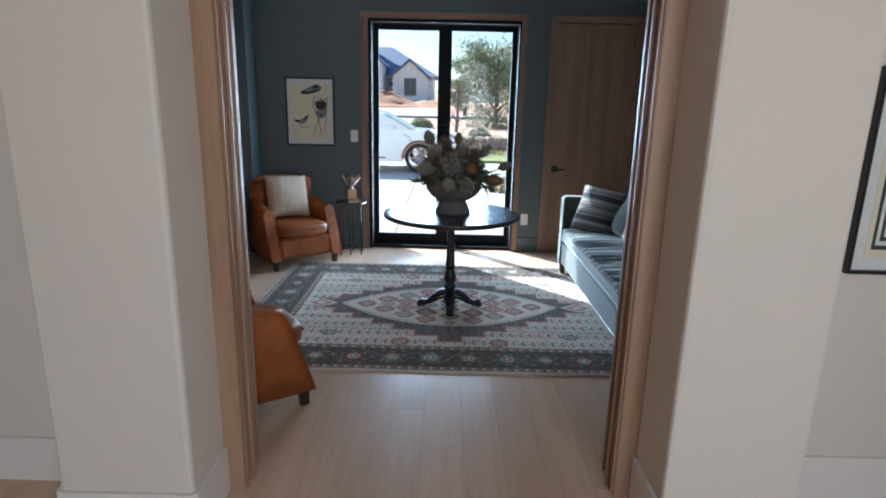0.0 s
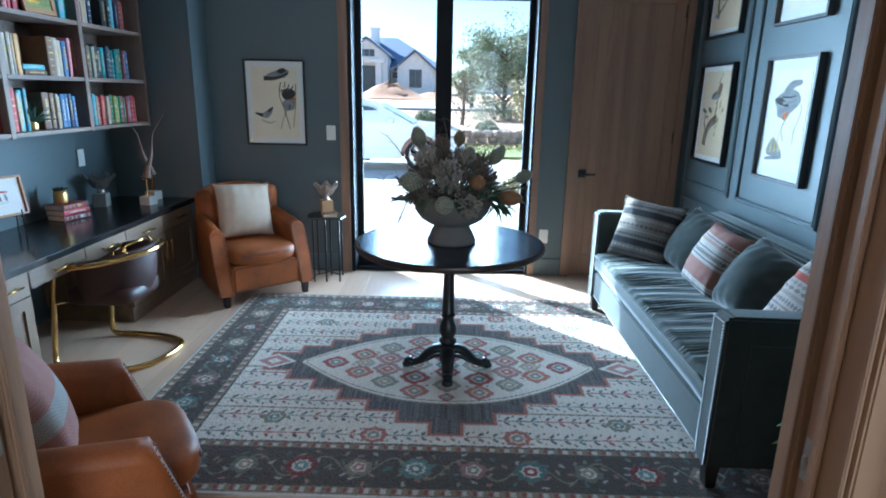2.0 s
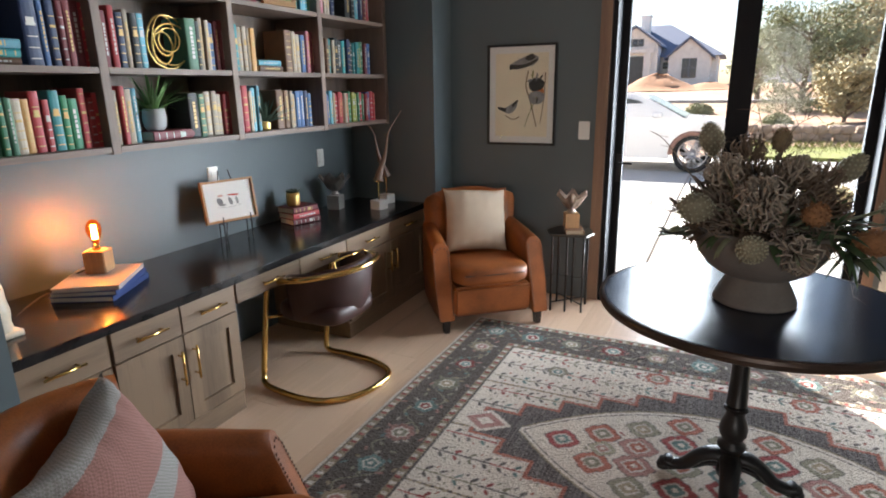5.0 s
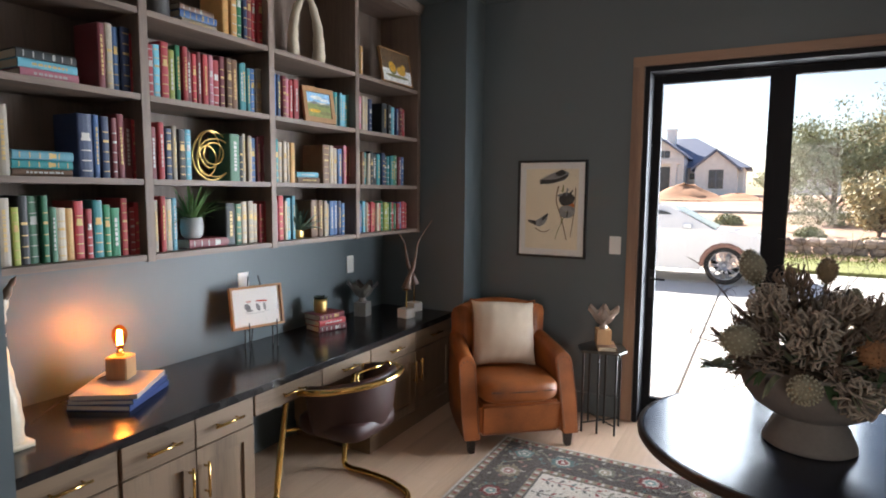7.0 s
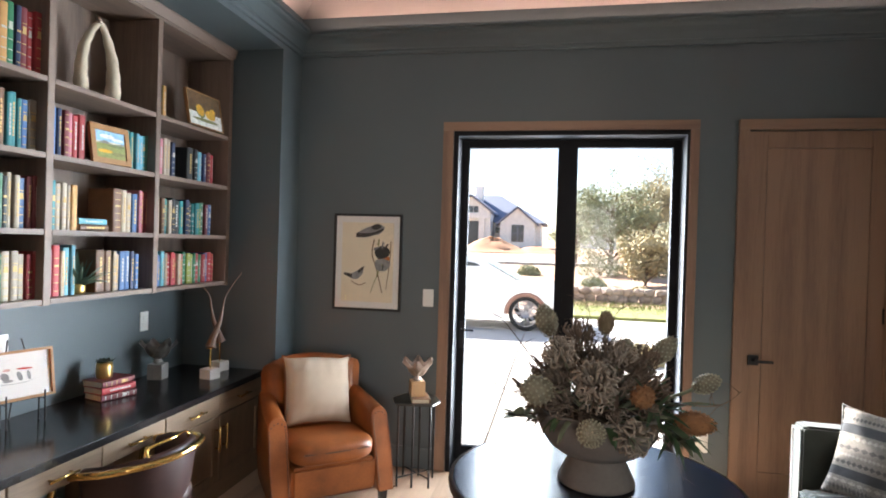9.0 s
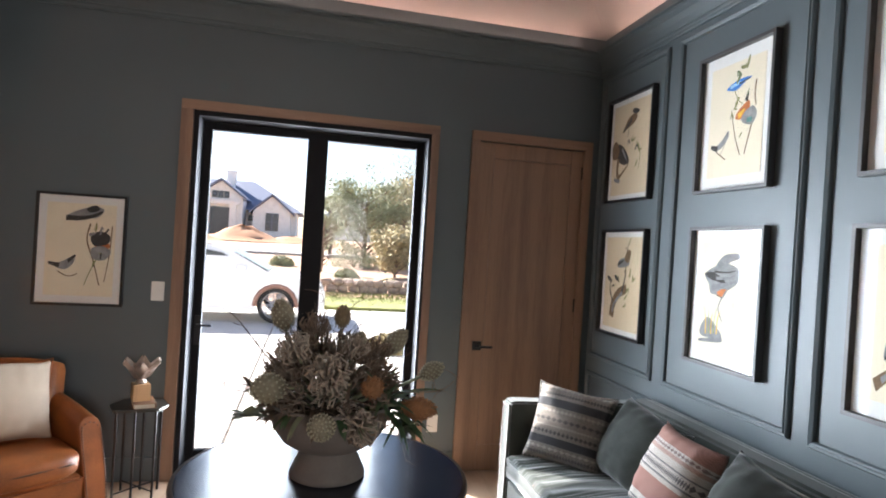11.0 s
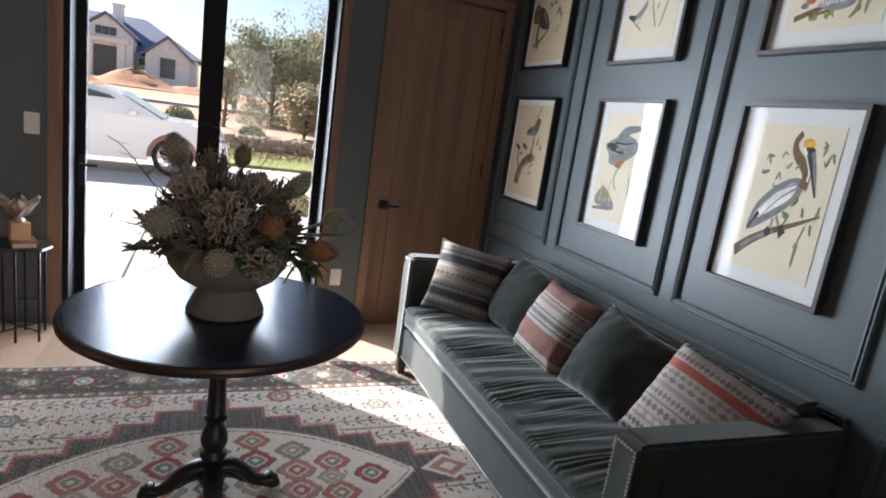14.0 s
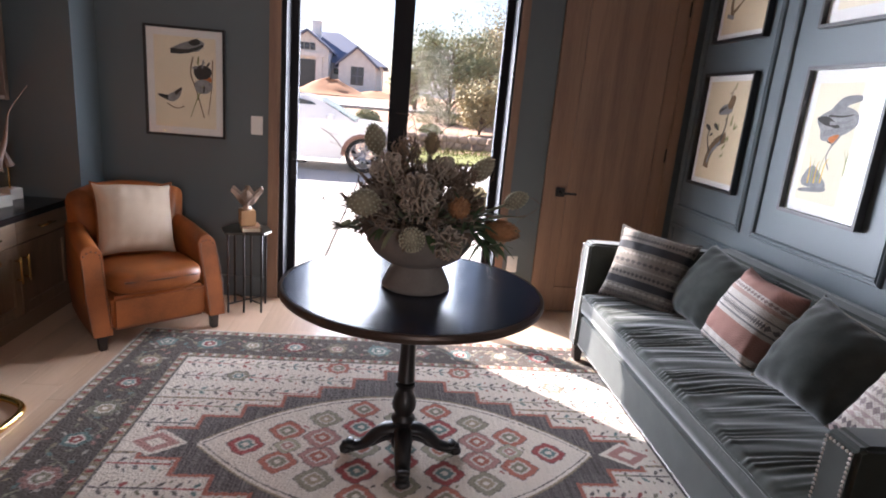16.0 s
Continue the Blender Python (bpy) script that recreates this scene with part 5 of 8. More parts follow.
def ruched(nx, ny):
    """The bench cushion: soft box with gathered folds running back from the front seam."""
    bm = bmesh.new()
    y0, y1, x0, x1 = SY0 + 0.116, SY1 - 0.116, SF + 0.005, SB - 0.14
    prof = [(x1, 0.35), (x1, 0.44), (x1 - 0.05, 0.475)]
    prof += [(x1 - 0.05 - (x1 - x0 - 0.10) * k / 14, 0.480 + 0.022 * math.sin(math.pi * k / 14)) for k in range(1, 15)]
    prof += [(x0 + 0.02, 0.480), (x0 + 0.002, 0.462), (x0 - 0.004, 0.445), (x0 + 0.004, 0.43), (x0 - 0.003, 0.40), (x0 + 0.004, 0.362), (x0 + 0.03, 0.35)]
    rr = random.Random(2)
    ph = [rr.uniform(0, 6.28) for _ in range(6)]
    rows = []
    for j in range(ny + 1):
        f = j / ny
        y = y0 + (y1 - y0) * f
        row = []
        for i, (x, z) in enumerate(prof):
            amp = 0.0
            if 4 <= i <= 18:
                amp = 0.0052 * min(1, (i - 3) / 9) if i <= 16 else 0.0045
            if 18 < i < 22:
                amp = 0.003
            s = math.sin(y * 190 + 2.6 * math.sin(y * 17 + ph[0]) + 2.2 * math.sin(y * 41 + ph[4]) + 1.9 * math.sin(x * 11 + y * 9 + ph[1])) * (0.6 + 0.5 * math.sin(y * 13 + x * 5 + ph[5]))
            s2 = math.sin(y * 61 + ph[2] + 2 * math.sin(x * 6 + ph[3]))
            ends = min(1, f * 14, (1 - f) * 14)
            row.append(bm.verts.new((x, y, z + amp * (0.62 * s + 0.5 * s2) * ends - 0.012 * (1 - ends))))
        rows.append(row)
    for a_, b_ in zip(rows, rows[1:]):
        for i in range(len(prof) - 1):
            bm.faces.new((a_[i], a_[i + 1], b_[i + 1], b_[i]))
    bm.faces.new(rows[0])
    bm.faces.new(rows[-1][::-1])
    bmesh.ops.recalc_face_normals(bm, faces=bm.faces[:])
    return bm


sc = part("seat_cushion", ruched(0, 420), VELVET, sf, smooth=True)
b = tube([(SF + 0.003, SY0 + 0.12 + (SY1 - SY0 - 0.24) * k / 30, 0.452 + 0.002 * math.sin(k * 2.1)) for k in range(31)], 0.0055, 6)
part("piping", b, VELVET, sc, smooth=True)
for x in (SF + 0.045, SB - 0.03):
    for y in (SY0 + 0.045, SY1 - 0.045):
        b = bmesh.new()
        prism([(-0.03, 0.118), (0.03, 0.118), (0.02, 0.012), (-0.02, 0.012)], "Y", -0.03, 0.03, b, 0, 0.003)
        for v in b.verts:
            v.co += Vector((x, y, 0.0))
        part("leg", b, DARKLEG, sf)


def nails(pts, axis_out, r=0.0052):
    """Domed nailheads along a line, spaced by their size."""
    bm = bmesh.new()
    o = Vector(axis_out)
    for a, c in zip(pts, pts[1:]):
        a, c = Vector(a), Vector(c)
        n = max(1, int((c - a).length / (r * 2.5)))
        for k in range(n):
            p = a + (c - a) * (k / n)
            m = Matrix.Translation(p) @ o.to_track_quat("Z", "Y").to_matrix().to_4x4()
            ring = [bm.verts.new(m @ Vector((r * math.cos(q * math.pi / 3), r * math.sin(q * math.pi / 3), 0))) for q in range(6)]
            mid = [bm.verts.new(m @ Vector((r * .6 * math.cos(q * math.pi / 3), r * .6 * math.sin(q * math.pi / 3), r * .5))) for q in range(6)]
            tip = bm.verts.new(m @ Vector((0, 0, r * 0.7)))
            for q in range(6):
                bm.faces.new((ring[q], ring[(q + 1) % 6], mid[(q + 1) % 6], mid[q]))
                bm.faces.new((mid[q], mid[(q + 1) % 6], tip))
    return bm


for y0, y1 in ((SY0, SY0 + 0.112), (SY1 - 0.112, SY1)):
    part("nailhead_trim", nails([(SF - 0.001, y0 + 0.014, 0.13), (SF - 0.001, y0 + 0.014, 0.75), (SF - 0.001, y1 - 0.014, 0.75), (SF - 0.001, y1 - 0.014, 0.13)], (-1, 0, 0)), NAIL, sf, "row of nickel nailheads")["kind"] = "stuff"
part("nailhead_trim", nails([(SF + 0.011, SY0 + 0.12, 0.15), (SF + 0.011, SY1 - 0.12, 0.15)], (-1, 0, 0)), NAIL, sf)["kind"] = "stuff"
part("seam", tube([(SF + 0.11, SY0 - 0.0005, 0.14), (SF + 0.11, SY0 - 0.0005, 0.66), (SB - 0.04, SY0 - 0.0005, 0.655)], 0.003, 5), VELVET, sf)

# ---- throw pillows on the sofa ----
GREYWEAVE = stripes("grey_patterned_weave", [(0, (.20, .18, .16)), (.10, (.17, .155, .14)), (.24, (.035, .036, .04)), (.33, (.19, .17, .15)), (.60, (.18, .165, .145)), (.68, (.035, .036, .04)), (.78, (.20, .18, .16)), (.96, (.10, .095, .09))],
                    marks=[(.03, .08, (.07, .065, .06)), (.11, .16, (.08, .075, .07)), (.18, .22, (.30, .27, .24)), (.36, .41, (.07, .065, .06)), (.44, .48, (.30, .27, .24)), (.51, .56, (.08, .075, .07)), (.61, .66, (.30, .27, .24)), (.81, .86, (.07, .065, .06)), (.89, .94, (.30, .27, .24))])
PINKSTRIPE = stripes("pink_and_white_stripe", [(0, (.40, .37, .34)), (.04, (.12, .11, .11)), (.06, (.46, .42, .38)), (.14, (.16, .15, .15)), (.16, (.46, .42, .38)), (.22, (.29, .145, .115)), (.44, (.44, .40, .36)), (.48, (.16, .15, .15)), (.50, (.47, .43, .39)), (.60, (.16, .15, .15)), (.615, (.46, .42, .38)), (.68, (.36, .25, .21)), (.72, (.46, .42, .38)), (.78, (.31, .165, .135)), (.93, (.24, .13, .11))],
                     marks=[(.07, .13, (.14, .13, .13)), (.51, .59, (.13, .12, .12)), (.73, .77, (.20, .15, .14))], pitch=0.016)
REDSTRIPE = stripes("cream_weave_red_band", [(0, (.40, .35, .31)), (.06, (.27, .21, .20)), (.12, (.42, .37, .33)), (.22, (.30, .235, .22)), (.30, (.43, .38, .34)), (.40, (.26, .21, .20)), (.42, (.44, .39, .35)), (.52, (.33, .27, .25)), (.56, (.44, .39, .35)), (.70, (.40, .105, .075)), (.775, (.44, .39, .35)), (.87, (.42, .38, .34)), (.90, (.10, .095, .09)), (.985, (.42, .38, .34))],
                    marks=[(.07, .11, (.05, .045, .05)), (.14, .20, (.12, .10, .10)), (.24, .29, (.46, .42, .38)), (.32, .39, (.20, .16, .16)), (.44, .50, (.22, .19, .18)), (.58, .63, (.22, .19, .18)), (.64, .69, (.28, .24, .22)), (.79, .85, (.20, .17, .16)), (.905, .98, (.50, .46, .42))], pitch=0.030)
CHEVRON = stripes("pink_with_chevron_bands", [(0, (.36, .35, .33)), (.14, (.38, .19, .16)), (.40, (.36, .35, .33)), (.56, (.38, .19, .16)), (.88, (.36, .35, .33))])
PILLOWV = mat("charcoal_green_velvet", (0.030, 0.034, 0.030), 0.85, vary=0.4, scale=11, bump=0.25, fine=240, sheen=0.35, spec=0.15)
LINEN = mat("cream_linen", (0.46, 0.365, 0.275), 0.9, vary=0.06, scale=10, bump=0.35, fine=500)


def throw_pillow(m, w, h, d, material, label, seed, piping=None, fringe=None):
    t = thing("throw_pillow", m, label, "pillow", group="pillows on the sofa")
    part("cover", pillow_mesh(w, h, d, seed), material, t, smooth=True)
    if piping:
        e = 0.11
        pts = []
        for s in range(4):
            for k in range(10):
                q = -1 + 2 * k / 10
                u, v = ((q, -1), (1, q), (-q, 1), (-1, -q))[s]
                pts.append((u * w / 2 * (1 - e * (1 - abs(v) ** 3) * abs(u) ** 4), 0, v * h / 2 * (1 - e * (1 - abs(u) ** 3) * abs(v) ** 4)))
        part("piping", tube(pts, 0.006, 6, closed=True), piping, t, smooth=True)
    return t


def lean(x, y, z, yaw, tilt, roll=0):
    """A pillow's pose: yaw of its face, leaning back by tilt, turned in its own plane by roll."""
    return pose(x, y, z, 0, 0, yaw) @ pose(0, 0, 0, tilt, 0, 0) @ pose(0, 0, 0, 0, roll, 0)


throw_pillow(lean(2.055, 5.355, 0.68, -42, -22, 4), 0.45, 0.43, 0.20, GREYWEAVE, "grey woven pillow with dark bands against the sofa arm", 1, GREYWEAVE)
throw_pillow(lean(2.30, 5.04, 0.652, -74, -26, 10), 0.45, 0.43, 0.30, PILLOWV, "dark green velvet pillow on the sofa", 2, VELVET)
throw_pillow(lean(2.24, 4.67, 0.668, -84, -24, 7), 0.38, 0.42, 0.21, PINKSTRIPE, "pink and white striped woven pillow on the sofa", 3)
throw_pillow(lean(2.30, 4.22, 0.652, -74, -30, 10), 0.45, 0.43, 0.34, PILLOWV, "dark velvet pillow with pale piping on the sofa", 4, mat("pale_piping", (0.42, 0.40, 0.36), 0.8))
throw_pillow(lean(2.29, 3.76, 0.672, -72, -30, 12), 0.47, 0.43, 0.25, REDSTRIPE, "cream woven pillow with a red band on the sofa", 5)

# ---- club chairs ----
WORN = mat("dark_worn_leather", (0.10, 0.035, 0.014), 0.4, vary=0.3, scale=8, bump=0.2)


def club_chair(m, label):
    t = thing("leather_armchair", m, label, "armchair", group="leather armchairs")
    w, dp = 0.66, 0.72
    b = bmesh.new()
    box(b, -0.262, 0.262, -dp / 2 + 0.03, dp / 2 - 0.10, 0.10, 0.30, 0.02, seg=3)
    part("seat_base", b, LEATHER, t)
    b = blob(0.264, 0.285, 0.072, 4.0, 36, 16, None, (0, -0.095, 0.365), 0.02, 1)
    cu = part("seat_cushion", b, LEATHER, t, smooth=True)
    b = tube([(0.20 * q, -0.376 + 0.012 * abs(q), 0.385) for q in np.linspace(-1, 1, 13)], 0.006, 6)
    part("piping", b, WORN, cu, smooth=True)
    for s in (-1, 1):
        b = bmesh.new()
        secs = 10
        rows = []
        for k in range(secs + 1):
            f = k / secs
            y = -dp / 2 + (dp - 0.12) * f
            xo = s * (0.365 - 0.035 * f * f)
            hgt = 0.57 + 0.075 * f ** 2 + 0.02 * math.sin(math.pi * f)
            sec = [(xo, 0.095), (xo + s * 0.012, 0.30), (xo + s * 0.008, hgt - 0.055)]
            for q in range(7):
                an = math.pi * q / 6
                sec.append((xo - s * 0.046 + s * 0.054 * math.cos(an), hgt - 0.05 + 0.05 * math.sin(an)))
            sec += [(xo - s * 0.098, 0.30), (xo - s * 0.095, 0.095)]
            rows.append([b.verts.new((x, y + 0.15 * (1 - f) * max(0, z - 0.1) / 0.45, z)) for x, z in sec])
        for a_, c_ in zip(rows, rows[1:]):
            for i in range(len(a_)):
                j = (i + 1) % len(a_)
                b.faces.new((a_[i], a_[j], c_[j], c_[i]))
        b.faces.new(rows[0])
        b.faces.new(rows[-1][::-1])
        bmesh.ops.recalc_face_normals(b, faces=b.faces[:])
        arm = part("arm", b, LEATHER, t, smooth=False)
        for p in arm.data.polygons:
            p.use_smooth = len(p.vertices) == 4
        xo = s * 0.365
        outl = [(xo + s * 0.006, -dp / 2 - 0.001, 0.11), (xo + s * 0.012, -dp / 2 - 0.001, 0.30), (xo + s * 0.006, -dp / 2 - 0.001, 0.50)] + [(xo - s * 0.046 + s * 0.046 * math.cos(math.pi * q / 6), -dp / 2 - 0.001, 0.50 + 0.043 * math.sin(math.pi * q / 6)) for q in range(1, 6)] + [(xo - s * 0.09, -dp / 2 - 0.001, 0.49), (xo - s * 0.088, -dp / 2 - 0.001, 0.12)]
        outl = [(x, y + 0.15 * max(0, z - 0.1) / 0.45, z) for x, y, z in outl]
        part("nailhead_trim", nails(outl, (0, -1, 0), 0.006), WORN, arm, "row of dark nailheads")["kind"] = "stuff"
    # curved back, rolled at the top
    b = bmesh.new()
    rows = []
    for k in range(13):
        an = radians(-62 + 124 * k / 12)
        rad_o, rad_i = 0.355, 0.235
        cx, cy = 0.0, 0.02
        col_ = []
        topz = 0.80 + 0.035 * math.cos(an) ** 2
        for rr_, z in ((rad_o, 0.10), (rad_o + 0.01, 0.40), (rad_o + 0.025, topz - 0.05), (rad_o + 0.01, topz - 0.01), (rad_o - 0.03, topz + 0.008), (rad_i + 0.045, topz - 0.005), (rad_i + 0.015, topz - 0.05), (rad_i, 0.55), (rad_i - 0.01, 0.34)):
            col_.append(b.verts.new((cx + rr_ * math.sin(an), cy + rr_ * math.cos(an) * 0.98, z)))
        rows.append(col_)
    for a_, c_ in zip(rows, rows[1:]):
        for i in range(len(a_)):
            j = (i + 1) % len(a_)
            b.faces.new((a_[i], a_[j], c_[j], c_[i]))
    b.faces.new(rows[0])
    b.faces.new(rows[-1][::-1])
    bmesh.ops.recalc_face_normals(b, faces=b.faces[:])
    part("backrest", b, LEATHER, t, smooth=True)
    part("nailhead_trim", nails([(-0.26, -dp / 2 + 0.029, 0.115), (0.26, -dp / 2 + 0.029, 0.115)], (0, -1, 0), 0.006), WORN, t)["kind"] = "stuff"
    for x, y in ((-0.315, -0.31), (0.315, -0.31), (-0.2, 0.27), (0.2, 0.27)):
        b = bmesh.new()
        prism([(-0.026, 0.10), (0.026, 0.10), (0.018, 0.0), (-0.018, 0.0)], "Y", -0.024, 0.024, b, 0, 0.003)
        for v in b.verts:
            v.co += Vector((x, y, 0))
        part("leg", b, DARKLEG, t)
    return t


ch = club_chair(pose(-0.908, 5.908, 0.0, 0, 0, 40), "tan leather club armchair in the window corner")
ch2 = copy_thing(ch, pose(-0.525, 3.045, 0.0, 0, 0, 126))
ch2["label"] = "tan leather club armchair beside the cased opening"
t = throw_pillow(pose(-0.908, 5.908, 0.0, 0, 0, 40) @ lean(0.0, 0.07, 0.645, 0, -16, 3), 0.46, 0.45, 0.22, LINEN, "cream linen pillow with leather piping on the armchair", 6, LEATHER)
t["group"] = "pillows on armchairs"
t = throw_pillow(pose(-0.525, 3.045, 0.0, 0, 0, 126) @ lean(0.0, 0.09, 0.628, 0, -20, -4), 0.46, 0.46, 0.20, CHEVRON, "dusty pink pillow with black and white chevron bands", 7)
t["group"] = "pillows on armchairs"

# ---- side table ----
st = thing("side_table", pose(-0.345, 6.235, 0), "small black metal side table beside the armchair", "side table")
b = bmesh.new()
prism([(-0.11, -0.14), (0.13, -0.10), (0.16, 0.0), (0.10, 0.14), (-0.12, 0.13), (-0.17, 0.0)], "Z", 0.545, 0.562, b, 0, 0.002)
part("tabletop", b, mat("aged_bronze_top", (0.05, 0.045, 0.035), 0.35, 0.5, vary=0.3, scale=12), st)
for x, y in ((-0.10, -0.11), (0.11, -0.08), (0.10, 0.10), (-0.11, 0.10), (0.0, -0.10), (0.0, 0.10)):
    part("leg", boxm(x - 0.006, x + 0.006, y - 0.006, y + 0.006, 0, 0.5445), IRON, st)
b = bmesh.new()
tube([(-0.10, -0.11, 0.06), (0.10, 0.10, 0.06)], 0.005, 6, b)
tube([(0.11, -0.08, 0.06), (-0.11, 0.10, 0.06)], 0.005, 6, b)
part("stretcher", b, IRON, st)

# ---- books ----
BOOKC = {"r": (.34, .03, .035), "m": (.15, .025, .03), "n": (.02, .035, .09), "b": (.05, .12, .28), "t": (.025, .20, .21), "g": (.02, .16, .07), "l": (.28, .32, .06), "k": (.018, .02, .02), "w": (.36, .30, .225), "y": (.50, .27, .09), "o": (.14, .07, .035), "p": (.45, .16, .20), "c": (.12, .34, .42), "e": (.07, .17, .10)}
BOOKN = {"r": "red", "m": "maroon", "n": "navy", "b": "blue", "t": "teal", "g": "green", "l": "lime", "k": "black", "w": "cream", "y": "tan", "o": "brown", "p": "pink", "c": "pale blue", "e": "dark green"}
PAGES = mat("book_pages", (0.62, 0.55, 0.42), 0.9, vary=0.1, scale=40, bump=0.2)
GILT = mat("gilt_lettering", (0.50, 0.34, 0.13), 0.55, 0.35, vary=0.1, bump=0)
SILVER = mat("pale_lettering", (0.46, 0.44, 0.40), 0.5, 0.1, vary=0.1, bump=0)
rb = random.Random(11)


def book(m, col, tk, hg, dp, where, lie=False):
    """A bound book. Local: spine faces +x at x = 0, thickness along y, height along z."""
    t = thing("book", m, "%s hardback book %s" % (BOOKN[col], where), "book", group="books on the shelves")
    cm = mat("book_cloth_" + BOOKN[col].replace(" ", "_"), BOOKC[col], 0.5, vary=0.18, scale=25, bump=0.2, fine=500, island=0.25)
    h = tk / 2
    b = bmesh.new()
    box(b, -dp, -0.004, -h, -h + 0.003, 0, hg, 0.0008, seg=1)
    box(b, -dp, -0.004, h - 0.003, h, 0, hg, 0.0008, seg=1)
    r = 5
    prism([(-0.0045, -h)] + [(-0.002 + 0.006 * math.cos(-1.57 + 3.14 * k / r), h * math.sin(-1.57 + 3.14 * k / r)) for k in range(r + 1)] + [(-0.0045, h)], "Z", 0, hg, b)
    part("cover", b, cm, t)
    part("page_block", boxm(-dp + 0.004, -0.0055, -h + 0.0032, h - 0.0032, 0.004, hg - 0.004), PAGES, t)
    b = bmesh.new()
    style = rb.random()
    w = h * 0.62
    if style < 0.45:
        for k in range(rb.randint(4, 6)):
            z = hg * (0.10 + 0.80 * k / 5)
            box(b, 0.0022, 0.0046, -w, w, z, z + 0.0035 + 0.006 * (k == 3))
        if style < 0.25:
            box(b, 0.0024, 0.0046, -w * .8, w * .8, hg * .60, hg * .70)
    else:
        z = hg * 0.22
        while z < hg * 0.8:
            s = rb.uniform(0.006, 0.018)
            box(b, 0.003, 0.0046, -w * 0.42, w * 0.42, z, z + s)
            z += s + 0.005
    part("title", b, GILT if rb.random() < 0.6 or col == "w" else SILVER, t, "lettering on the spine")["kind"] = "stuff"
    return t


def row_of_books(row, bay, y, spec, size=None):
    """Books upright from y on; returns the y where they end."""
    z = BZ[row] + 0.0005
    for c in spec:
        if c == " ":
            y += 0.012
            continue
        big = c.isupper()
        tk = rb.uniform(0.024, 0.042) if not big else 0.06
        hg = rb.uniform(0.195, 0.25) if size is None else size * rb.uniform(0.94, 1.06)
        hg = min(hg, (0.345 if row else 0.312) - 0.04)
        dp = rb.uniform(0.14, 0.17)
        book(pose(SX - 0.045 - rb.uniform(0, 0.02), y + tk / 2, z, 0, 0, rb.uniform(-2, 2)), c.lower(), tk - 0.0008, hg, dp, "standing on the bookcase shelf")
        y += tk + 0.0007
    return y


def stack_of_books(row, bay, y, spec, w=0.22):
    z = BZ[row] + 0.0008
    for c in spec:
        tk = rb.uniform(0.026, 0.036)
        m = pose(SX - 0.05 - rb.uniform(0, 0.02), y, z + tk / 2, 0, 0, rb.uniform(-3, 3)) @ pose(0, 0, 0, -90, 0, 0)
        book(m, c, tk - 0.0006, w + rb.uniform(-0.01, 0.01), 0.15, "lying in a stack on the shelf")
        z += tk


S0 = [BY[0] + 0.045, BY[1] + 0.024, BY[2] + 0.024, BY[3] + 0.024]
row_of_books(0, 0, S0[0], "wrkkwlkegewyrrtggrrr")
row_of_books(0, 1, S0[1], "rwrwc")
row_of_books(0, 1, S0[1] + 0.415, "Kewwwrr", 0.21)
row_of_books(0, 2, S0[2], "rprwcc")
row_of_books(0, 2, S0[2] + 0.33, "Oowwbbnb", 0.21)
row_of_books(0, 3, S0[3], "rwbcwrrrwrgllgrgrbrr", 0.2)
row_of_books(1, 0, S0[0], "btgmw")
stack_of_books(1, 0, S0[0] + 0.20, "otc", 0.21)
row_of_books(1, 0, S0[0] + 0.435, "Nbnmmmr", 0.25)
row_of_books(1, 1, S0[1], "rmrnwkc", 0.235)
row_of_books(1, 1, S0[1] + 0.45, "Ekwwbmmm", 0.235)
row_of_books(1, 2, S0[2], "ttwwwy", 0.22)
stack_of_books(1, 2, S0[2] + 0.22, "oc", 0.18)
row_of_books(1, 2, S0[2] + 0.44, "Owwbprm", 0.23)
row_of_books(1, 3, S0[3], "rwotwkKtnkttgemb", 0.21)
stack_of_books(2, 0, S0[0] + 0.24, "pck", 0.2)
row_of_books(2, 0, S0[0] + 0.52, "mwbnr", 0.25)
row_of_books(2, 1, S0[1], "rrcrlgrmrmrprmootttbwcc", 0.235)
row_of_books(2, 2, S0[2], "mbnmprr", 0.225)
row_of_books(2, 2, S0[2] + 0.46, "Nttccte", 0.21)
row_of_books(2, 3, S0[3], "rrpwwn", 0.22)
row_of_books(2, 3, S0[3] + 0.33, "Kkcbnmrr", 0.2)
stack_of_books(3, 1, S0[1] + 0.20, "wbo", 0.2)
row_of_books(3, 1, S0[1] + 0.44, "yygnmrr", 0.28)
row_of_books(3, 3, S0[3], "tgy", 0.2)

# ---- ornaments on the shelves ----
GOLD = mat("brushed_gold", (0.80, 0.55, 0.20), 0.38, 1.0, vary=0.12, bump=0.05)
b = bmesh.new()
rk = random.Random(4)
for r, dy, dz, ta, tb in ((0.118, 0.0, 0.0, 0.06, 0.10), (0.092, 0.020, -0.010, -0.25, 0.12), (0.072, -0.028, -0.026, 0.28, -0.1), (0.052, 0.010, 0.010, -0.2, 0.2), (0.088, -0.012, 0.028, 0.32, -0.2)):
    tilt = Matrix.Rotation(ta, 3, "Z") @ Matrix.Rotation(tb, 3, "X")
    tube([tilt @ Vector((0, r * math.cos(a) * (1 + 0.05 * math.sin(2 * a)), r * math.sin(a))) + Vector((rk.uniform(-.002, .002), dy, 0.128 + dz)) for a in np.linspace(0, 2 * math.pi, 40, endpoint=False)], 0.0042, 8, b, closed=True)
low = min(v.co.z for v in b.verts)
for v in b.verts:
    v.co.z -= low
single("knot_sculpture", b, GOLD, "gold wire knot sculpture of looped rings on the shelf", "sculpture", pose(SX - 0.09, 4.335, BZ[1] + 0.0005), smooth=True)

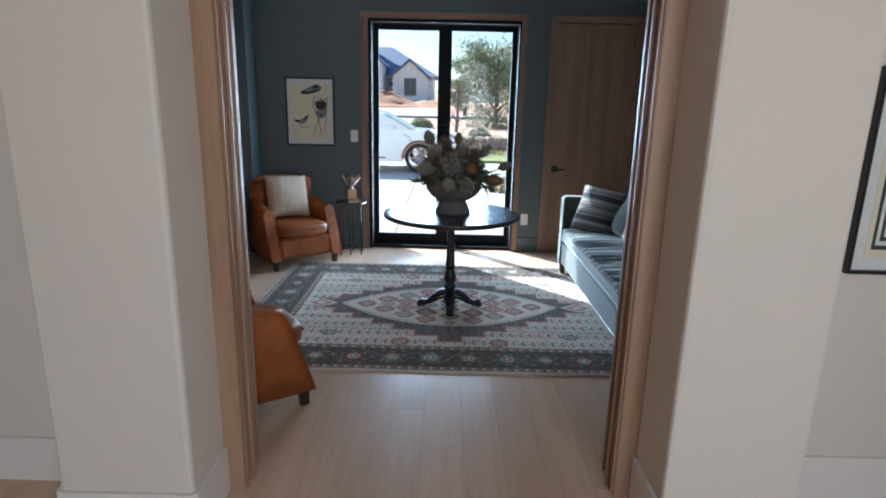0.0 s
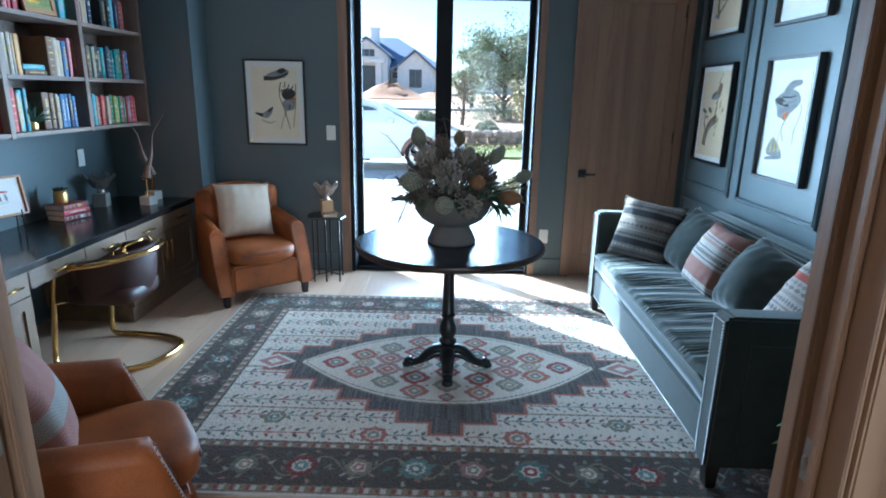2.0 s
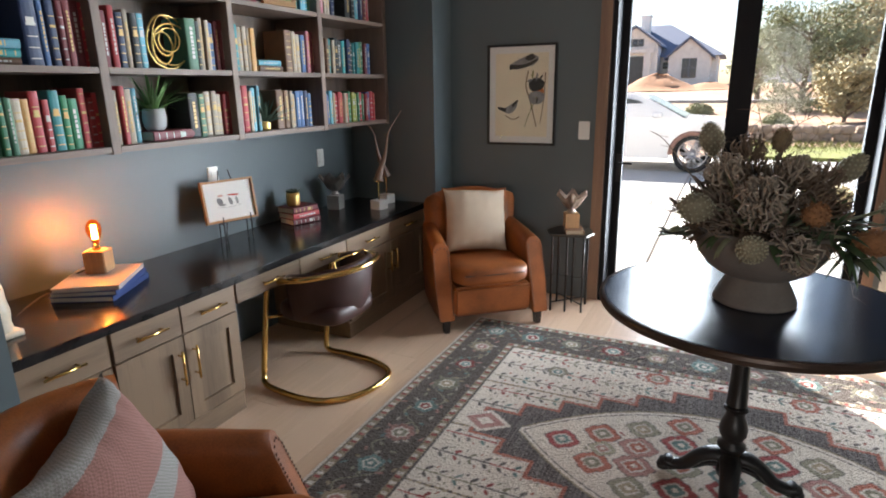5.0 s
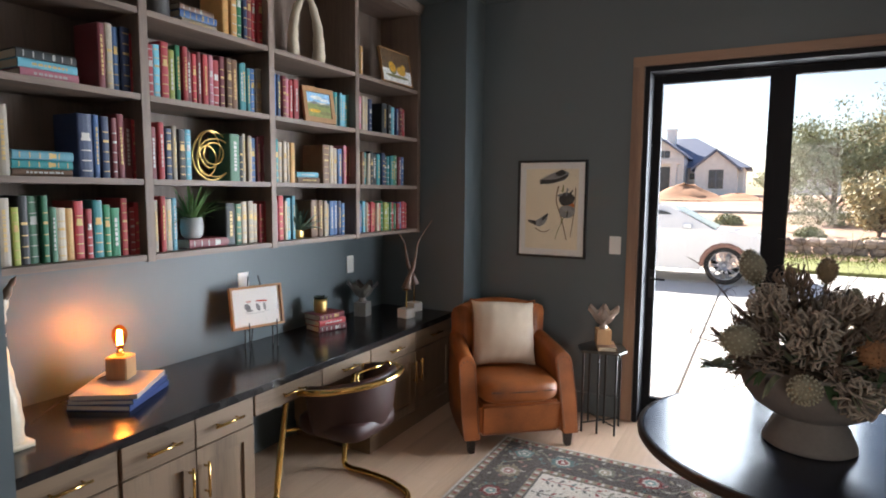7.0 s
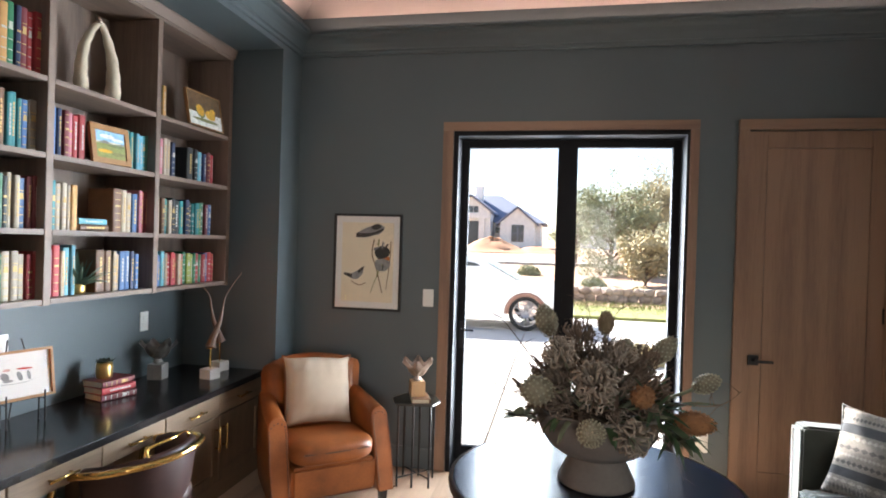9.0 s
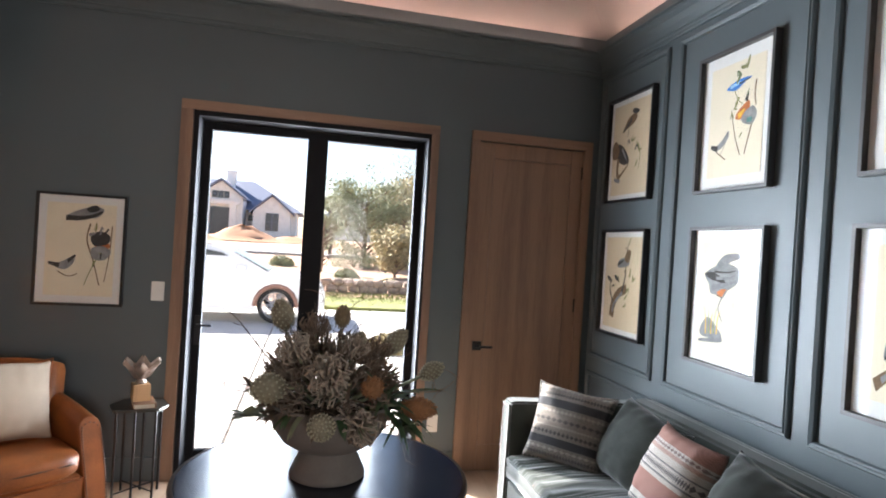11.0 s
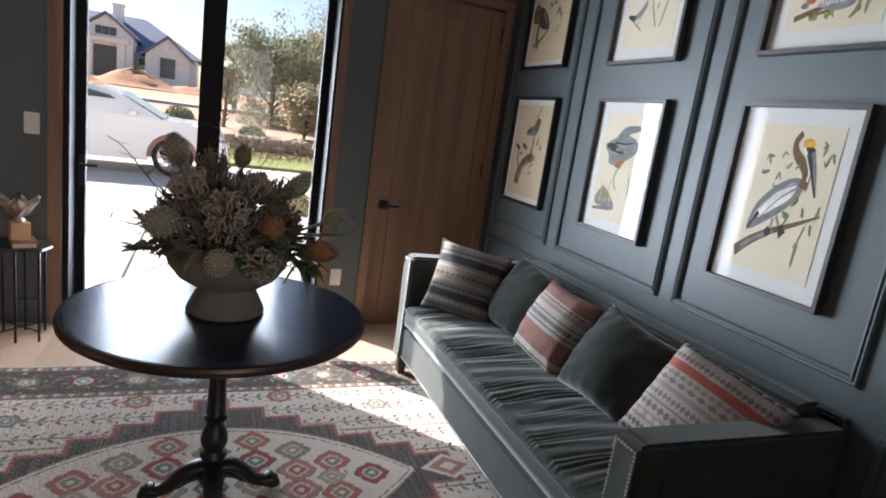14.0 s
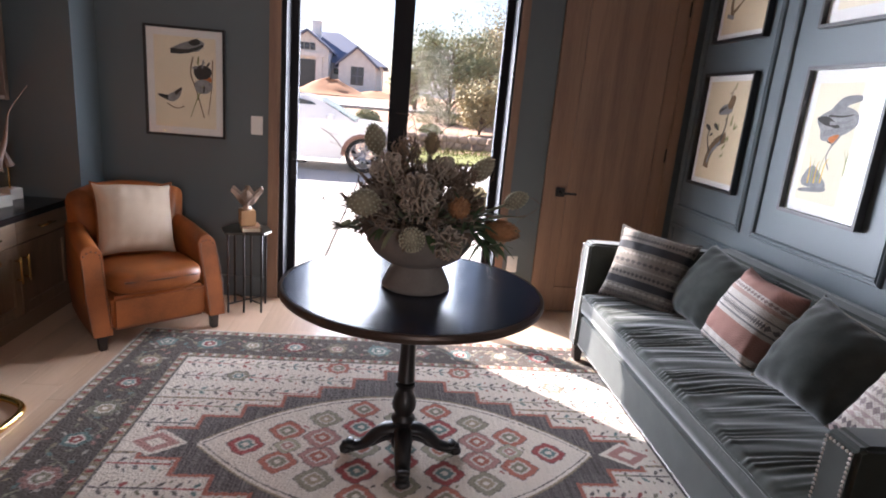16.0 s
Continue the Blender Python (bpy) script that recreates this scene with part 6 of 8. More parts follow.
LEAF = mat("plant_leaf_green", (0.11, 0.21, 0.065), 0.5, vary=0.35, scale=14, bump=0.1)
DUSTY = mat("dusty_leaf_green", (0.10, 0.16, 0.11), 0.55, vary=0.3, scale=14, bump=0.1)


def blade(bm, base, way, length, width, droop, mi=0, n=6):
    """A narrow leaf with a fold along its middle, bending down along its length."""
    base, way = Vector(base), Vector(way).normalized()
    side = way.cross(Vector((0, 0, 1)))
    side = side.normalized() if side.length > 1e-3 else Vector((1, 0, 0))
    rows = []
    p, d = base, way.copy()
    for k in range(n + 1):
        f = k / n
        w = width * (0.35 + 0.65 * math.sin(math.pi * min(0.5, f + 0.22))) * (1 - f ** 3) + 0.0004
        up = side.cross(d).normalized()
        rows.append([bm.verts.new(p - side * w), bm.verts.new(p - up * w * 0.35), bm.verts.new(p + side * w)])
        d = (d + Vector((0, 0, -droop / n))).normalized()
        p = p + d * (length / n)
    for a, c in zip(rows, rows[1:]):
        for i in (0, 1):
            f = bm.faces.new((a[i], a[i + 1], c[i + 1], c[i]))
            f.material_index = mi


def potted_plant(m, pot_profile, pot_mat, label, blades, length, width, seed, leaf):
    t = thing("potted_plant", m, label, "plant")
    part("pot", lathe(pot_profile, 24), pot_mat, t, smooth=True)
    top = pot_profile[-1][1] - 0.01
    rr = random.Random(seed)
    for k in range(blades):
        b = bmesh.new()
        a, e = rr.uniform(0, 6.28), rr.uniform(0.5, 1.45)
        blade(b, (0.012 * math.cos(a), 0.012 * math.sin(a), top - 0.004), (math.cos(a) * math.cos(e), math.sin(a) * math.cos(e), math.sin(e)), length * rr.uniform(0.7, 1.1), width, rr.uniform(0.4, 1.1))
        part("leaf", b, leaf, t, smooth=True)
    return t


book(pose(SX - 0.05, 4.16, BZ[0] + 0.0235, 0, 0, 0) @ pose(0, 0, 0, -90, 0, 0), "m", 0.045, 0.25, 0.16, "lying under a potted plant")
POT = mat("grey_ceramic_pot", (0.42, 0.42, 0.41), 0.6, vary=0.08, scale=20, bump=0.15)
potted_plant(pose(SX - 0.10, 4.215, BZ[0] + 0.0468), [(0, 0), (0.034, 0), (0.048, 0.02), (0.053, 0.055), (0.048, 0.095), (0.042, 0.10), (0.038, 0.095)], POT, "small grassy green plant in a grey pot on a book", 60, 0.19, 0.0055, 3, LEAF)
potted_plant(pose(SX - 0.08, 4.915, BZ[0] + 0.0005), [(0, 0), (0.03, 0), (0.036, 0.012), (0.036, 0.045), (0.033, 0.052), (0.03, 0.048)], GOLD, "small spiky succulent in a gold pot on the shelf", 26, 0.19, 0.012, 8, DUSTY)

HORN = mat("pale_horn", (0.62, 0.53, 0.40), 0.35, vary=0.22, scale=12, bump=0.15)
HORNTIP = mat("dark_horn_tip", (0.10, 0.055, 0.03), 0.3, vary=0.2)


def horn(bm, pts, r0, r1, n=8, tip=0.78):
    p = smooth_path(pts, n)
    k = len(p)
    tube(p, [r0 + (r1 - r0) * (i / (k - 1)) ** 1.3 + 0.002 * math.sin(i * 1.3) for i in range(k)], 12, bm)
    cut = p[int(tip * (k - 1))].z
    for f in bm.faces:
        if f.calc_center_median().z > cut:
            f.material_index = 1
    return bm


b = horn(bmesh.new(), [(0, -0.09, 0.0), (0, -0.105, 0.10), (0, -0.09, 0.24), (0, -0.03, 0.36), (0.01, 0.03, 0.42)], 0.036, 0.008, tip=0.9)
horn(b, [(0, 0.11, 0.0), (0, 0.118, 0.10), (0, 0.105, 0.24), (0, 0.05, 0.37), (0.015, -0.02, 0.43)], 0.042, 0.008, tip=0.9)
single("horn_sculpture", b, [HORN, HORNTIP], "pair of pale horns curving together on the shelf", "sculpture", pose(SX - 0.12, 5.05, BZ[3] + 0.0005), smooth=True)
single("vase", lathe([(0, 0), (0.05, 0), (0.06, 0.02), (0.056, 0.12), (0.062, 0.2), (0.055, 0.24), (0.05, 0.24), (0.05, 0.1), (0, 0.05)], 18), mat("dark_ribbed_vase", (0.05, 0.045, 0.042), 0.6, vary=0.4, scale=30, bump=0.5, stretch=(1, 1, 0.1)), "dark ribbed vase on an upper bookcase shelf", "vase", pose(SX - 0.12, 4.08, BZ[3] + 0.0005), smooth=True)
GILTWOOD = mat("warm_wooden_frame", (0.36, 0.19, 0.08), 0.45, vary=0.2, scale=14, bump=0.2)
MEADOW = [("sky", [(-.5, .1), (.5, .12), (.5, .5), (-.5, .5)]), ("white", oval(-.1, .3, .25, .08)), ("white", oval(.25, .22, .2, .06)), ("slate", [(-.5, .02), (-.2, .16), (.1, .04), (.5, .14), (.5, .0), (-.5, 0)]), ("meadow", [(-.5, -.5), (.5, -.5), (.5, .04), (-.5, .03)]), ("green", oval(.2, -.02, .3, .06)), ("yellow", oval(-.2, -.25, .25, .07)), ("olive", oval(.25, -.32, .25, .08))]
framed_print(pose(SX - 0.045, 5.06, BZ[2] + 0.102, 0, 0, 84) @ pose(0, 0, 0, -9, 0, 0), 0.245, 0.205, 0.001, MEADOW, "small landscape painting in a wooden frame on the shelf", PALEPAPER, 0.02, 0.03, frame_mat=GILTWOOD, name="landscape_painting")
PEARS = [("brown", [(-.5, -.1), (.5, -.1), (.5, .5), (-.5, .5)]), ("white", [(-.5, -.5), (.5, -.5), (.5, -.05), (-.5, -.12)]), ("olive", oval(-.14, -.06, .13, .2, .2)), ("yellow", oval(-.14, -.02, .11, .17, .2)), ("yellow", oval(.16, -.10, .16, .14, -.3)), ("yellow", oval(.24, .04, .08, .10, -.3)), ("olive", oval(.0, -.3, .4, .05))]
framed_print(pose(SX - 0.03, 5.86, BZ[3] + 0.118, 0, 0, 88) @ pose(0, 0, 0, -10, 0, 0), 0.36, 0.232, 0.001, PEARS, "unframed painting of yellow pears leaning on the shelf", PALEPAPER, 0.022, 0.006, frame_mat=GILTWOOD, name="pear_painting")

# ---- on the desk ----
DZ = 0.7005
BLOCKWOOD = wood("block_wood", (0.30, 0.16, 0.07), (0.48, 0.29, 0.14), "Z", 0.45)
yb = DZ
for k, (c, nm) in enumerate((("b", "blue"), ("b", "blue"), ("w", "pale"))):
    t = thing("coffee_table_book", pose(-1.845, 3.835, yb, 0, 0, 28 + 4 * k), "%s large-format book in a stack under the lamp" % nm, "book", group="large books on the desk")
    tk = 0.021 + 0.003 * (k == 0)
    cm = mat("dust_jacket_" + nm, {"blue": (.05, .075, .20), "pale": (.46, .40, .38)}[nm], 0.35, vary=0.12, scale=15, bump=0)
    b = bmesh.new()
    box(b, -0.13, 0.13, -0.165, 0.165, 0, 0.003)
    box(b, -0.13, 0.13, -0.165, 0.165, tk - 0.0035, tk - 0.0005)
    box(b, 0.127, 0.13, -0.165, 0.165, 0.003, tk - 0.0035)
    part("cover", b, cm, t)
    part("page_block", boxm(-0.126, 0.1265, -0.161, 0.161, 0.0033, tk - 0.0038), mat("white_pages", (0.66, 0.63, 0.58), 0.8, vary=0.08, scale=60, stretch=(1, 1, 20)), t)
    yb += tk
lm = thing("table_lamp", pose(-1.895, 3.875, yb + 0.0003, 0, 0, 30), "square wooden block lamp with a glowing filament bulb", "lamp")
part("lamp_block", boxm(-0.045, 0.045, -0.045, 0.045, 0, 0.10, 0.004), BLOCKWOOD, lm)
part("socket", lathe([(0, 0.1005), (0.017, 0.1005), (0.017, 0.116), (0.013, 0.128), (0, 0.128)], 16), BRASS, lm, smooth=True)
bulbm = glass_mat("amber_bulb_glass", (1.0, 0.50, 0.16), 0.0, 0.05)
bb_ = part("bulb", lathe([(0.012, 0.129), (0.014, 0.142), (0.026, 0.165), (0.032, 0.19), (0.029, 0.212), (0.016, 0.23), (0.005, 0.236), (0, 0.237)], 20), bulbm, lm, "amber glass bulb", True)
bb_.visible_shadow = False
b = bmesh.new()
for k in range(6):
    a0, a1 = k * math.pi / 3, (k + 0.5) * math.pi / 3
    tube([(0.010 * math.cos(a0), 0.010 * math.sin(a0), 0.150), (0.007 * math.cos(a1), 0.007 * math.sin(a1), 0.212)], 0.0016, 5, b)
part("filament", b, glow("filament_glow", (1.0, 0.33, 0.06), 230.0), bb_)
b = tube(smooth_path([(-0.045, 0.0, 0.012), (-0.09, -0.02, 0.0), (-0.16, -0.06, -0.055), (-0.19, -0.14, -0.064), (-0.18, -0.25, -0.068), (-0.16, -0.36, -0.068)], 8), 0.0035, 6)
part("cord", b, DARKLEG, lm, "dark braided cord", True)

b = horn(bmesh.new(), [(0.0, 0.0, 0.02), (0.01, 0.0, 0.12), (0.0, -0.01, 0.26), (-0.005, -0.015, 0.38), (0.0, 0.0, 0.47), (0.0, 0.03, 0.54), (0.0, 0.06, 0.59)], 0.052, 0.004)
for f in bmesh.ops.create_cube(b, size=1, matrix=Matrix.Translation((0, 0, 0.0105)) @ Matrix.Diagonal((0.12, 0.12, 0.02, 1)))["verts"]:
    pass
single("horn_sculpture", b, [HORN, HORNTIP], "tall pale horn with a dark tip standing on the desk", "sculpture", pose(-1.70, 3.335, DZ), smooth=True)

ez = thing("tabletop_easel", pose(-1.95, 4.735, DZ, 0, 0, 74), "small black wire easel on the desk", "easel")
b = bmesh.new()
for s in (-1, 1):
    tube([(s * 0.085, -0.055, 0.0), (s * 0.085, -0.05, 0.155)], 0.0035, 6, b)
    tube([(s * 0.085, -0.052, 0.112), (s * 0.085, 0.0, 0.112), (s * 0.03, 0.06, 0.40)], 0.0035, 6, b)
    tube([(s * 0.085, 0.0, 0.112), (s * 0.085, 0.0, 0.0)], 0.0035, 6, b)
tube([(0, 0.035, 0.26), (0, 0.095, 0.0)], 0.0035, 6, b)
tube([(-0.085, 0.0, 0.112), (0.085, 0.0, 0.112)], 0.0035, 6, b)
part("easel_frame", b, IRON, ez)
SKETCH = [("grey", oval(-.20, .0, .06, .10, .3)), ("slate", oval(-.16, -.10, .08, .03)), ("red", oval(.10, .14, .13, .025, -.1)), ("grey", oval(.02, -.02, .04, .11, .2)), ("slate", oval(.16, -.02, .03, .11, .1)), ("pink", oval(-.17, .15, .06, .03)), ("grey", stroke([(-.26, -.16), (.0, -.18), (.26, -.14)], .006, .004))]
framed_print(pose(-1.95, 4.735, DZ + 0.236, 0, 0, 74) @ pose(-0.02, -0.004, 0, -9, 0, 0), 0.315, 0.235, 0.001, SKETCH, "small wood-framed watercolour sketch on the easel", MATBOARD, 0.026, 0.013, frame_mat=GILTWOOD, name="framed_sketch")

zb = DZ
for k in range(3):
    tk = 0.036
    book(pose(-1.865, 5.15 + 0.004 * k, zb + tk / 2, 0, 0, -16 + 4 * k) @ pose(0, 0, 0, -90, 0, 0), "mrm"[k], tk - 0.001, 0.21, 0.15, "in a stack on the desk")
    zb += tk
pc = thing("gold_cup", pose(-1.94, 5.255, zb + 0.0005) @ Matrix.Scale(1.18, 4), "hammered gold cup with a dark succulent on the books", "cup")
part("cup_body", lathe([(0, 0), (0.032, 0), (0.036, 0.01), (0.037, 0.05), (0.033, 0.075), (0.029, 0.075), (0.03, 0.05), (0, 0.02)], 24), GOLD, pc, smooth=True)
rr = random.Random(3)
for k in range(11):
    b = bmesh.new()
    a = k * 2.4
    blade(b, (0.006 * math.cos(a), 0.006 * math.sin(a), 0.06), (math.cos(a) * .8, math.sin(a) * .8, 0.9), 0.05, 0.013, 0.5, n=4)
    part("leaf", b, mat("dark_succulent", (0.03, 0.04, 0.025), 0.5, vary=0.3), pc, smooth=True)
CONCRETE = mat("grey_concrete_block", (0.36, 0.35, 0.33), 0.8, vary=0.12, scale=20, bump=0.3)
MARBLE = mat("white_marble_block", (0.66, 0.64, 0.60), 0.5, vary=0.08, scale=8, bump=0.05)


def petal_flower(name, m, block, petal, label):
    """A metal lotus on a block."""
    t = thing(name, m, label, "sculpture", group="metal flowers on blocks")
    part("block", boxm(-0.047, 0.047, -0.047, 0.047, 0, 0.10, 0.003), block, t)
    part("stem_collar", lathe([(0, 0.1005), (0.026, 0.1005), (0.03, 0.112), (0.02, 0.122), (0.022, 0.135), (0, 0.135)], 16), petal, t, smooth=True)
    for k in range(6):
        a = k * math.pi / 3 + 0.3
        b = bmesh.new()
        rows = []
        for j in range(7):
            f = j / 6
            rr_, z = 0.012 + 0.105 * f ** 1.1, 0.128 + 0.105 * f ** 1.25 - 0.012 * max(0, f - 0.75)
            w = 0.057 * math.sin(math.pi * min(0.96, 0.12 + 0.86 * f)) * (1 - 0.2 * f)
            row = []
            for i in range(5):
                s = -1 + i / 2
                cup = 0.022 * s * s * f
                row.append(b.verts.new((rr_ - cup * 0.6, s * w, z + cup)))
            rows.append(row)
        for p, q in zip(rows, rows[1:]):
            for i in range(4):
                b.faces.new((p[i], p[i + 1], q[i + 1], q[i]))
        bmesh.ops.solidify(b, geom=b.faces[:], thickness=0.002)
        for v in b.verts:
            v.co = Matrix.Rotation(a, 3, "Z") @ v.co
        part("petal", b, petal, t, smooth=True)
    return t


PETAL = mat("worn_metal_petal", (0.42, 0.33, 0.27), 0.45, 0.4, vary=0.4, scale=16, bump=0.2)
petal_flower("metal_flower", pose(-1.945, 5.72, DZ, 0, 0, 10), CONCRETE, mat("grey_metal_petal", (0.42, 0.39, 0.36), 0.45, 0.4, vary=0.35, scale=16, bump=0.2), "grey metal lotus flower on a concrete block")
bk = book(pose(-0.325, 6.215, 0.5625 + 0.0155, 0, 0, 20) @ pose(0, 0, 0, -90, 0, 0) @ pose(0.06, 0, -0.09), "o", 0.03, 0.18, 0.12, "lying on the side table")
petal_flower("metal_flower", pose(-0.345, 6.225, 0.594, 0, 0, 24), BLOCKWOOD, PETAL, "weathered metal lotus flower on a wooden block")


def bird_statue(m, hgt, lean_):
    """A plain long-necked form on a brass pin and a block, in one mesh."""
    b = bmesh.new()
    box(b, -0.045, 0.045, -0.045, 0.045, 0, 0.065, 0.002, 1)
    tube([(0, 0, 0.065), (0, 0, 0.20)], 0.005, 8, b, 2)
    box(b, -0.012, 0.012, -0.032, 0.032, 0.196, 0.203, 0.001, 2)
    p = smooth_path([(0, 0.0, 0.203), (0, 0.02 * lean_, 0.26), (0, 0.075 * lean_, 0.36), (0, 0.10 * lean_, 0.45), (0, 0.13 * lean_, 0.54), (0, 0.27 * lean_, 0.58 + hgt)], 6)
    k = len(p)
    rad = [max(0.003, 0.032 * (1 - i / (k - 1)) ** 2.6 + 0.0065 * (1 - 0.6 * i / (k - 1))) for i in range(k)]
    tube(p, rad, 10, b, 0)
    return single("statue", b, [mat("carved_dark_wood", (0.16, 0.09, 0.055), 0.45, vary=0.3, scale=20, bump=0.3), MARBLE, BRASS], "slender carved wooden figure on a brass pin and white block", "statue", m, group="statues on the desk")


bird_statue(pose(-1.645, 5.83, DZ, 0, 0, -12), 0.10, 1)
bird_statue(pose(-1.72, 6.06, DZ, 0, 0, -12), 0.07, -0.9)

# ---- desk chair ----
dc = thing("desk_chair", pose(0, 0, 0), "brass tubular cantilever chair with a brown leather shell", "chair")
ring = [(-1.56, 4.455, 0.06), (-1.56, 4.49, 0.28), (-1.56, 4.53, 0.50), (-1.535, 4.53, 0.555), (-1.44, 4.515, 0.58), (-1.30, 4.53, 0.60), (-1.16, 4.63, 0.62), (-1.10, 4.80, 0.63), (-1.14, 4.98, 0.63), (-1.27, 5.06, 0.61), (-1.42, 5.06, 0.585), (-1.50, 5.05, 0.555), (-1.515, 5.04, 0.50), (-1.51, 4.985, 0.28), (-1.50, 4.93, 0.08), (-1.47, 4.915, 0.022), (-1.35, 4.92, 0.0165), (-1.16, 4.90, 0.0165), (-1.01, 4.83, 0.0165), (-0.97, 4.72, 0.0165), (-1.00, 4.55, 0.0165), (-1.10, 4.43, 0.0165), (-1.24, 4.385, 0.0165), (-1.40, 4.395, 0.0165), (-1.52, 4.42, 0.022)]
part("tube_frame", tube(smooth_path(ring, 6, True), 0.016, 12, closed=True), BRASS, dc, "polished brass tube frame", True)
CHAIRHIDE = mat("oxblood_leather", (0.042, 0.016, 0.013), 0.48, vary=0.4, scale=7, bump=0.2)
b = bmesh.new()
arc = [Vector(q) for q in ((-1.44, 4.545, 0.572), (-1.30, 4.56, 0.592), (-1.18, 4.65, 0.612), (-1.128, 4.80, 0.622), (-1.165, 4.96, 0.622), (-1.28, 5.03, 0.602), (-1.42, 5.03, 0.577))]
arc = smooth_path(arc, 5)
mid = Vector((-1.36, 4.79, 0.0))
rows = []
for p in arc:
    inw = (mid - Vector((p.x, p.y, 0))).normalized()
    q = Vector((p.x, p.y, 0))
    rows.append([b.verts.new(Vector((*(q + inw * o).xy, z))) for o, z in ((-0.004, p.z - 0.012), (0.0, p.z + 0.018), (0.018, p.z + 0.03), (0.036, p.z + 0.012), (0.045, p.z - 0.08), (0.075, 0.40), (0.05, 0.33), (0.03, 0.36), (0.012, 0.46))])
for a_, c_ in zip(rows, rows[1:]):
    for i in range(9):
        b.faces.new((a_[i], a_[(i + 1) % 9], c_[(i + 1) % 9], c_[i]))
b.faces.new(rows[0])
b.faces.new(rows[-1][::-1])
bmesh.ops.recalc_face_normals(b, faces=b.faces[:])
part("back_shell", b, CHAIRHIDE, dc, smooth=True)
part("seat_pad", blob(0.21, 0.215, 0.055, 4.5, 32, 12, None, (-1.365, 4.79, 0.375)), CHAIRHIDE, dc, smooth=True)
part("seat_bracket", tube([(-1.56, 4.515, 0.36), (-1.52, 4.6, 0.352)], 0.008, 8), BRASS, dc, smooth=True)
part("seat_bracket", tube([(-1.512, 5.0, 0.36), (-1.5, 4.96, 0.352)], 0.008, 8), BRASS, dc, smooth=True)
part("back_rail", tube(smooth_path([(-1.19, 4.66, 0.63), (-1.21, 4.68, 0.668), (-1.17, 4.80, 0.685), (-1.20, 4.93, 0.672), (-1.19, 4.95, 0.63)], 5), 0.007, 8), BRASS, dc, smooth=True)

# ---- plant behind the sofa's end ----
fp = thing("floor_plant", pose(2.13, 2.97, 0), "large-leaved green plant in a dark pot by the sofa", "plant")
part("pot", lathe([(0, 0), (0.12, 0), (0.15, 0.1), (0.16, 0.24), (0.15, 0.25), (0.14, 0.22), (0, 0.2)], 24), mat("dark_glazed_pot", (0.04, 0.04, 0.045), 0.4, vary=0.2), fp, smooth=True)
rr = random.Random(9)
for k in range(26):
    a, e = rr.uniform(0, 6.28), rr.uniform(0.2, 1.3)
    ln = rr.uniform(0.16, 0.42)
    tip = Vector((math.cos(a) * math.cos(e), math.sin(a) * math.cos(e), math.sin(e))) * ln + Vector((0, 0, 0.2))
    tip.x = min(tip.x, 0.20)
    tip.y = max(min(tip.y, 0.28), -0.3)
    b = bmesh.new()
    tube([(0, 0, 0.2), tip * 0.5 + Vector((0, 0, 0.12)), tip], 0.004, 5, b)
    blade(b, tip, (math.cos(a), math.sin(a), 0.2), 0.15, 0.046, 1.3, n=7)
    part("leaf", b, LEAF, fp, smooth=True)
for a, rad_, z in ((2.30, 0.24, 0.46), (2.55, 0.22, 0.58), (2.80, 0.20, 0.33), (2.05, 0.22, 0.36), (3.05, 0.18, 0.50)):
    b = bmesh.new()
    tip = Vector((math.cos(a) * rad_, math.sin(a) * rad_, z))
    tube([(0, 0, 0.2), tip * 0.45 + Vector((0, 0, 0.15)), tip], 0.004, 5, b)
    blade(b, tip, (math.cos(a), math.sin(a), 0.1), 0.17, 0.05, 1.1, n=7)
    part("leaf", b, LEAF, fp, smooth=True)

# ---- outside ----
def rise(y):
    """Height of the land: level by the house, then climbing towards the street."""
    return -0.10 if y < 17 else min(-0.10 + (y - 17) * 0.040, 1.55)


EARTH = mat("red_earth", (0.40, 0.255, 0.17), 0.95, vary=0.30, scale=0.5, bump=0.4, fine=9)
g = bmesh.new()
xs = [-900, -200, -80, -40, -20, -10, -5, 0, 5, 10, 20, 40, 80, 200, 900]
ys = [-300, -20, 6.85, 12, 17, 22, 30, 40, 50, 58, 62, 80, 150, 400, 1500]
gv = [[g.verts.new((x, y, rise(y) - 0.02 if y > 6.8 else -0.3)) for x in xs] for y in ys]
for a, c in zip(gv, gv[1:]):
    for i in range(len(xs) - 1):
        g.faces.new((a[i], a[i + 1], c[i + 1], c[i]))
single("ground", g, EARTH, "bare reddish building-site earth rising to the horizon", "ground", kind="structure")
DRIVE = mat("pale_concrete_drive", (0.50, 0.48, 0.45), 0.85, vary=0.08, scale=2, bump=0.15, fine=60)
dv = thing("driveway", pose(0, 0, 0), "pale concrete driveway in front of the glazed door", "driveway", kind="structure")
for i in range(-3, 5):
    for j in range(4):
        part("slab", boxm(i * 3.0 + 0.008, i * 3.0 + 2.992, 6.95 + j * 2.5 + 0.008, 6.95 + j * 2.5 + 2.492, -0.16, -0.085, 0.01), DRIVE, dv)
LAWN = mat("dry_lawn", (0.20, 0.21, 0.06), 0.95, vary=0.35, scale=3, bump=0.5, fine=80)
b = bmesh.new()
rg = random.Random(8)
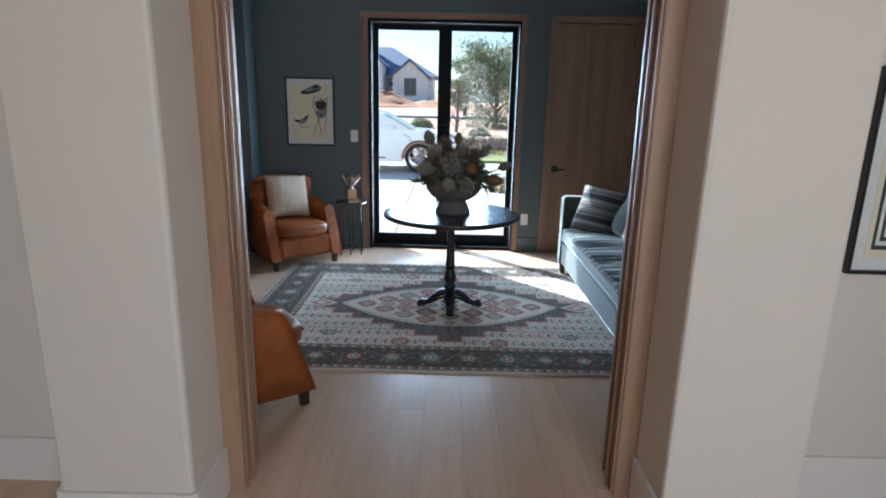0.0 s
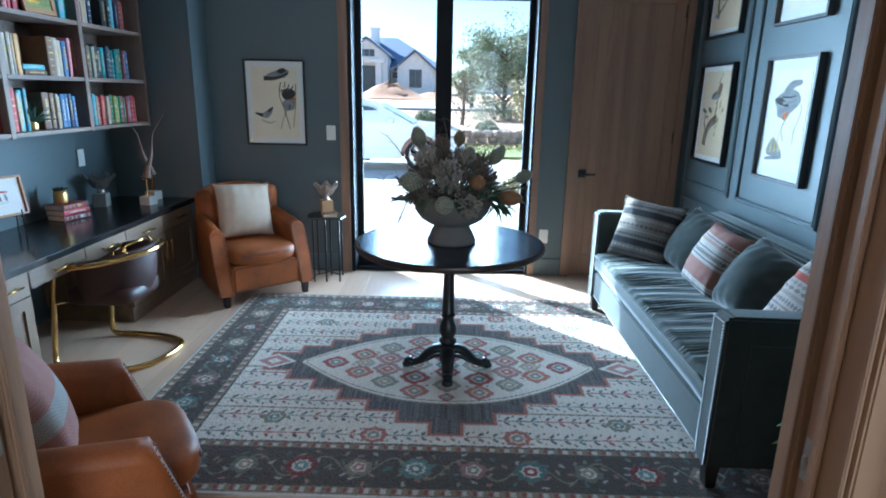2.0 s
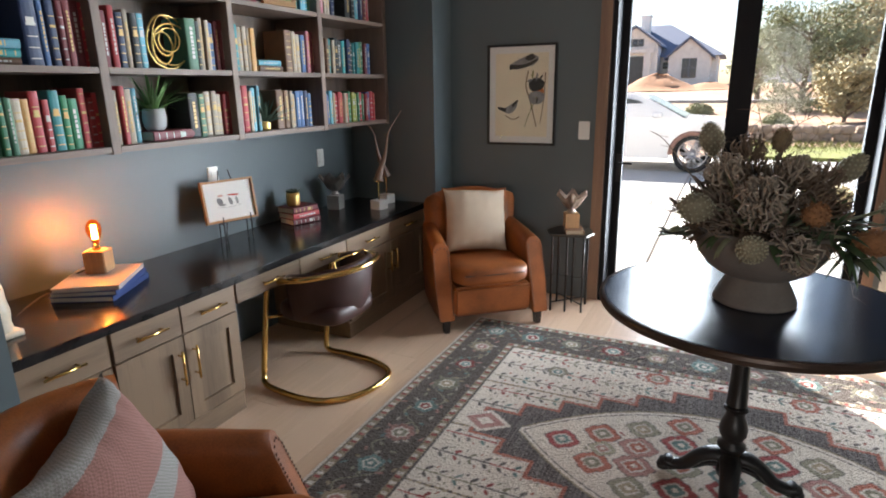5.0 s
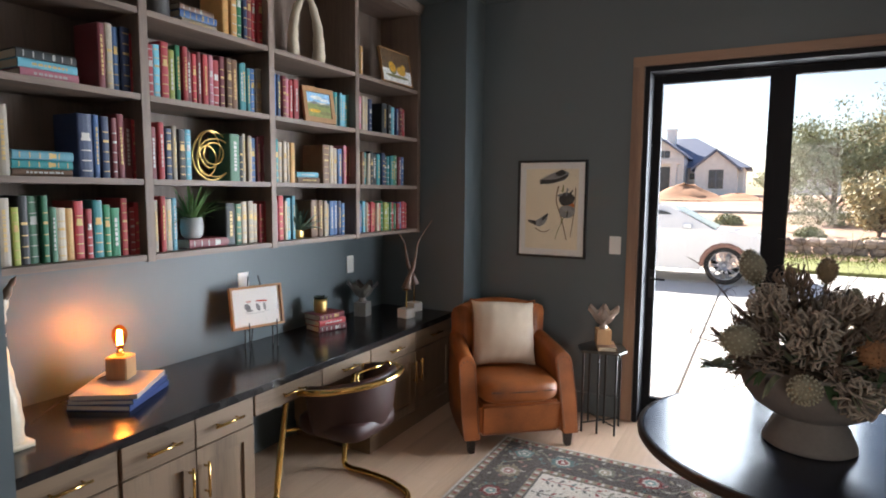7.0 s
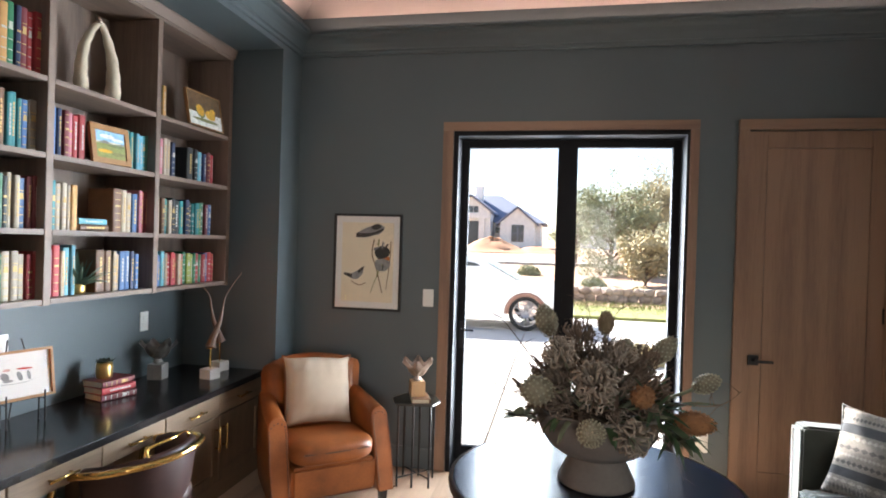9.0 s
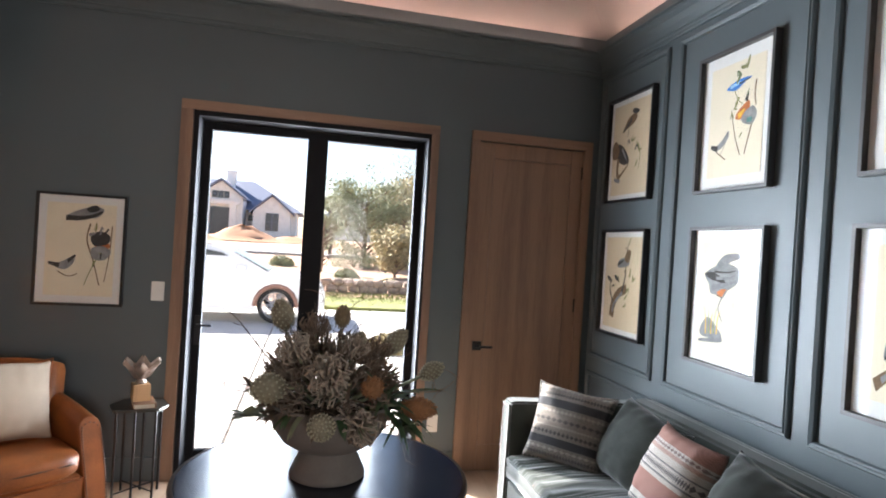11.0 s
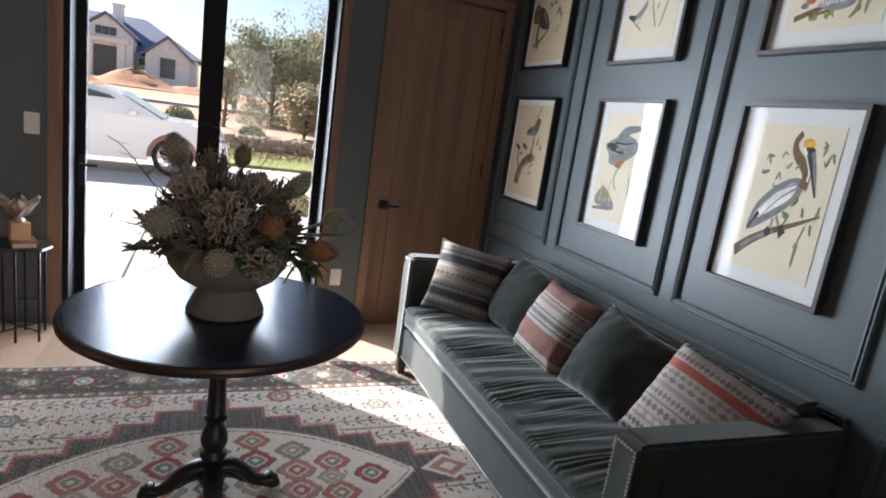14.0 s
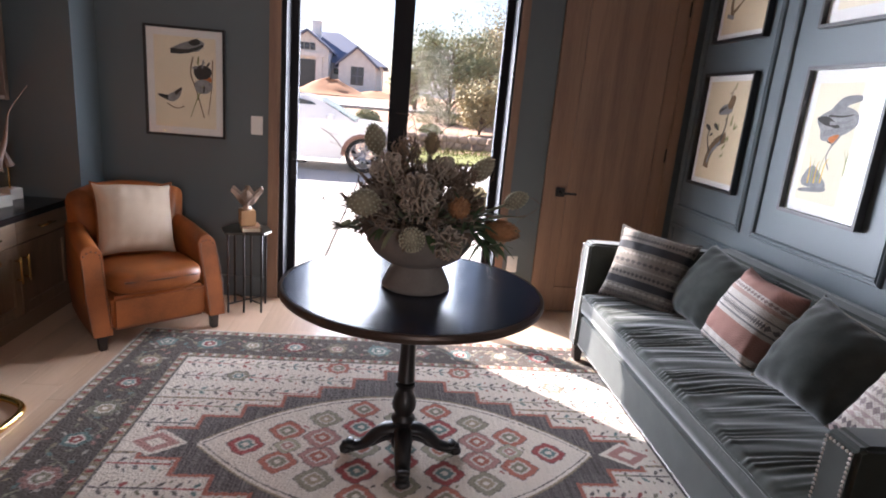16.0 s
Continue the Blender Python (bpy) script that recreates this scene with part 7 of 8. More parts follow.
for k in range(9000):
    x, y = rg.uniform(1.0, 12), rg.uniform(17.0, 20.3)
    z = rise(y) - 0.02
    h, a = rg.uniform(0.05, 0.12), rg.uniform(0, 6.28)
    v = [b.verts.new(q) for q in ((x - 0.012 * math.cos(a), y - 0.012 * math.sin(a), z), (x + 0.012 * math.cos(a), y + 0.012 * math.sin(a), z), (x + rg.uniform(-.04, .04), y + rg.uniform(-.04, .04), z + h))]
    b.faces.new(v)
box(b, 1.0, 12, 17.0, 20.3, -0.12, -0.015)
single("lawn", b, LAWN, "strip of dry yellow-green lawn beside the drive", "lawn", kind="stuff")
rw = thing("retaining_wall", pose(0, 0, 0), "low dry-stone retaining wall behind the lawn", "wall", kind="structure")
ROCK = mat("pale_fieldstone", (0.36, 0.27, 0.21), 0.9, vary=0.25, scale=6, bump=0.5, island=0.25)
for k in range(70):
    x = 1.0 + (k % 35) * 0.32 + rg.uniform(-.05, .05)
    lay = k // 35
    b = blob(0.18, 0.16, 0.12, 3.0, 10, 6, None, (0, 0, 0), 0.25, k)
    o = part("stone", b, ROCK, rw)
    o.location = (x + 0.15 * lay, 20.8 + rg.uniform(-.06, .06), rise(20.8) + 0.08 + 0.2 * lay)
    o.rotation_euler = (0, 0, rg.uniform(-.3, .3))
ROADM = mat("pale_street", (0.42, 0.41, 0.40), 0.9, vary=0.08, scale=1, bump=0.1)
b = bmesh.new()
for i in range(30):
    x0 = -75 + i * 5
    box(b, x0, x0 + 5.0, 35.5, 40.0, rise(35.5) - 0.3, rise(38) + 0.02)
single("road", b, ROADM, "pale street crossing beyond the lots", "road", kind="structure")
for (x, y, r, h) in ((-4.4, 49, 3.4, 1.15), (-7.5, 47, 2.2, 0.6), (-1.0, 50, 2.6, 0.5), (3.2, 46, 2.8, 0.4)):
    b = bmesh.new()
    n = 26
    vs = [[b.verts.new((r * f * math.cos(a), r * 0.7 * f * math.sin(a), h * (math.cos(math.pi * f) + 1) / 2 * (1 + 0.3 * noise.noise(Vector((f * 5, a * 2, x)))) - 0.05)) for a in np.linspace(0, 2 * math.pi, n, endpoint=False)] for f in (0.02, 0.2, 0.4, 0.6, 0.8, 1.0)]
    for p, q in zip(vs, vs[1:]):
        for i in range(n):
            b.faces.new((p[i], p[(i + 1) % n], q[(i + 1) % n], q[i]))
    b.faces.new(vs[0])
    single("dirt_mound", b, mat("orange_spoil", (0.42, 0.22, 0.12), 0.95, vary=0.2, scale=2, bump=0.4, fine=14), "mound of orange earth on the building lot", "mound", pose(x, y, rise(y)), smooth=True)

# far house
hs = thing("house", pose(0, 0, 0), "white stone one-storey house with a dark slate-blue roof", "house")
HSTONE = mat("white_limestone", (0.82, 0.79, 0.75), 0.9, vary=0.12, scale=3, bump=0.3, fine=20)
HROOF = mat("slate_blue_roof", (0.15, 0.175, 0.25), 0.8, vary=0.15, scale=3, bump=0.3, fine=30)
HDARK = mat("dark_glass_and_porch_shade", (0.07, 0.075, 0.085), 0.15, vary=0.2, bump=0)
GZ = 1.50


def gable(x0, x1, y0, y1, eave, apex, name_wall, opening=None):
    mx = (x0 + x1) / 2
    b = prism([(x0, GZ - 0.4), (x1, GZ - 0.4), (x1, eave), (mx, apex), (x0, eave)], "Y", y0, y1)
    w = part(name_wall, b, HSTONE, hs)
    ov = 0.35
    sl = (apex - eave) / (mx - x0)
    for s in (-1, 1):
        e = mx + s * (mx - x0 + ov)
        ez = eave - ov * sl
        b = prism([(mx, apex + 0.05), (e, ez + 0.05), (e, ez + 0.23), (mx, apex + 0.25)], "Y", y0 - ov, y1 + 3.0)
        part("roof", b, HROOF, hs)
    return w


def pane_in(w, x0, x1, z0, z1, y, bars=1):
    f = bmesh.new()
    box(f, x0 - 0.08, x1 + 0.08, y - 0.06, y - 0.01, z0 - 0.08, z1 + 0.08)
    wi = part("window", f, HDARK, w)
    b = bmesh.new()
    for k in range(1, bars + 1):
        x = x0 + (x1 - x0) * k / (bars + 1)
        box(b, x - 0.03, x + 0.03, y - 0.08, y - 0.062, z0, z1)
    box(b, x0, x1, y - 0.08, y - 0.062, (z0 + z1) / 2 - 0.025, (z0 + z1) / 2 + 0.025)
    part("glazing_bars", b, HROOF, wi)


mb = part("wall", boxm(-16, -0.9, 61, 71, GZ - 0.4, 4.0), HSTONE, hs)
b = bmesh.new()
P = [b.verts.new(q) for q in ((-16.6, 60.3, 3.95), (-0.3, 60.3, 3.95), (-0.3, 71.6, 3.95), (-16.6, 71.6, 3.95), (-11.5, 66, 7.1), (-5.4, 66, 7.1))]
for q in ((0, 1, 5, 4), (1, 2, 5), (2, 3, 4, 5), (3, 0, 4), (0, 3, 2, 1)):
    b.faces.new([P[i] for i in q])
part("roof", b, HROOF, hs)
w = gable(-4.7, -1.4, 58.4, 61.5, 3.85, 5.25, "wing_wall")
pane_in(w, -3.5, -2.5, 2.15, 3.6, 58.4)
w = gable(-9.4, -5.6, 58.0, 61.5, 4.9, 6.3, "porch_wall")
for k in range(3):
    pane_in(w, -8.15 + k * 0.5, -7.85 + k * 0.5, 4.85, 5.3, 58.0, 0)
# flat dark panel: the porch's shade is put into its colour
part("porch_opening", boxm(-8.3, -6.7, 57.93, 57.985, GZ - 0.1, 3.95), HDARK, w)
part("porch_pier", boxm(-8.9, -8.35, 57.6, 57.92, GZ - 0.3, 4.2), HSTONE, w)
part("porch_pier", boxm(-6.65, -6.1, 57.6, 57.92, GZ - 0.3, 4.2), HSTONE, w)
part("porch_beam", boxm(-9.2, -5.8, 57.55, 57.95, 4.2, 4.55), HSTONE, w)
pane_in(mb, -5.3, -4.9, 3.0, 3.4, 61.0, 0)
ch_ = part("chimney", boxm(-7.9, -7.1, 64, 65, 5.5, 7.75), HSTONE, hs)
part("chimney_cap", boxm(-8.0, -7.0, 63.9, 65.1, 7.75, 7.87), HSTONE, ch_)
h2 = thing("house", pose(0, 0, 0), "distant house with a dark roof among trees", "house")
part("wall", boxm(1.5, 9, 88, 96, 1.0, 4.1), HSTONE, h2)
b = bmesh.new()
P = [b.verts.new(q) for q in ((1.0, 87.5, 4.1), (9.5, 87.5, 4.1), (9.5, 96.5, 4.1), (1.0, 96.5, 4.1), (4, 92, 6.6), (6.5, 92, 6.6))]
for q in ((0, 1, 5, 4), (1, 2, 5), (2, 3, 4, 5), (3, 0, 4), (0, 3, 2, 1)):
    b.faces.new([P[i] for i in q])
part("roof", b, HROOF, h2)

# trees
BARK = mat("grey_bark", (0.16, 0.12, 0.09), 0.9, vary=0.3, scale=20, bump=0.6)
FOL = [mat("oak_foliage", (0.26, 0.27, 0.15), 0.8, vary=0.4, scale=3, bump=0), mat("dry_foliage", (0.40, 0.34, 0.19), 0.8, vary=0.35, scale=3, bump=0)]


def tree(x, y, hgt, spread, leaves, seed, fol, label, bare=False):
    rt = random.Random(seed)
    t = thing("tree", pose(x, y, rise(y) - 0.03), label, "tree")
    b = bmesh.new()
    tube([(0, 0, 0), (0.06, 0.03, hgt * 0.25), (0.02, -0.05, hgt * 0.5), (0.1, 0, hgt * 0.8)], [hgt * 0.03, hgt * 0.024, hgt * 0.016, 0.01], 8, b)
    tips = []
    for k in range(22):
        a = k * 2.4 + rt.uniform(-.4, .4)
        z0 = hgt * rt.uniform(0.04, 0.62)
        L = spread * rt.uniform(0.5, 1.0) * (1.1 - 0.6 * z0 / hgt)
        p1 = Vector((math.cos(a) * L * 0.5, math.sin(a) * L * 0.5, z0 + L * 0.35))
        p2 = Vector((math.cos(a) * L, math.sin(a) * L, min(hgt, z0 + L * rt.uniform(0.5, 1.2))))
        tube([(0.03, 0, z0), p1, p2], [hgt * 0.012, hgt * 0.007, 0.006], 6, b)
        tips += [p2, p1 * 0.4 + p2 * 0.6, p1]
        for q in range(3):
            e = p1 + (p2 - p1) * rt.uniform(0.1, 0.9)
            f = e + Vector((rt.uniform(-1, 1), rt.uniform(-1, 1), rt.uniform(0, 1))) * spread * 0.28
            tube([e, f], [0.012, 0.004], 5, b)
            tips.append(f)
    part("trunk", b, BARK, t)
    if bare:
        return t
    tips.append(Vector((0.05, 0, hgt * 0.97)))
    verts, faces = [], []
    for k in range(leaves):
        c = tips[rt.randrange(len(tips))] + Vector((rt.gauss(0, 1), rt.gauss(0, 1), rt.gauss(0, 0.7))) * spread * 0.13
        s = rt.uniform(0.045, 0.09)
        d1 = Vector((rt.gauss(0, 1), rt.gauss(0, 1), rt.gauss(0, 1))).normalized()
        d2 = d1.orthogonal().normalized()
        i = len(verts)
        verts += [c - d1 * s, c + d2 * s * 0.55, c + d1 * s, c - d2 * s * 0.55]
        faces.append((i, i + 1, i + 2, i + 3))
    me = bpy.data.meshes.new("crown")
    me.from_pydata([tuple(v) for v in verts], [], faces)
    me.materials.append(fol)
    o = new("crown", me)
    o.parent = t
    return t


tree(3.1, 31, 4.9, 2.1, 9000, 1, FOL[0], "broad evergreen oak beyond the lawn")
tree(5.2, 33, 5.8, 2.2, 8000, 2, FOL[1], "tall sparse oak with dry yellowish leaves")
tree(1.7, 37, 4.6, 1.3, 5000, 3, FOL[0], "slender juniper beyond the lawn")
tree(4.0, 26, 2.1, 1.1, 5000, 4, FOL[1], "low pale scrub tree behind the stone wall")
tree(1.05, 27, 2.8, 0.7, 0, 5, FOL[0], "bare young sapling on the verge", True)
tree(7.8, 36, 6.5, 2.8, 9000, 6, FOL[0], "large oak further along the street")
tree(-11.5, 55, 5.5, 2.4, 7000, 7, FOL[0], "oak beside the far house")


def bush(x, y, r, fol, seed, label):
    rt = random.Random(seed)
    verts, faces = [], []
    for k in range(int(1600 * max(1, r))):
        d = Vector((rt.gauss(0, 1), rt.gauss(0, 1), abs(rt.gauss(0, 1)))).normalized() * r * rt.uniform(0.45, 1.0)
        d.z *= 0.8
        s = rt.uniform(0.03, 0.06)
        d1 = Vector((rt.gauss(0, 1), rt.gauss(0, 1), rt.gauss(0, 1))).normalized()
        d2 = d1.orthogonal().normalized()
        i = len(verts)
        verts += [d - d1 * s, d + d2 * s * 0.5, d + d1 * s, d - d2 * s * 0.5]
        faces.append((i, i + 1, i + 2, i + 3))
    t = thing("bush", pose(x, y, rise(y) - 0.03), label, "bush")
    b = bmesh.new()
    for k in range(7):
        a = k * 0.9
        tube([(0, 0, 0), (math.cos(a) * r * .3, math.sin(a) * r * .3, r * .4), (math.cos(a) * r * .6, math.sin(a) * r * .6, r * .65)], [0.02, 0.012, 0.005], 5, b)
    part("stems", b, BARK, t)
    me = bpy.data.meshes.new("foliage")
    me.from_pydata([tuple(v) for v in verts], [], faces)
    me.materials.append(fol)
    o = new("foliage", me)
    o.parent = t


bush(2.0, 25, 0.5, FOL[0], 1, "round green bush on the verge")
bush(3.3, 22.2, 0.45, FOL[1], 2, "dry yellow bush behind the stone wall")
bush(1.9, 11.6, 0.42, FOL[1], 3, "small dry bush at the drive's edge")
bush(-0.6, 29, 0.6, FOL[0], 4, "low bush across the drive")
bush(2.6, 30, 1.3, FOL[0], 6, "tall green scrub under the oaks")
bush(4.6, 31, 1.5, FOL[1], 7, "tall dry scrub under the oaks")
bush(5.4, 24.5, 0.8, FOL[1], 5, "straggling dry bush beyond the stone wall")

# parked car
CARP = mat("white_car_paint", (0.80, 0.80, 0.80), 0.25, vary=0.02, bump=0, coat=0.8)
CARG = mat("car_window_glass", (0.03, 0.04, 0.045), 0.06, vary=0.1, bump=0)
RUB = mat("tyre_rubber", (0.02, 0.02, 0.02), 0.8, vary=0.2)
ALLOY = mat("alloy_rim", (0.50, 0.50, 0.52), 0.3, 0.9, vary=0.1, bump=0)
# arch plastic lightened to brown: haze over the wheel put into its colour
ARCH = mat("wheel_arch_hazed_plastic", (0.30, 0.165, 0.125), 0.8)
car = thing("car", pose(0.0, 14.25, -0.085), "white sport utility car parked on the drive", "car")
YW = 1.86


def car_loft(profile, name, y_half, tum, material, bev):
    """A side outline (x, z) lofted across the car, drawn in towards the top."""
    b = bmesh.new()
    zt = max(z for _, z in profile)
    zb = min(z for _, z in profile)
    cols = []
    for s in (-1, -0.94, 0.94, 1):
        cols.append([b.verts.new((x * (0.985 if abs(s) == 1 else 1), YW / 2 + s * (y_half - tum * (max(z - zb, 0) / (zt - zb)) ** 1.5), z)) for x, z in profile])
    n = len(profile)
    for p, q in zip(cols, cols[1:]):
        for i in range(n):
            b.faces.new((p[i], p[(i + 1) % n], q[(i + 1) % n], q[i]))
    b.faces.new(cols[0])
    b.faces.new(cols[-1][::-1])
    bmesh.ops.recalc_face_normals(b, faces=b.faces[:])
    return part(name, b, material, car, smooth=False)


def arch_pts(cx, r, z0, n=9):
    return [(cx + r * math.cos(math.pi * k / n), z0 + r * math.sin(math.pi * k / n)) for k in range(n + 1)]


low = [(0.93, 0.30), (0.95, 0.45), (0.94, 0.66), (0.86, 0.82), (0.60, 0.93), (0.10, 0.99), (-0.30, 1.02), (-1.2, 1.03), (-2.6, 1.04), (-3.5, 1.06), (-3.80, 1.0), (-3.86, 0.6), (-3.82, 0.32)]
body = low + [(-3.22, 0.30)] + arch_pts(-2.82, 0.40, 0.34)[::-1] + [(-2.42, 0.26), (-0.42, 0.26)] + arch_pts(0.0, 0.40, 0.34)[::-1] + [(0.42, 0.28)]
car_loft(body, "body", YW / 2, 0.05, CARP, 0.0)
car_loft([(-0.18, 1.0), (-0.62, 1.24), (-0.98, 1.41), (-1.3, 1.475), (-2.2, 1.50), (-3.0, 1.47), (-3.45, 1.36), (-3.72, 1.04)], "cabin", YW / 2 - 0.06, 0.16, CARP, 0.0)
b = bmesh.new()
for s, yy in ((-1, 0.075), (1, YW - 0.075)):
    pts = [(-0.55, 1.06), (-1.05, 1.335), (-1.4, 1.40), (-2.1, 1.42), (-2.1, 1.07)]
    pts2 = [(-2.18, 1.07), (-2.18, 1.42), (-2.9, 1.39), (-3.3, 1.29), (-3.45, 1.08)]
    for P_ in (pts, pts2):
        vs = [b.verts.new((x, yy - s * 0.075 + s * (-0.052) + (-s) * -0.16 * ((z - 1.0) / 0.5) ** 1.5 * 1.0, z)) for x, z in P_]
        f = bm_face = b.faces.new(vs)
bmesh.ops.recalc_face_normals(b, faces=b.faces[:])
part("side_windows", b, CARG, car)
b = bmesh.new()
vs = [b.verts.new(q) for q in ((-0.20, 0.20, 1.015), (-0.20, YW - 0.20, 1.015), (-0.93, YW - 0.22, 1.405), (-0.93, 0.22, 1.405))]
b.faces.new(vs)
bmesh.ops.translate(b, verts=b.verts[:], vec=(0.012, 0, 0.012))
part("windscreen", b, CARG, car)
for cx in (0.0, -2.82):
    for s, yy in ((0, 0.0), (1, YW)):
        wh = part("wheel", boxm(cx - 0.01, cx + 0.01, 0.1 if s == 0 else YW - 0.3, 0.3 if s == 0 else YW - 0.1, 0.33, 0.35), ARCH, car)
        b = lathe([(0.265, -0.10), (0.33, -0.11), (0.352, -0.09), (0.352, 0.09), (0.33, 0.11), (0.265, 0.10), (0.26, 0)], 36)
        sgn = 1 if s == 0 else -1
        for v in b.verts:
            v.co = Vector((cx + v.co.x, yy + sgn * 0.14 + v.co.z, 0.352 + v.co.y))
        part("tyre", b, RUB, wh, smooth=True)
        b = lathe([(0.0, 0.0), (0.05, 0.0), (0.05, 0.02), (0, 0.02)], 16)
        for k in range(10):
            a = k * math.pi / 5
            m_ = Matrix.Rotation(a, 3, "Z")
            for q in (-0.02, 0.02):
                tube([m_ @ Vector((0.03, q * 0.5, 0.012)), m_ @ Vector((0.262, q, 0.0))], 0.011, 6, b)
        lathe([(0.25, -0.03), (0.267, -0.03), (0.271, 0.01), (0.255, 0.012), (0.25, -0.03)], 36, b)
        for v in b.verts:
            v.co = Vector((cx + v.co.x, yy + sgn * (0.055 - v.co.z), 0.352 + v.co.y))
        part("rim", b, ALLOY, wh, smooth=True)
    b = bmesh.new()
    tube([(x, 0.012, z) for x, z in arch_pts(cx, 0.40, 0.34)], 0.045, 6, b)
    part("arch_trim", b, ARCH, car)
b = blob(0.09, 0.06, 0.055, 3, 14, 8, None, (-0.66, -0.06, 1.08))
part("mirror", b, CARP, car, smooth=True)
part("headlight", boxm(0.55, 0.90, 0.02, 0.12, 0.70, 0.80, 0.02), mat("headlight_lens", (0.5, 0.5, 0.5), 0.1, 0.3), car)
b = bmesh.new()
box(b, -1.35, -1.15, -0.012, 0.0, 0.92, 0.945, 0.004)
box(b, -2.42, -2.22, -0.012, 0.0, 0.92, 0.945, 0.004)
part("door_handles", b, CARP, car)

# ---- vase and dried flowers ----
VX, VY, VZ = 0.718, 4.335, 0.8185
CLAY = mat("grey_brown_stoneware", (0.15, 0.135, 0.12), 0.85, vary=0.18, scale=14, bump=0.35, fine=90)
BIG = 1.091
vs_ = thing("footed_bowl", pose(0.712, 4.535, 0.7840) @ Matrix.Scale(BIG, 4), "grey stoneware footed bowl on the round table", "vase")
part("bowl_body", lathe([(0, 0.0), (0.116, 0.0), (0.125, 0.006), (0.122, 0.018), (0.102, 0.062), (0.088, 0.086), (0.088, 0.092), (0.12, 0.102), (0.155, 0.125), (0.184, 0.165), (0.198, 0.21), (0.203, 0.245), (0.197, 0.25), (0.19, 0.243), (0.18, 0.20), (0.15, 0.15), (0.09, 0.12), (0, 0.115)], 48), CLAY, vs_, smooth=True)
soil = part("moss", blob(0.168, 0.168, 0.04, 2, 24, 10, None, (0, 0, 0.21), 0.3, 2), mat("dry_moss", (0.06, 0.05, 0.035), 0.95, vary=0.4, scale=30, bump=0.6), vs_)

fa = thing("flower_arrangement", pose(0.712, 4.535, 0.7840 + 0.20 * BIG) @ Matrix.Scale(BIG, 4), "dried protea and banksia arrangement in the stoneware bowl", "flowers")
BANK = mat("grey_green_banksia", (0.20, 0.185, 0.13), 0.85, vary=0.3, scale=30, bump=0.3)
BANKTIP = mat("pale_banksia_nubs", (0.33, 0.315, 0.23), 0.8, vary=0.2, scale=40, bump=0)
BROWNB = mat("brown_banksia", (0.17, 0.125, 0.07), 0.85, vary=0.3, scale=30, bump=0.3)
ORANGEB = mat("rust_orange_banksia", (0.23, 0.11, 0.045), 0.8, vary=0.25, scale=30, bump=0.3)
PALEP = mat("pale_pincushion_petals", (0.30, 0.255, 0.205), 0.8, vary=0.2, scale=30, bump=0)
TAUPE = mat("taupe_dried_petals", (0.17, 0.135, 0.105), 0.85, vary=0.3, scale=30, bump=0)
TWIG = mat("dry_twig", (0.14, 0.10, 0.07), 0.9, vary=0.3, scale=30, bump=0.2)
SAGE = mat("sage_leaf", (0.16, 0.18, 0.11), 0.7, vary=0.3, scale=20, bump=0.1)
DKLEAF = mat("deep_green_leaf", (0.045, 0.085, 0.035), 0.6, vary=0.3, scale=20, bump=0.1)
BRLEAF = mat("brown_dried_leaf", (0.14, 0.10, 0.07), 0.85, vary=0.35, scale=20, bump=0.1)
rf = random.Random(14)


def toward(p):
    """World place to the arrangement's own."""
    return Vector(p) - Vector((VX, VY, VZ + 0.20))


def cone_head(tip, way, r, length, body, nub, label, knobs=110):
    """A banksia cone: a long oval set with rows of small nubs, and its stalk."""
    w = Vector(way).normalized()
    m = Matrix.Translation(toward(tip)) @ w.to_track_quat("Z", "Y").to_matrix().to_4x4()
    b = lathe([(0, -length / 2)] + [(r * math.sin(math.pi * (k + 0.5) / 9) ** 0.7, -length / 2 + length * (k + 0.5) / 9) for k in range(9)] + [(0, length / 2)], 16)
    for v in b.verts:
        v.co = m @ v.co
    h = part("banksia", b, body, fa, label, True)
    n = bmesh.new()
    for k in range(knobs):
        f = (k + 0.5) / knobs
        z = -length / 2 + length * f
        rr = r * max(0.12, math.sin(math.pi * (0.06 + 0.90 * f))) ** 0.7 * 1.03
        a = k * 2.39996
        c = Vector((rr * math.cos(a), rr * math.sin(a), z))
        blob(0.0036, 0.0036, 0.0036, 2, 5, 3, n, c)
    for v in n.verts:
        v.co = m @ v.co
    part("nub_cover", n, nub, h, smooth=True)["kind"] = "stuff"
    s = m @ Vector((0, 0, -length / 2))
    st_ = tube(smooth_path([s, s - w * 0.04, (s - w * 0.04) * 0.4], 4), 0.006, 6)
    part("stalk", st_, SAGE, h, smooth=True)
    return h


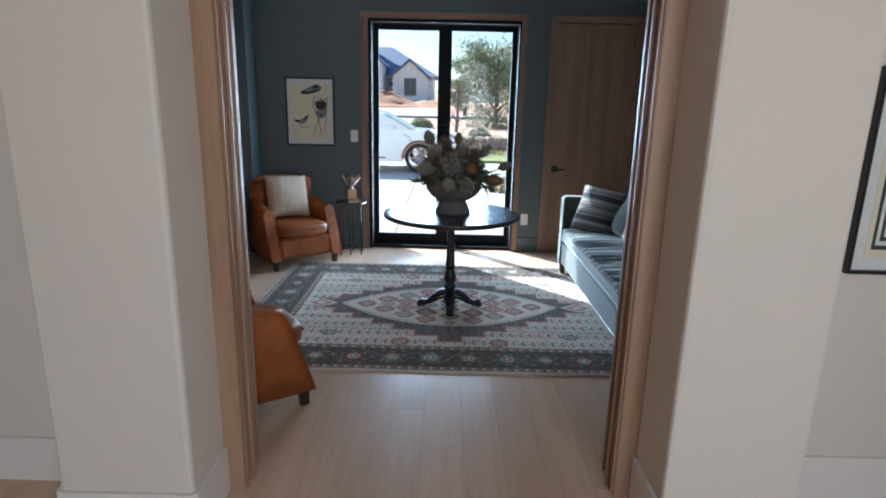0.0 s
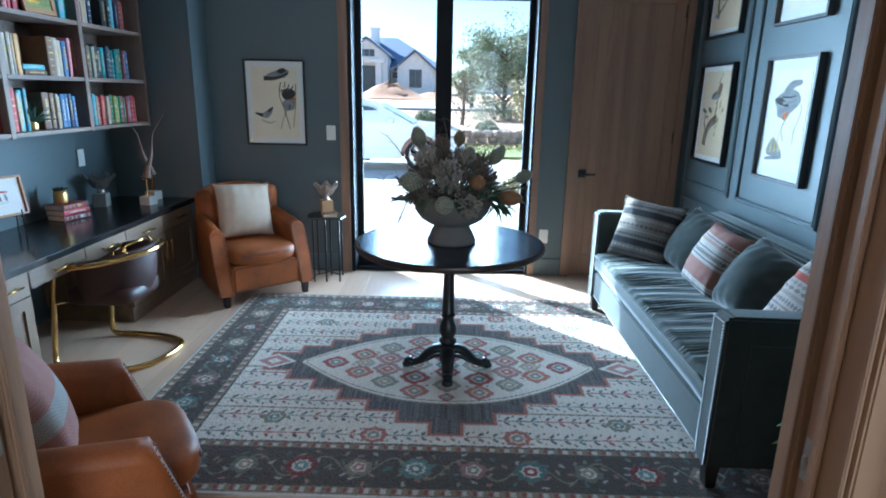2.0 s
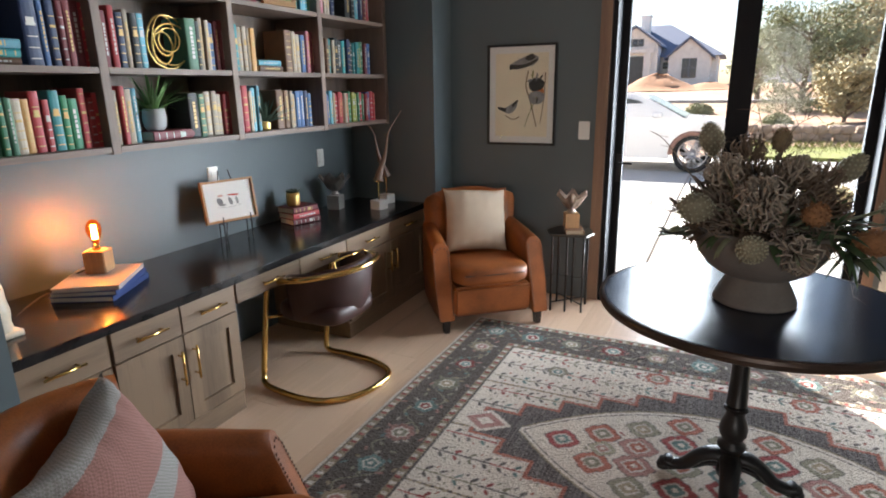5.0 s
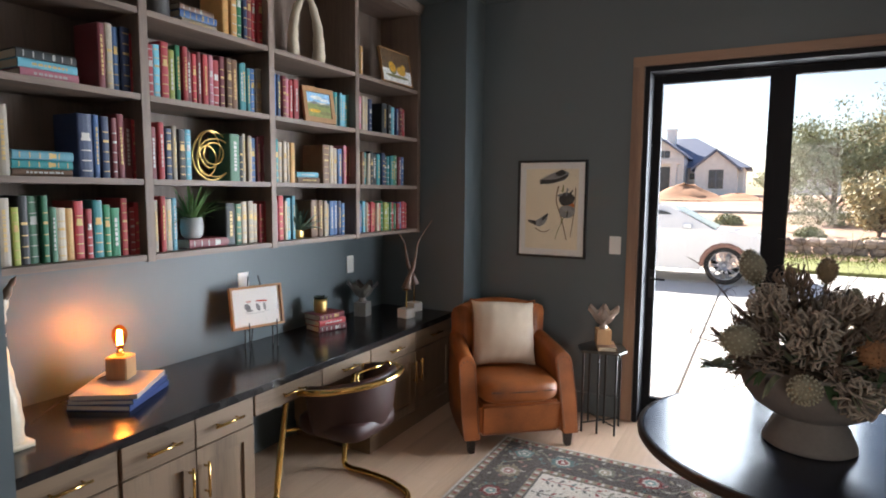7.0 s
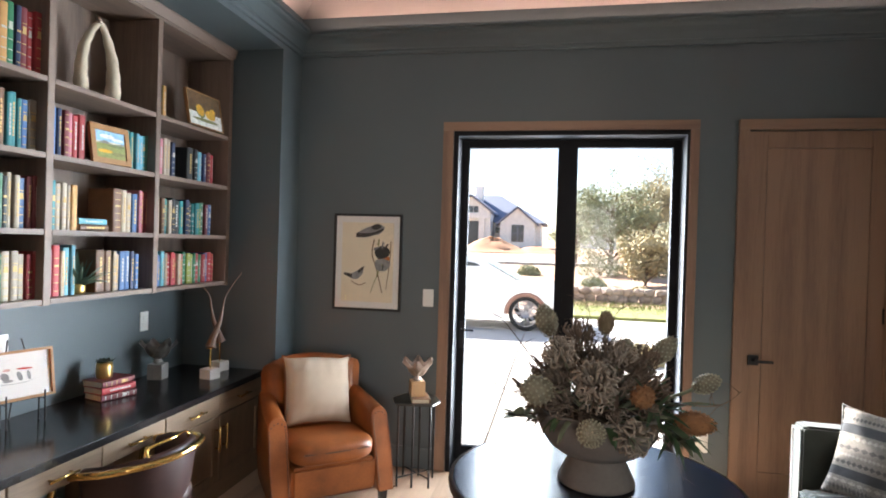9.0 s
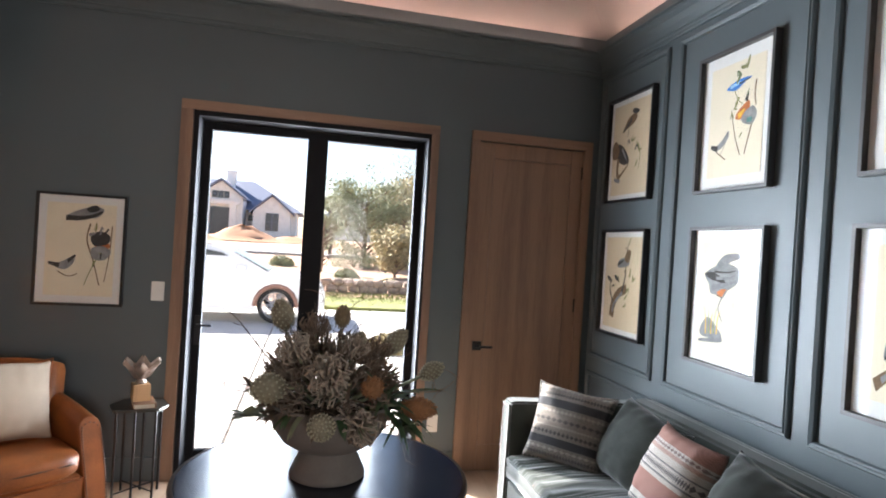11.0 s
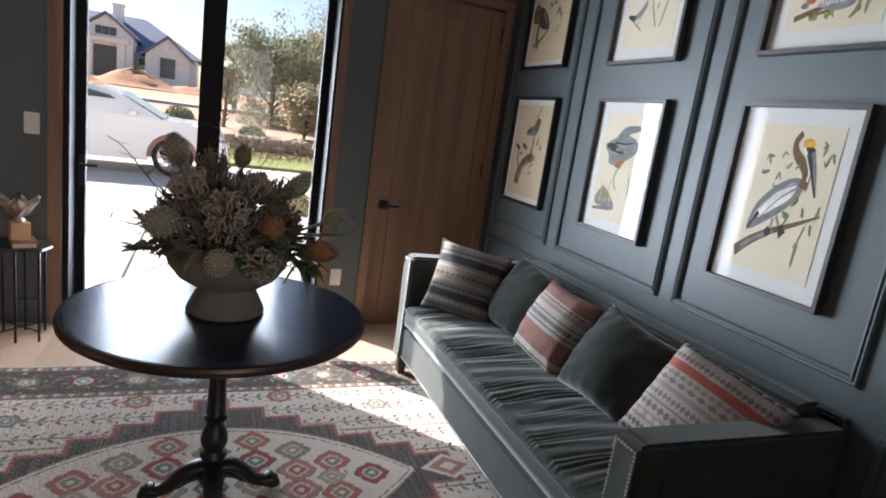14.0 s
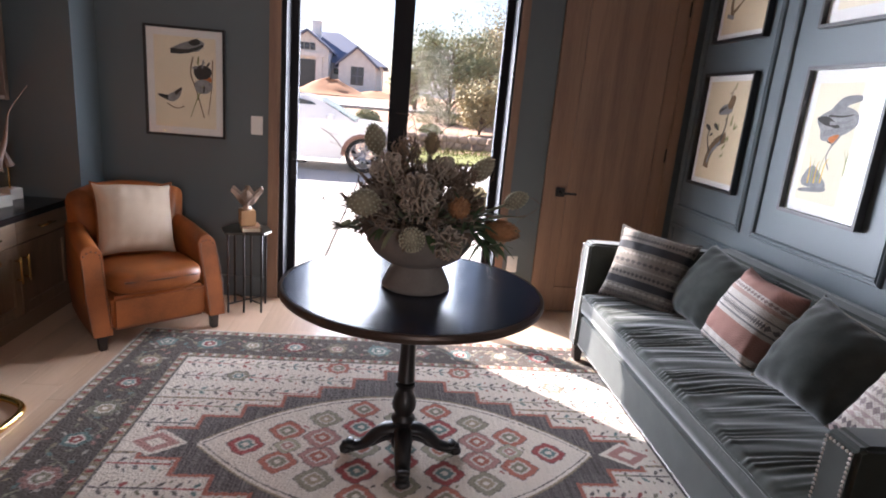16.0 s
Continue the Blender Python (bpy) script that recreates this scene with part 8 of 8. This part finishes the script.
def pincushion(c, way, r, n, label, curl=0.5, material=None):
    """A ball of curling tube petals."""
    w = Vector(way).normalized()
    q = w.to_track_quat("Z", "Y")
    b = bmesh.new()
    n = int(n * 1.25)
    for k in range(n):
        f = (k + 0.5) / n
        th = math.acos(1 - 1.2 * f) + rf.gauss(0, 0.12)
        a = k * 2.39996 + rf.gauss(0, 0.2)
        d = Vector((math.sin(th) * math.cos(a), math.sin(th) * math.sin(a), math.cos(th)))
        side = Vector((-math.sin(a), math.cos(a), 0)) * r * rf.gauss(0, 0.12)
        s = r * rf.uniform(0.78, 1.08)
        p0 = d * s * 0.2
        p1 = d * s * 0.70 + Vector((0, 0, s * 0.10))
        p2 = d * s * 0.92 + Vector((0, 0, s * 0.42)) + side
        p3 = d * s * (0.80 - 0.35 * curl) + Vector((0, 0, s * (0.62 + 0.2 * rf.random()))) + side * 2
        tube([q @ p for p in (p0, p1, p2, p3)], [r * 0.035, r * 0.05, r * 0.055, r * 0.03], 5, b)
    base = toward(c)
    for v in b.verts:
        v.co += base
    h = part("pincushion_flower", b, material or PALEP, fa, label, True)
    part("stalk", tube([base, base * 0.6, base * 0.3], 0.005, 6), SAGE, h)
    return h


Y0 = VY - 0.02
cone_head((0.541, Y0 + 0.15, 1.325), (-0.30, 0.22, 1), 0.038, 0.118, BANK, BANKTIP, "grey-green knobbly banksia head")
cone_head((0.748, Y0 + 0.17, 1.325), (0.06, 0.22, 1), 0.029, 0.085, BROWNB, BROWNB, "brown banksia head", 60)
cone_head((0.802, Y0 + 0.02, 1.268), (0.14, 0.02, 1), 0.022, 0.055, BANK, BANKTIP, "small green banksia bud", 60)
cone_head((0.938, Y0 + 0.13, 1.245), (0.62, 0.18, 0.72), 0.034, 0.118, BANK, BANKTIP, "grey-green knobbly banksia head")
cone_head((1.080, Y0 + 0.14, 1.140), (0.85, 0.2, 0.36), 0.031, 0.10, BANK, BANKTIP, "pale-tipped banksia head on a long leaf")
cone_head((0.994, Y0 - 0.09, 1.067), (1, -0.15, -0.06), 0.036, 0.12, ORANGEB, ORANGEB, "rust-orange banksia bud")
cone_head((0.522, Y0 - 0.14, 1.142), (-0.85, -0.45, 0.12), 0.045, 0.115, BANK, BANKTIP, "grey-green knobbly banksia head")
cone_head((0.682, Y0 - 0.225, 1.049), (0.02, -0.9, -0.2), 0.040, 0.075, BANK, BANKTIP, "round pale knobbly banksia head", 130)
cone_head((0.835, Y0 - 0.13, 1.145), (0.3, -0.6, 0.4), 0.036, 0.08, ORANGEB, ORANGEB, "rust-orange banksia bud", 70)
pincushion((0.700, Y0 - 0.13, 1.165), (-0.1, -0.75, 0.6), 0.075, 46, "pale curling pincushion flower")
pincushion((0.600, Y0 - 0.09, 1.235), (-0.3, -0.5, 0.8), 0.062, 40, "pale curling pincushion flower")
pincushion((0.790, Y0 - 0.18, 1.045), (0.3, -0.85, -0.05), 0.066, 36, "pale curling pincushion flower")
pincushion((0.775, Y0 - 0.05, 1.235), (0.1, -0.4, 0.9), 0.055, 34, "pale curling pincushion flower")
pincushion((0.655, Y0 + 0.08, 1.27), (-0.1, 0.2, 1), 0.06, 34, "brown dried pincushion flower", 0.4, BRLEAF)
pincushion((0.86, Y0 + 0.08, 1.2), (0.3, 0.3, 1), 0.06, 34, "brown dried pincushion flower", 0.4, BRLEAF)
pincushion((0.56, Y0 + 0.08, 1.15), (-0.5, 0.3, 0.7), 0.06, 34, "brown dried pincushion flower", 0.4, BRLEAF)


for k in range(26):
    a = k * 2.39996
    f = (k + 0.5) / 26
    th = math.acos(1 - f * 0.95)
    d = Vector((math.sin(th) * math.cos(a), math.sin(th) * math.sin(a), math.cos(th)))
    c = Vector((VX, VY, 1.045)) + Vector((d.x * 0.175, d.y * 0.165, d.z * 0.185))
    pincushion(c, d + Vector((0, 0, 0.15)), rf.uniform(0.045, 0.062), 30, "curling dried protea flower", rf.uniform(0.2, 0.9), (TAUPE, BRLEAF, TAUPE, PALEP)[k % 4])


def leaf_tuft(c, n, length, width, material, name, up=0.3, spread=1.0, label=""):
    b = bmesh.new()
    for k in range(n):
        a, e = rf.uniform(0, 6.28), rf.uniform(-0.2, 1.2)
        blade(b, toward(c), (math.cos(a) * spread, math.sin(a) * spread, math.sin(e) + up), length * rf.uniform(0.6, 1.15), width * rf.uniform(0.7, 1.2), rf.uniform(0.2, 1.4), n=5)
    return part(name, b, material, fa, label, True)


leaf_tuft((0.885, Y0 - 0.06, 1.09), 34, 0.15, 0.010, DKLEAF, "spiky_leaf_tuft", 0.3, 1.0, "deep green spiky air plant")
leaf_tuft((0.93, Y0 - 0.09, 1.03), 16, 0.13, 0.005, DKLEAF, "spiky_leaf_tuft", -0.3)
for k, (dx, dz, ln) in enumerate(((1.0, 0.55, 0.23), (1.0, 0.25, 0.21), (0.9, -0.05, 0.19), (1.0, 0.85, 0.17), (0.7, 0.1, 0.16))):
    b = bmesh.new()
    blade(b, toward((0.90, Y0 + 0.02 - 0.03 * k, 1.06)), (dx, 0.25 - 0.2 * k, dz), ln, 0.020, 0.7 + 0.15 * k, n=7)
    part("strap_leaf", b, DKLEAF, fa, "broad green strap leaf", True)
leaf_tuft((0.46, Y0 - 0.10, 1.05), 11, 0.06, 0.020, SAGE, "rosette", 0.3, 1.0, "grey-green succulent rosette")
leaf_tuft((0.475, Y0 - 0.04, 1.115), 9, 0.055, 0.014, BRLEAF, "rosette", 0.3)
leaf_tuft((0.95, Y0 - 0.12, 1.02), 9, 0.065, 0.018, SAGE, "rosette", -0.1)
for k in range(34):
    a, rr = k * 2.4, 0.04 + 0.16 * math.sqrt((k + 0.5) / 34)
    z = 1.05 + 0.17 * (1 - (rr / 0.21) ** 2) + rf.uniform(-.02, .03)
    leaf_tuft((VX + rr * math.cos(a), VY + rr * math.sin(a), z), 12, rf.uniform(0.06, 0.12), rf.uniform(0.003, 0.007), (BRLEAF, SAGE, TWIG, BRLEAF, TWIG)[k % 5], "filler_leaves", 0.4 if rr < 0.15 else -0.2)
for k in range(22):
    a = k * 2.4
    c = Vector((VX + 0.185 * math.cos(a), VY + 0.185 * math.sin(a), 1.06))
    b = bmesh.new()
    for q in range(4):
        blade(b, toward(c), (math.cos(a + rf.uniform(-.5, .5)), math.sin(a + rf.uniform(-.5, .5)), 0.3), rf.uniform(0.06, 0.11), rf.uniform(0.006, 0.013), rf.uniform(1.2, 2.2), n=6)
    part("drooping_leaf", b, (BRLEAF, SAGE, DKLEAF)[k % 3], fa, smooth=True)["kind"] = "stuff"


def twig(pts, r=0.0022, forks=4, fl=0.06):
    b = bmesh.new()
    p = smooth_path([toward(q) for q in pts], 6)
    tube(p, [r * (1.15 - 0.8 * i / (len(p) - 1)) for i in range(len(p))], 5, b)
    for k in range(forks):
        i = int(len(p) * rf.uniform(0.35, 0.95))
        e = p[min(i, len(p) - 1)]
        d = Vector((rf.gauss(0, 1), rf.gauss(0, .6), rf.gauss(0.2, 1))).normalized()
        tube([e, e + d * fl * 0.5 + Vector((0, 0, 0.01)), e + d * fl + Vector((rf.gauss(0, .01), 0, rf.gauss(0, .01)))], [r * 0.6, r * 0.45, r * 0.25], 4, b)
    return part("twig", b, TWIG, fa)


twig([(0.62, Y0, 1.08), (0.50, Y0 - 0.02, 1.22), (0.41, Y0 - 0.02, 1.33), (0.36, Y0, 1.36)], 0.0025, 5)
twig([(0.85, Y0, 1.1), (1.0, Y0 - 0.05, 1.11), (1.08, Y0 - 0.05, 1.12), (1.14, Y0 - 0.03, 1.16)], 0.0022, 5)
twig([(0.70, Y0, 1.15), (0.69, Y0 + 0.02, 1.33), (0.66, Y0 + 0.03, 1.44)], 0.002, 7)
twig([(0.72, Y0, 1.2), (0.76, Y0 + 0.02, 1.36), (0.80, Y0 + 0.03, 1.40)], 0.002, 5)
twig([(0.60, Y0, 1.08), (0.46, Y0 - 0.06, 1.11), (0.38, Y0 - 0.06, 1.13)], 0.0022, 9)
twig([(0.60, Y0 - 0.1, 1.05), (0.50, Y0 - 0.16, 1.0), (0.46, Y0 - 0.17, 0.93)], 0.0015, 6, 0.04)
twig([(0.85, Y0 - 0.1, 1.05), (0.92, Y0 - 0.16, 1.0), (0.95, Y0 - 0.17, 0.92)], 0.0015, 6, 0.04)
for k in range(44):
    a = rf.uniform(0, 6.28)
    e = rf.uniform(0.1, 1.3)
    d = Vector((math.cos(a) * math.cos(e), math.sin(a) * math.cos(e), math.sin(e)))
    s = Vector((VX, VY, 1.08))
    twig([s + d * 0.08, s + d * 0.18 + Vector((rf.gauss(0, .02), rf.gauss(0, .02), 0)), s + d * rf.uniform(0.24, 0.34)], 0.0013, 4, 0.035)

# ---- floor planks ----
rp = random.Random(21)
PLANKS = []
for k in range(6):
    ln = (1.0, 1.35, 1.6, 1.85, 2.1, 0.8)[k]
    PLANKS.append((ln, obj_mesh("plank", box(bmesh.new(), 0.0003, 0.1897, 0.0003, ln - 0.0003, -0.0149, 0.0, 0.0005, seg=1), FLOORWOOD)))
x = -3.99
while x < 4.0:
    y = -2.44 - rp.uniform(0, 1.2)
    while y < 6.44:
        ln, me = PLANKS[rp.randrange(6)]
        if y + ln > 6.62:
            ok = [q for q in PLANKS if y + q[0] <= 6.62]
            if not ok:
                break
            ln, me = max(ok, key=lambda q: q[0])
        if (y + ln > 2.0 and -2.3 < x < 2.8) or (-1.8 < x < 3.2):
            o = new("plank", me)
            o.parent = floor
            o.location = (x, y, 0.0)
        y += ln
    x += 0.19
fill_ = boxm(-2.3, 2.9, 5.8, 6.6, -0.014, -0.0035)
part("floor_edge", fill_, FLOORWOOD, floor)
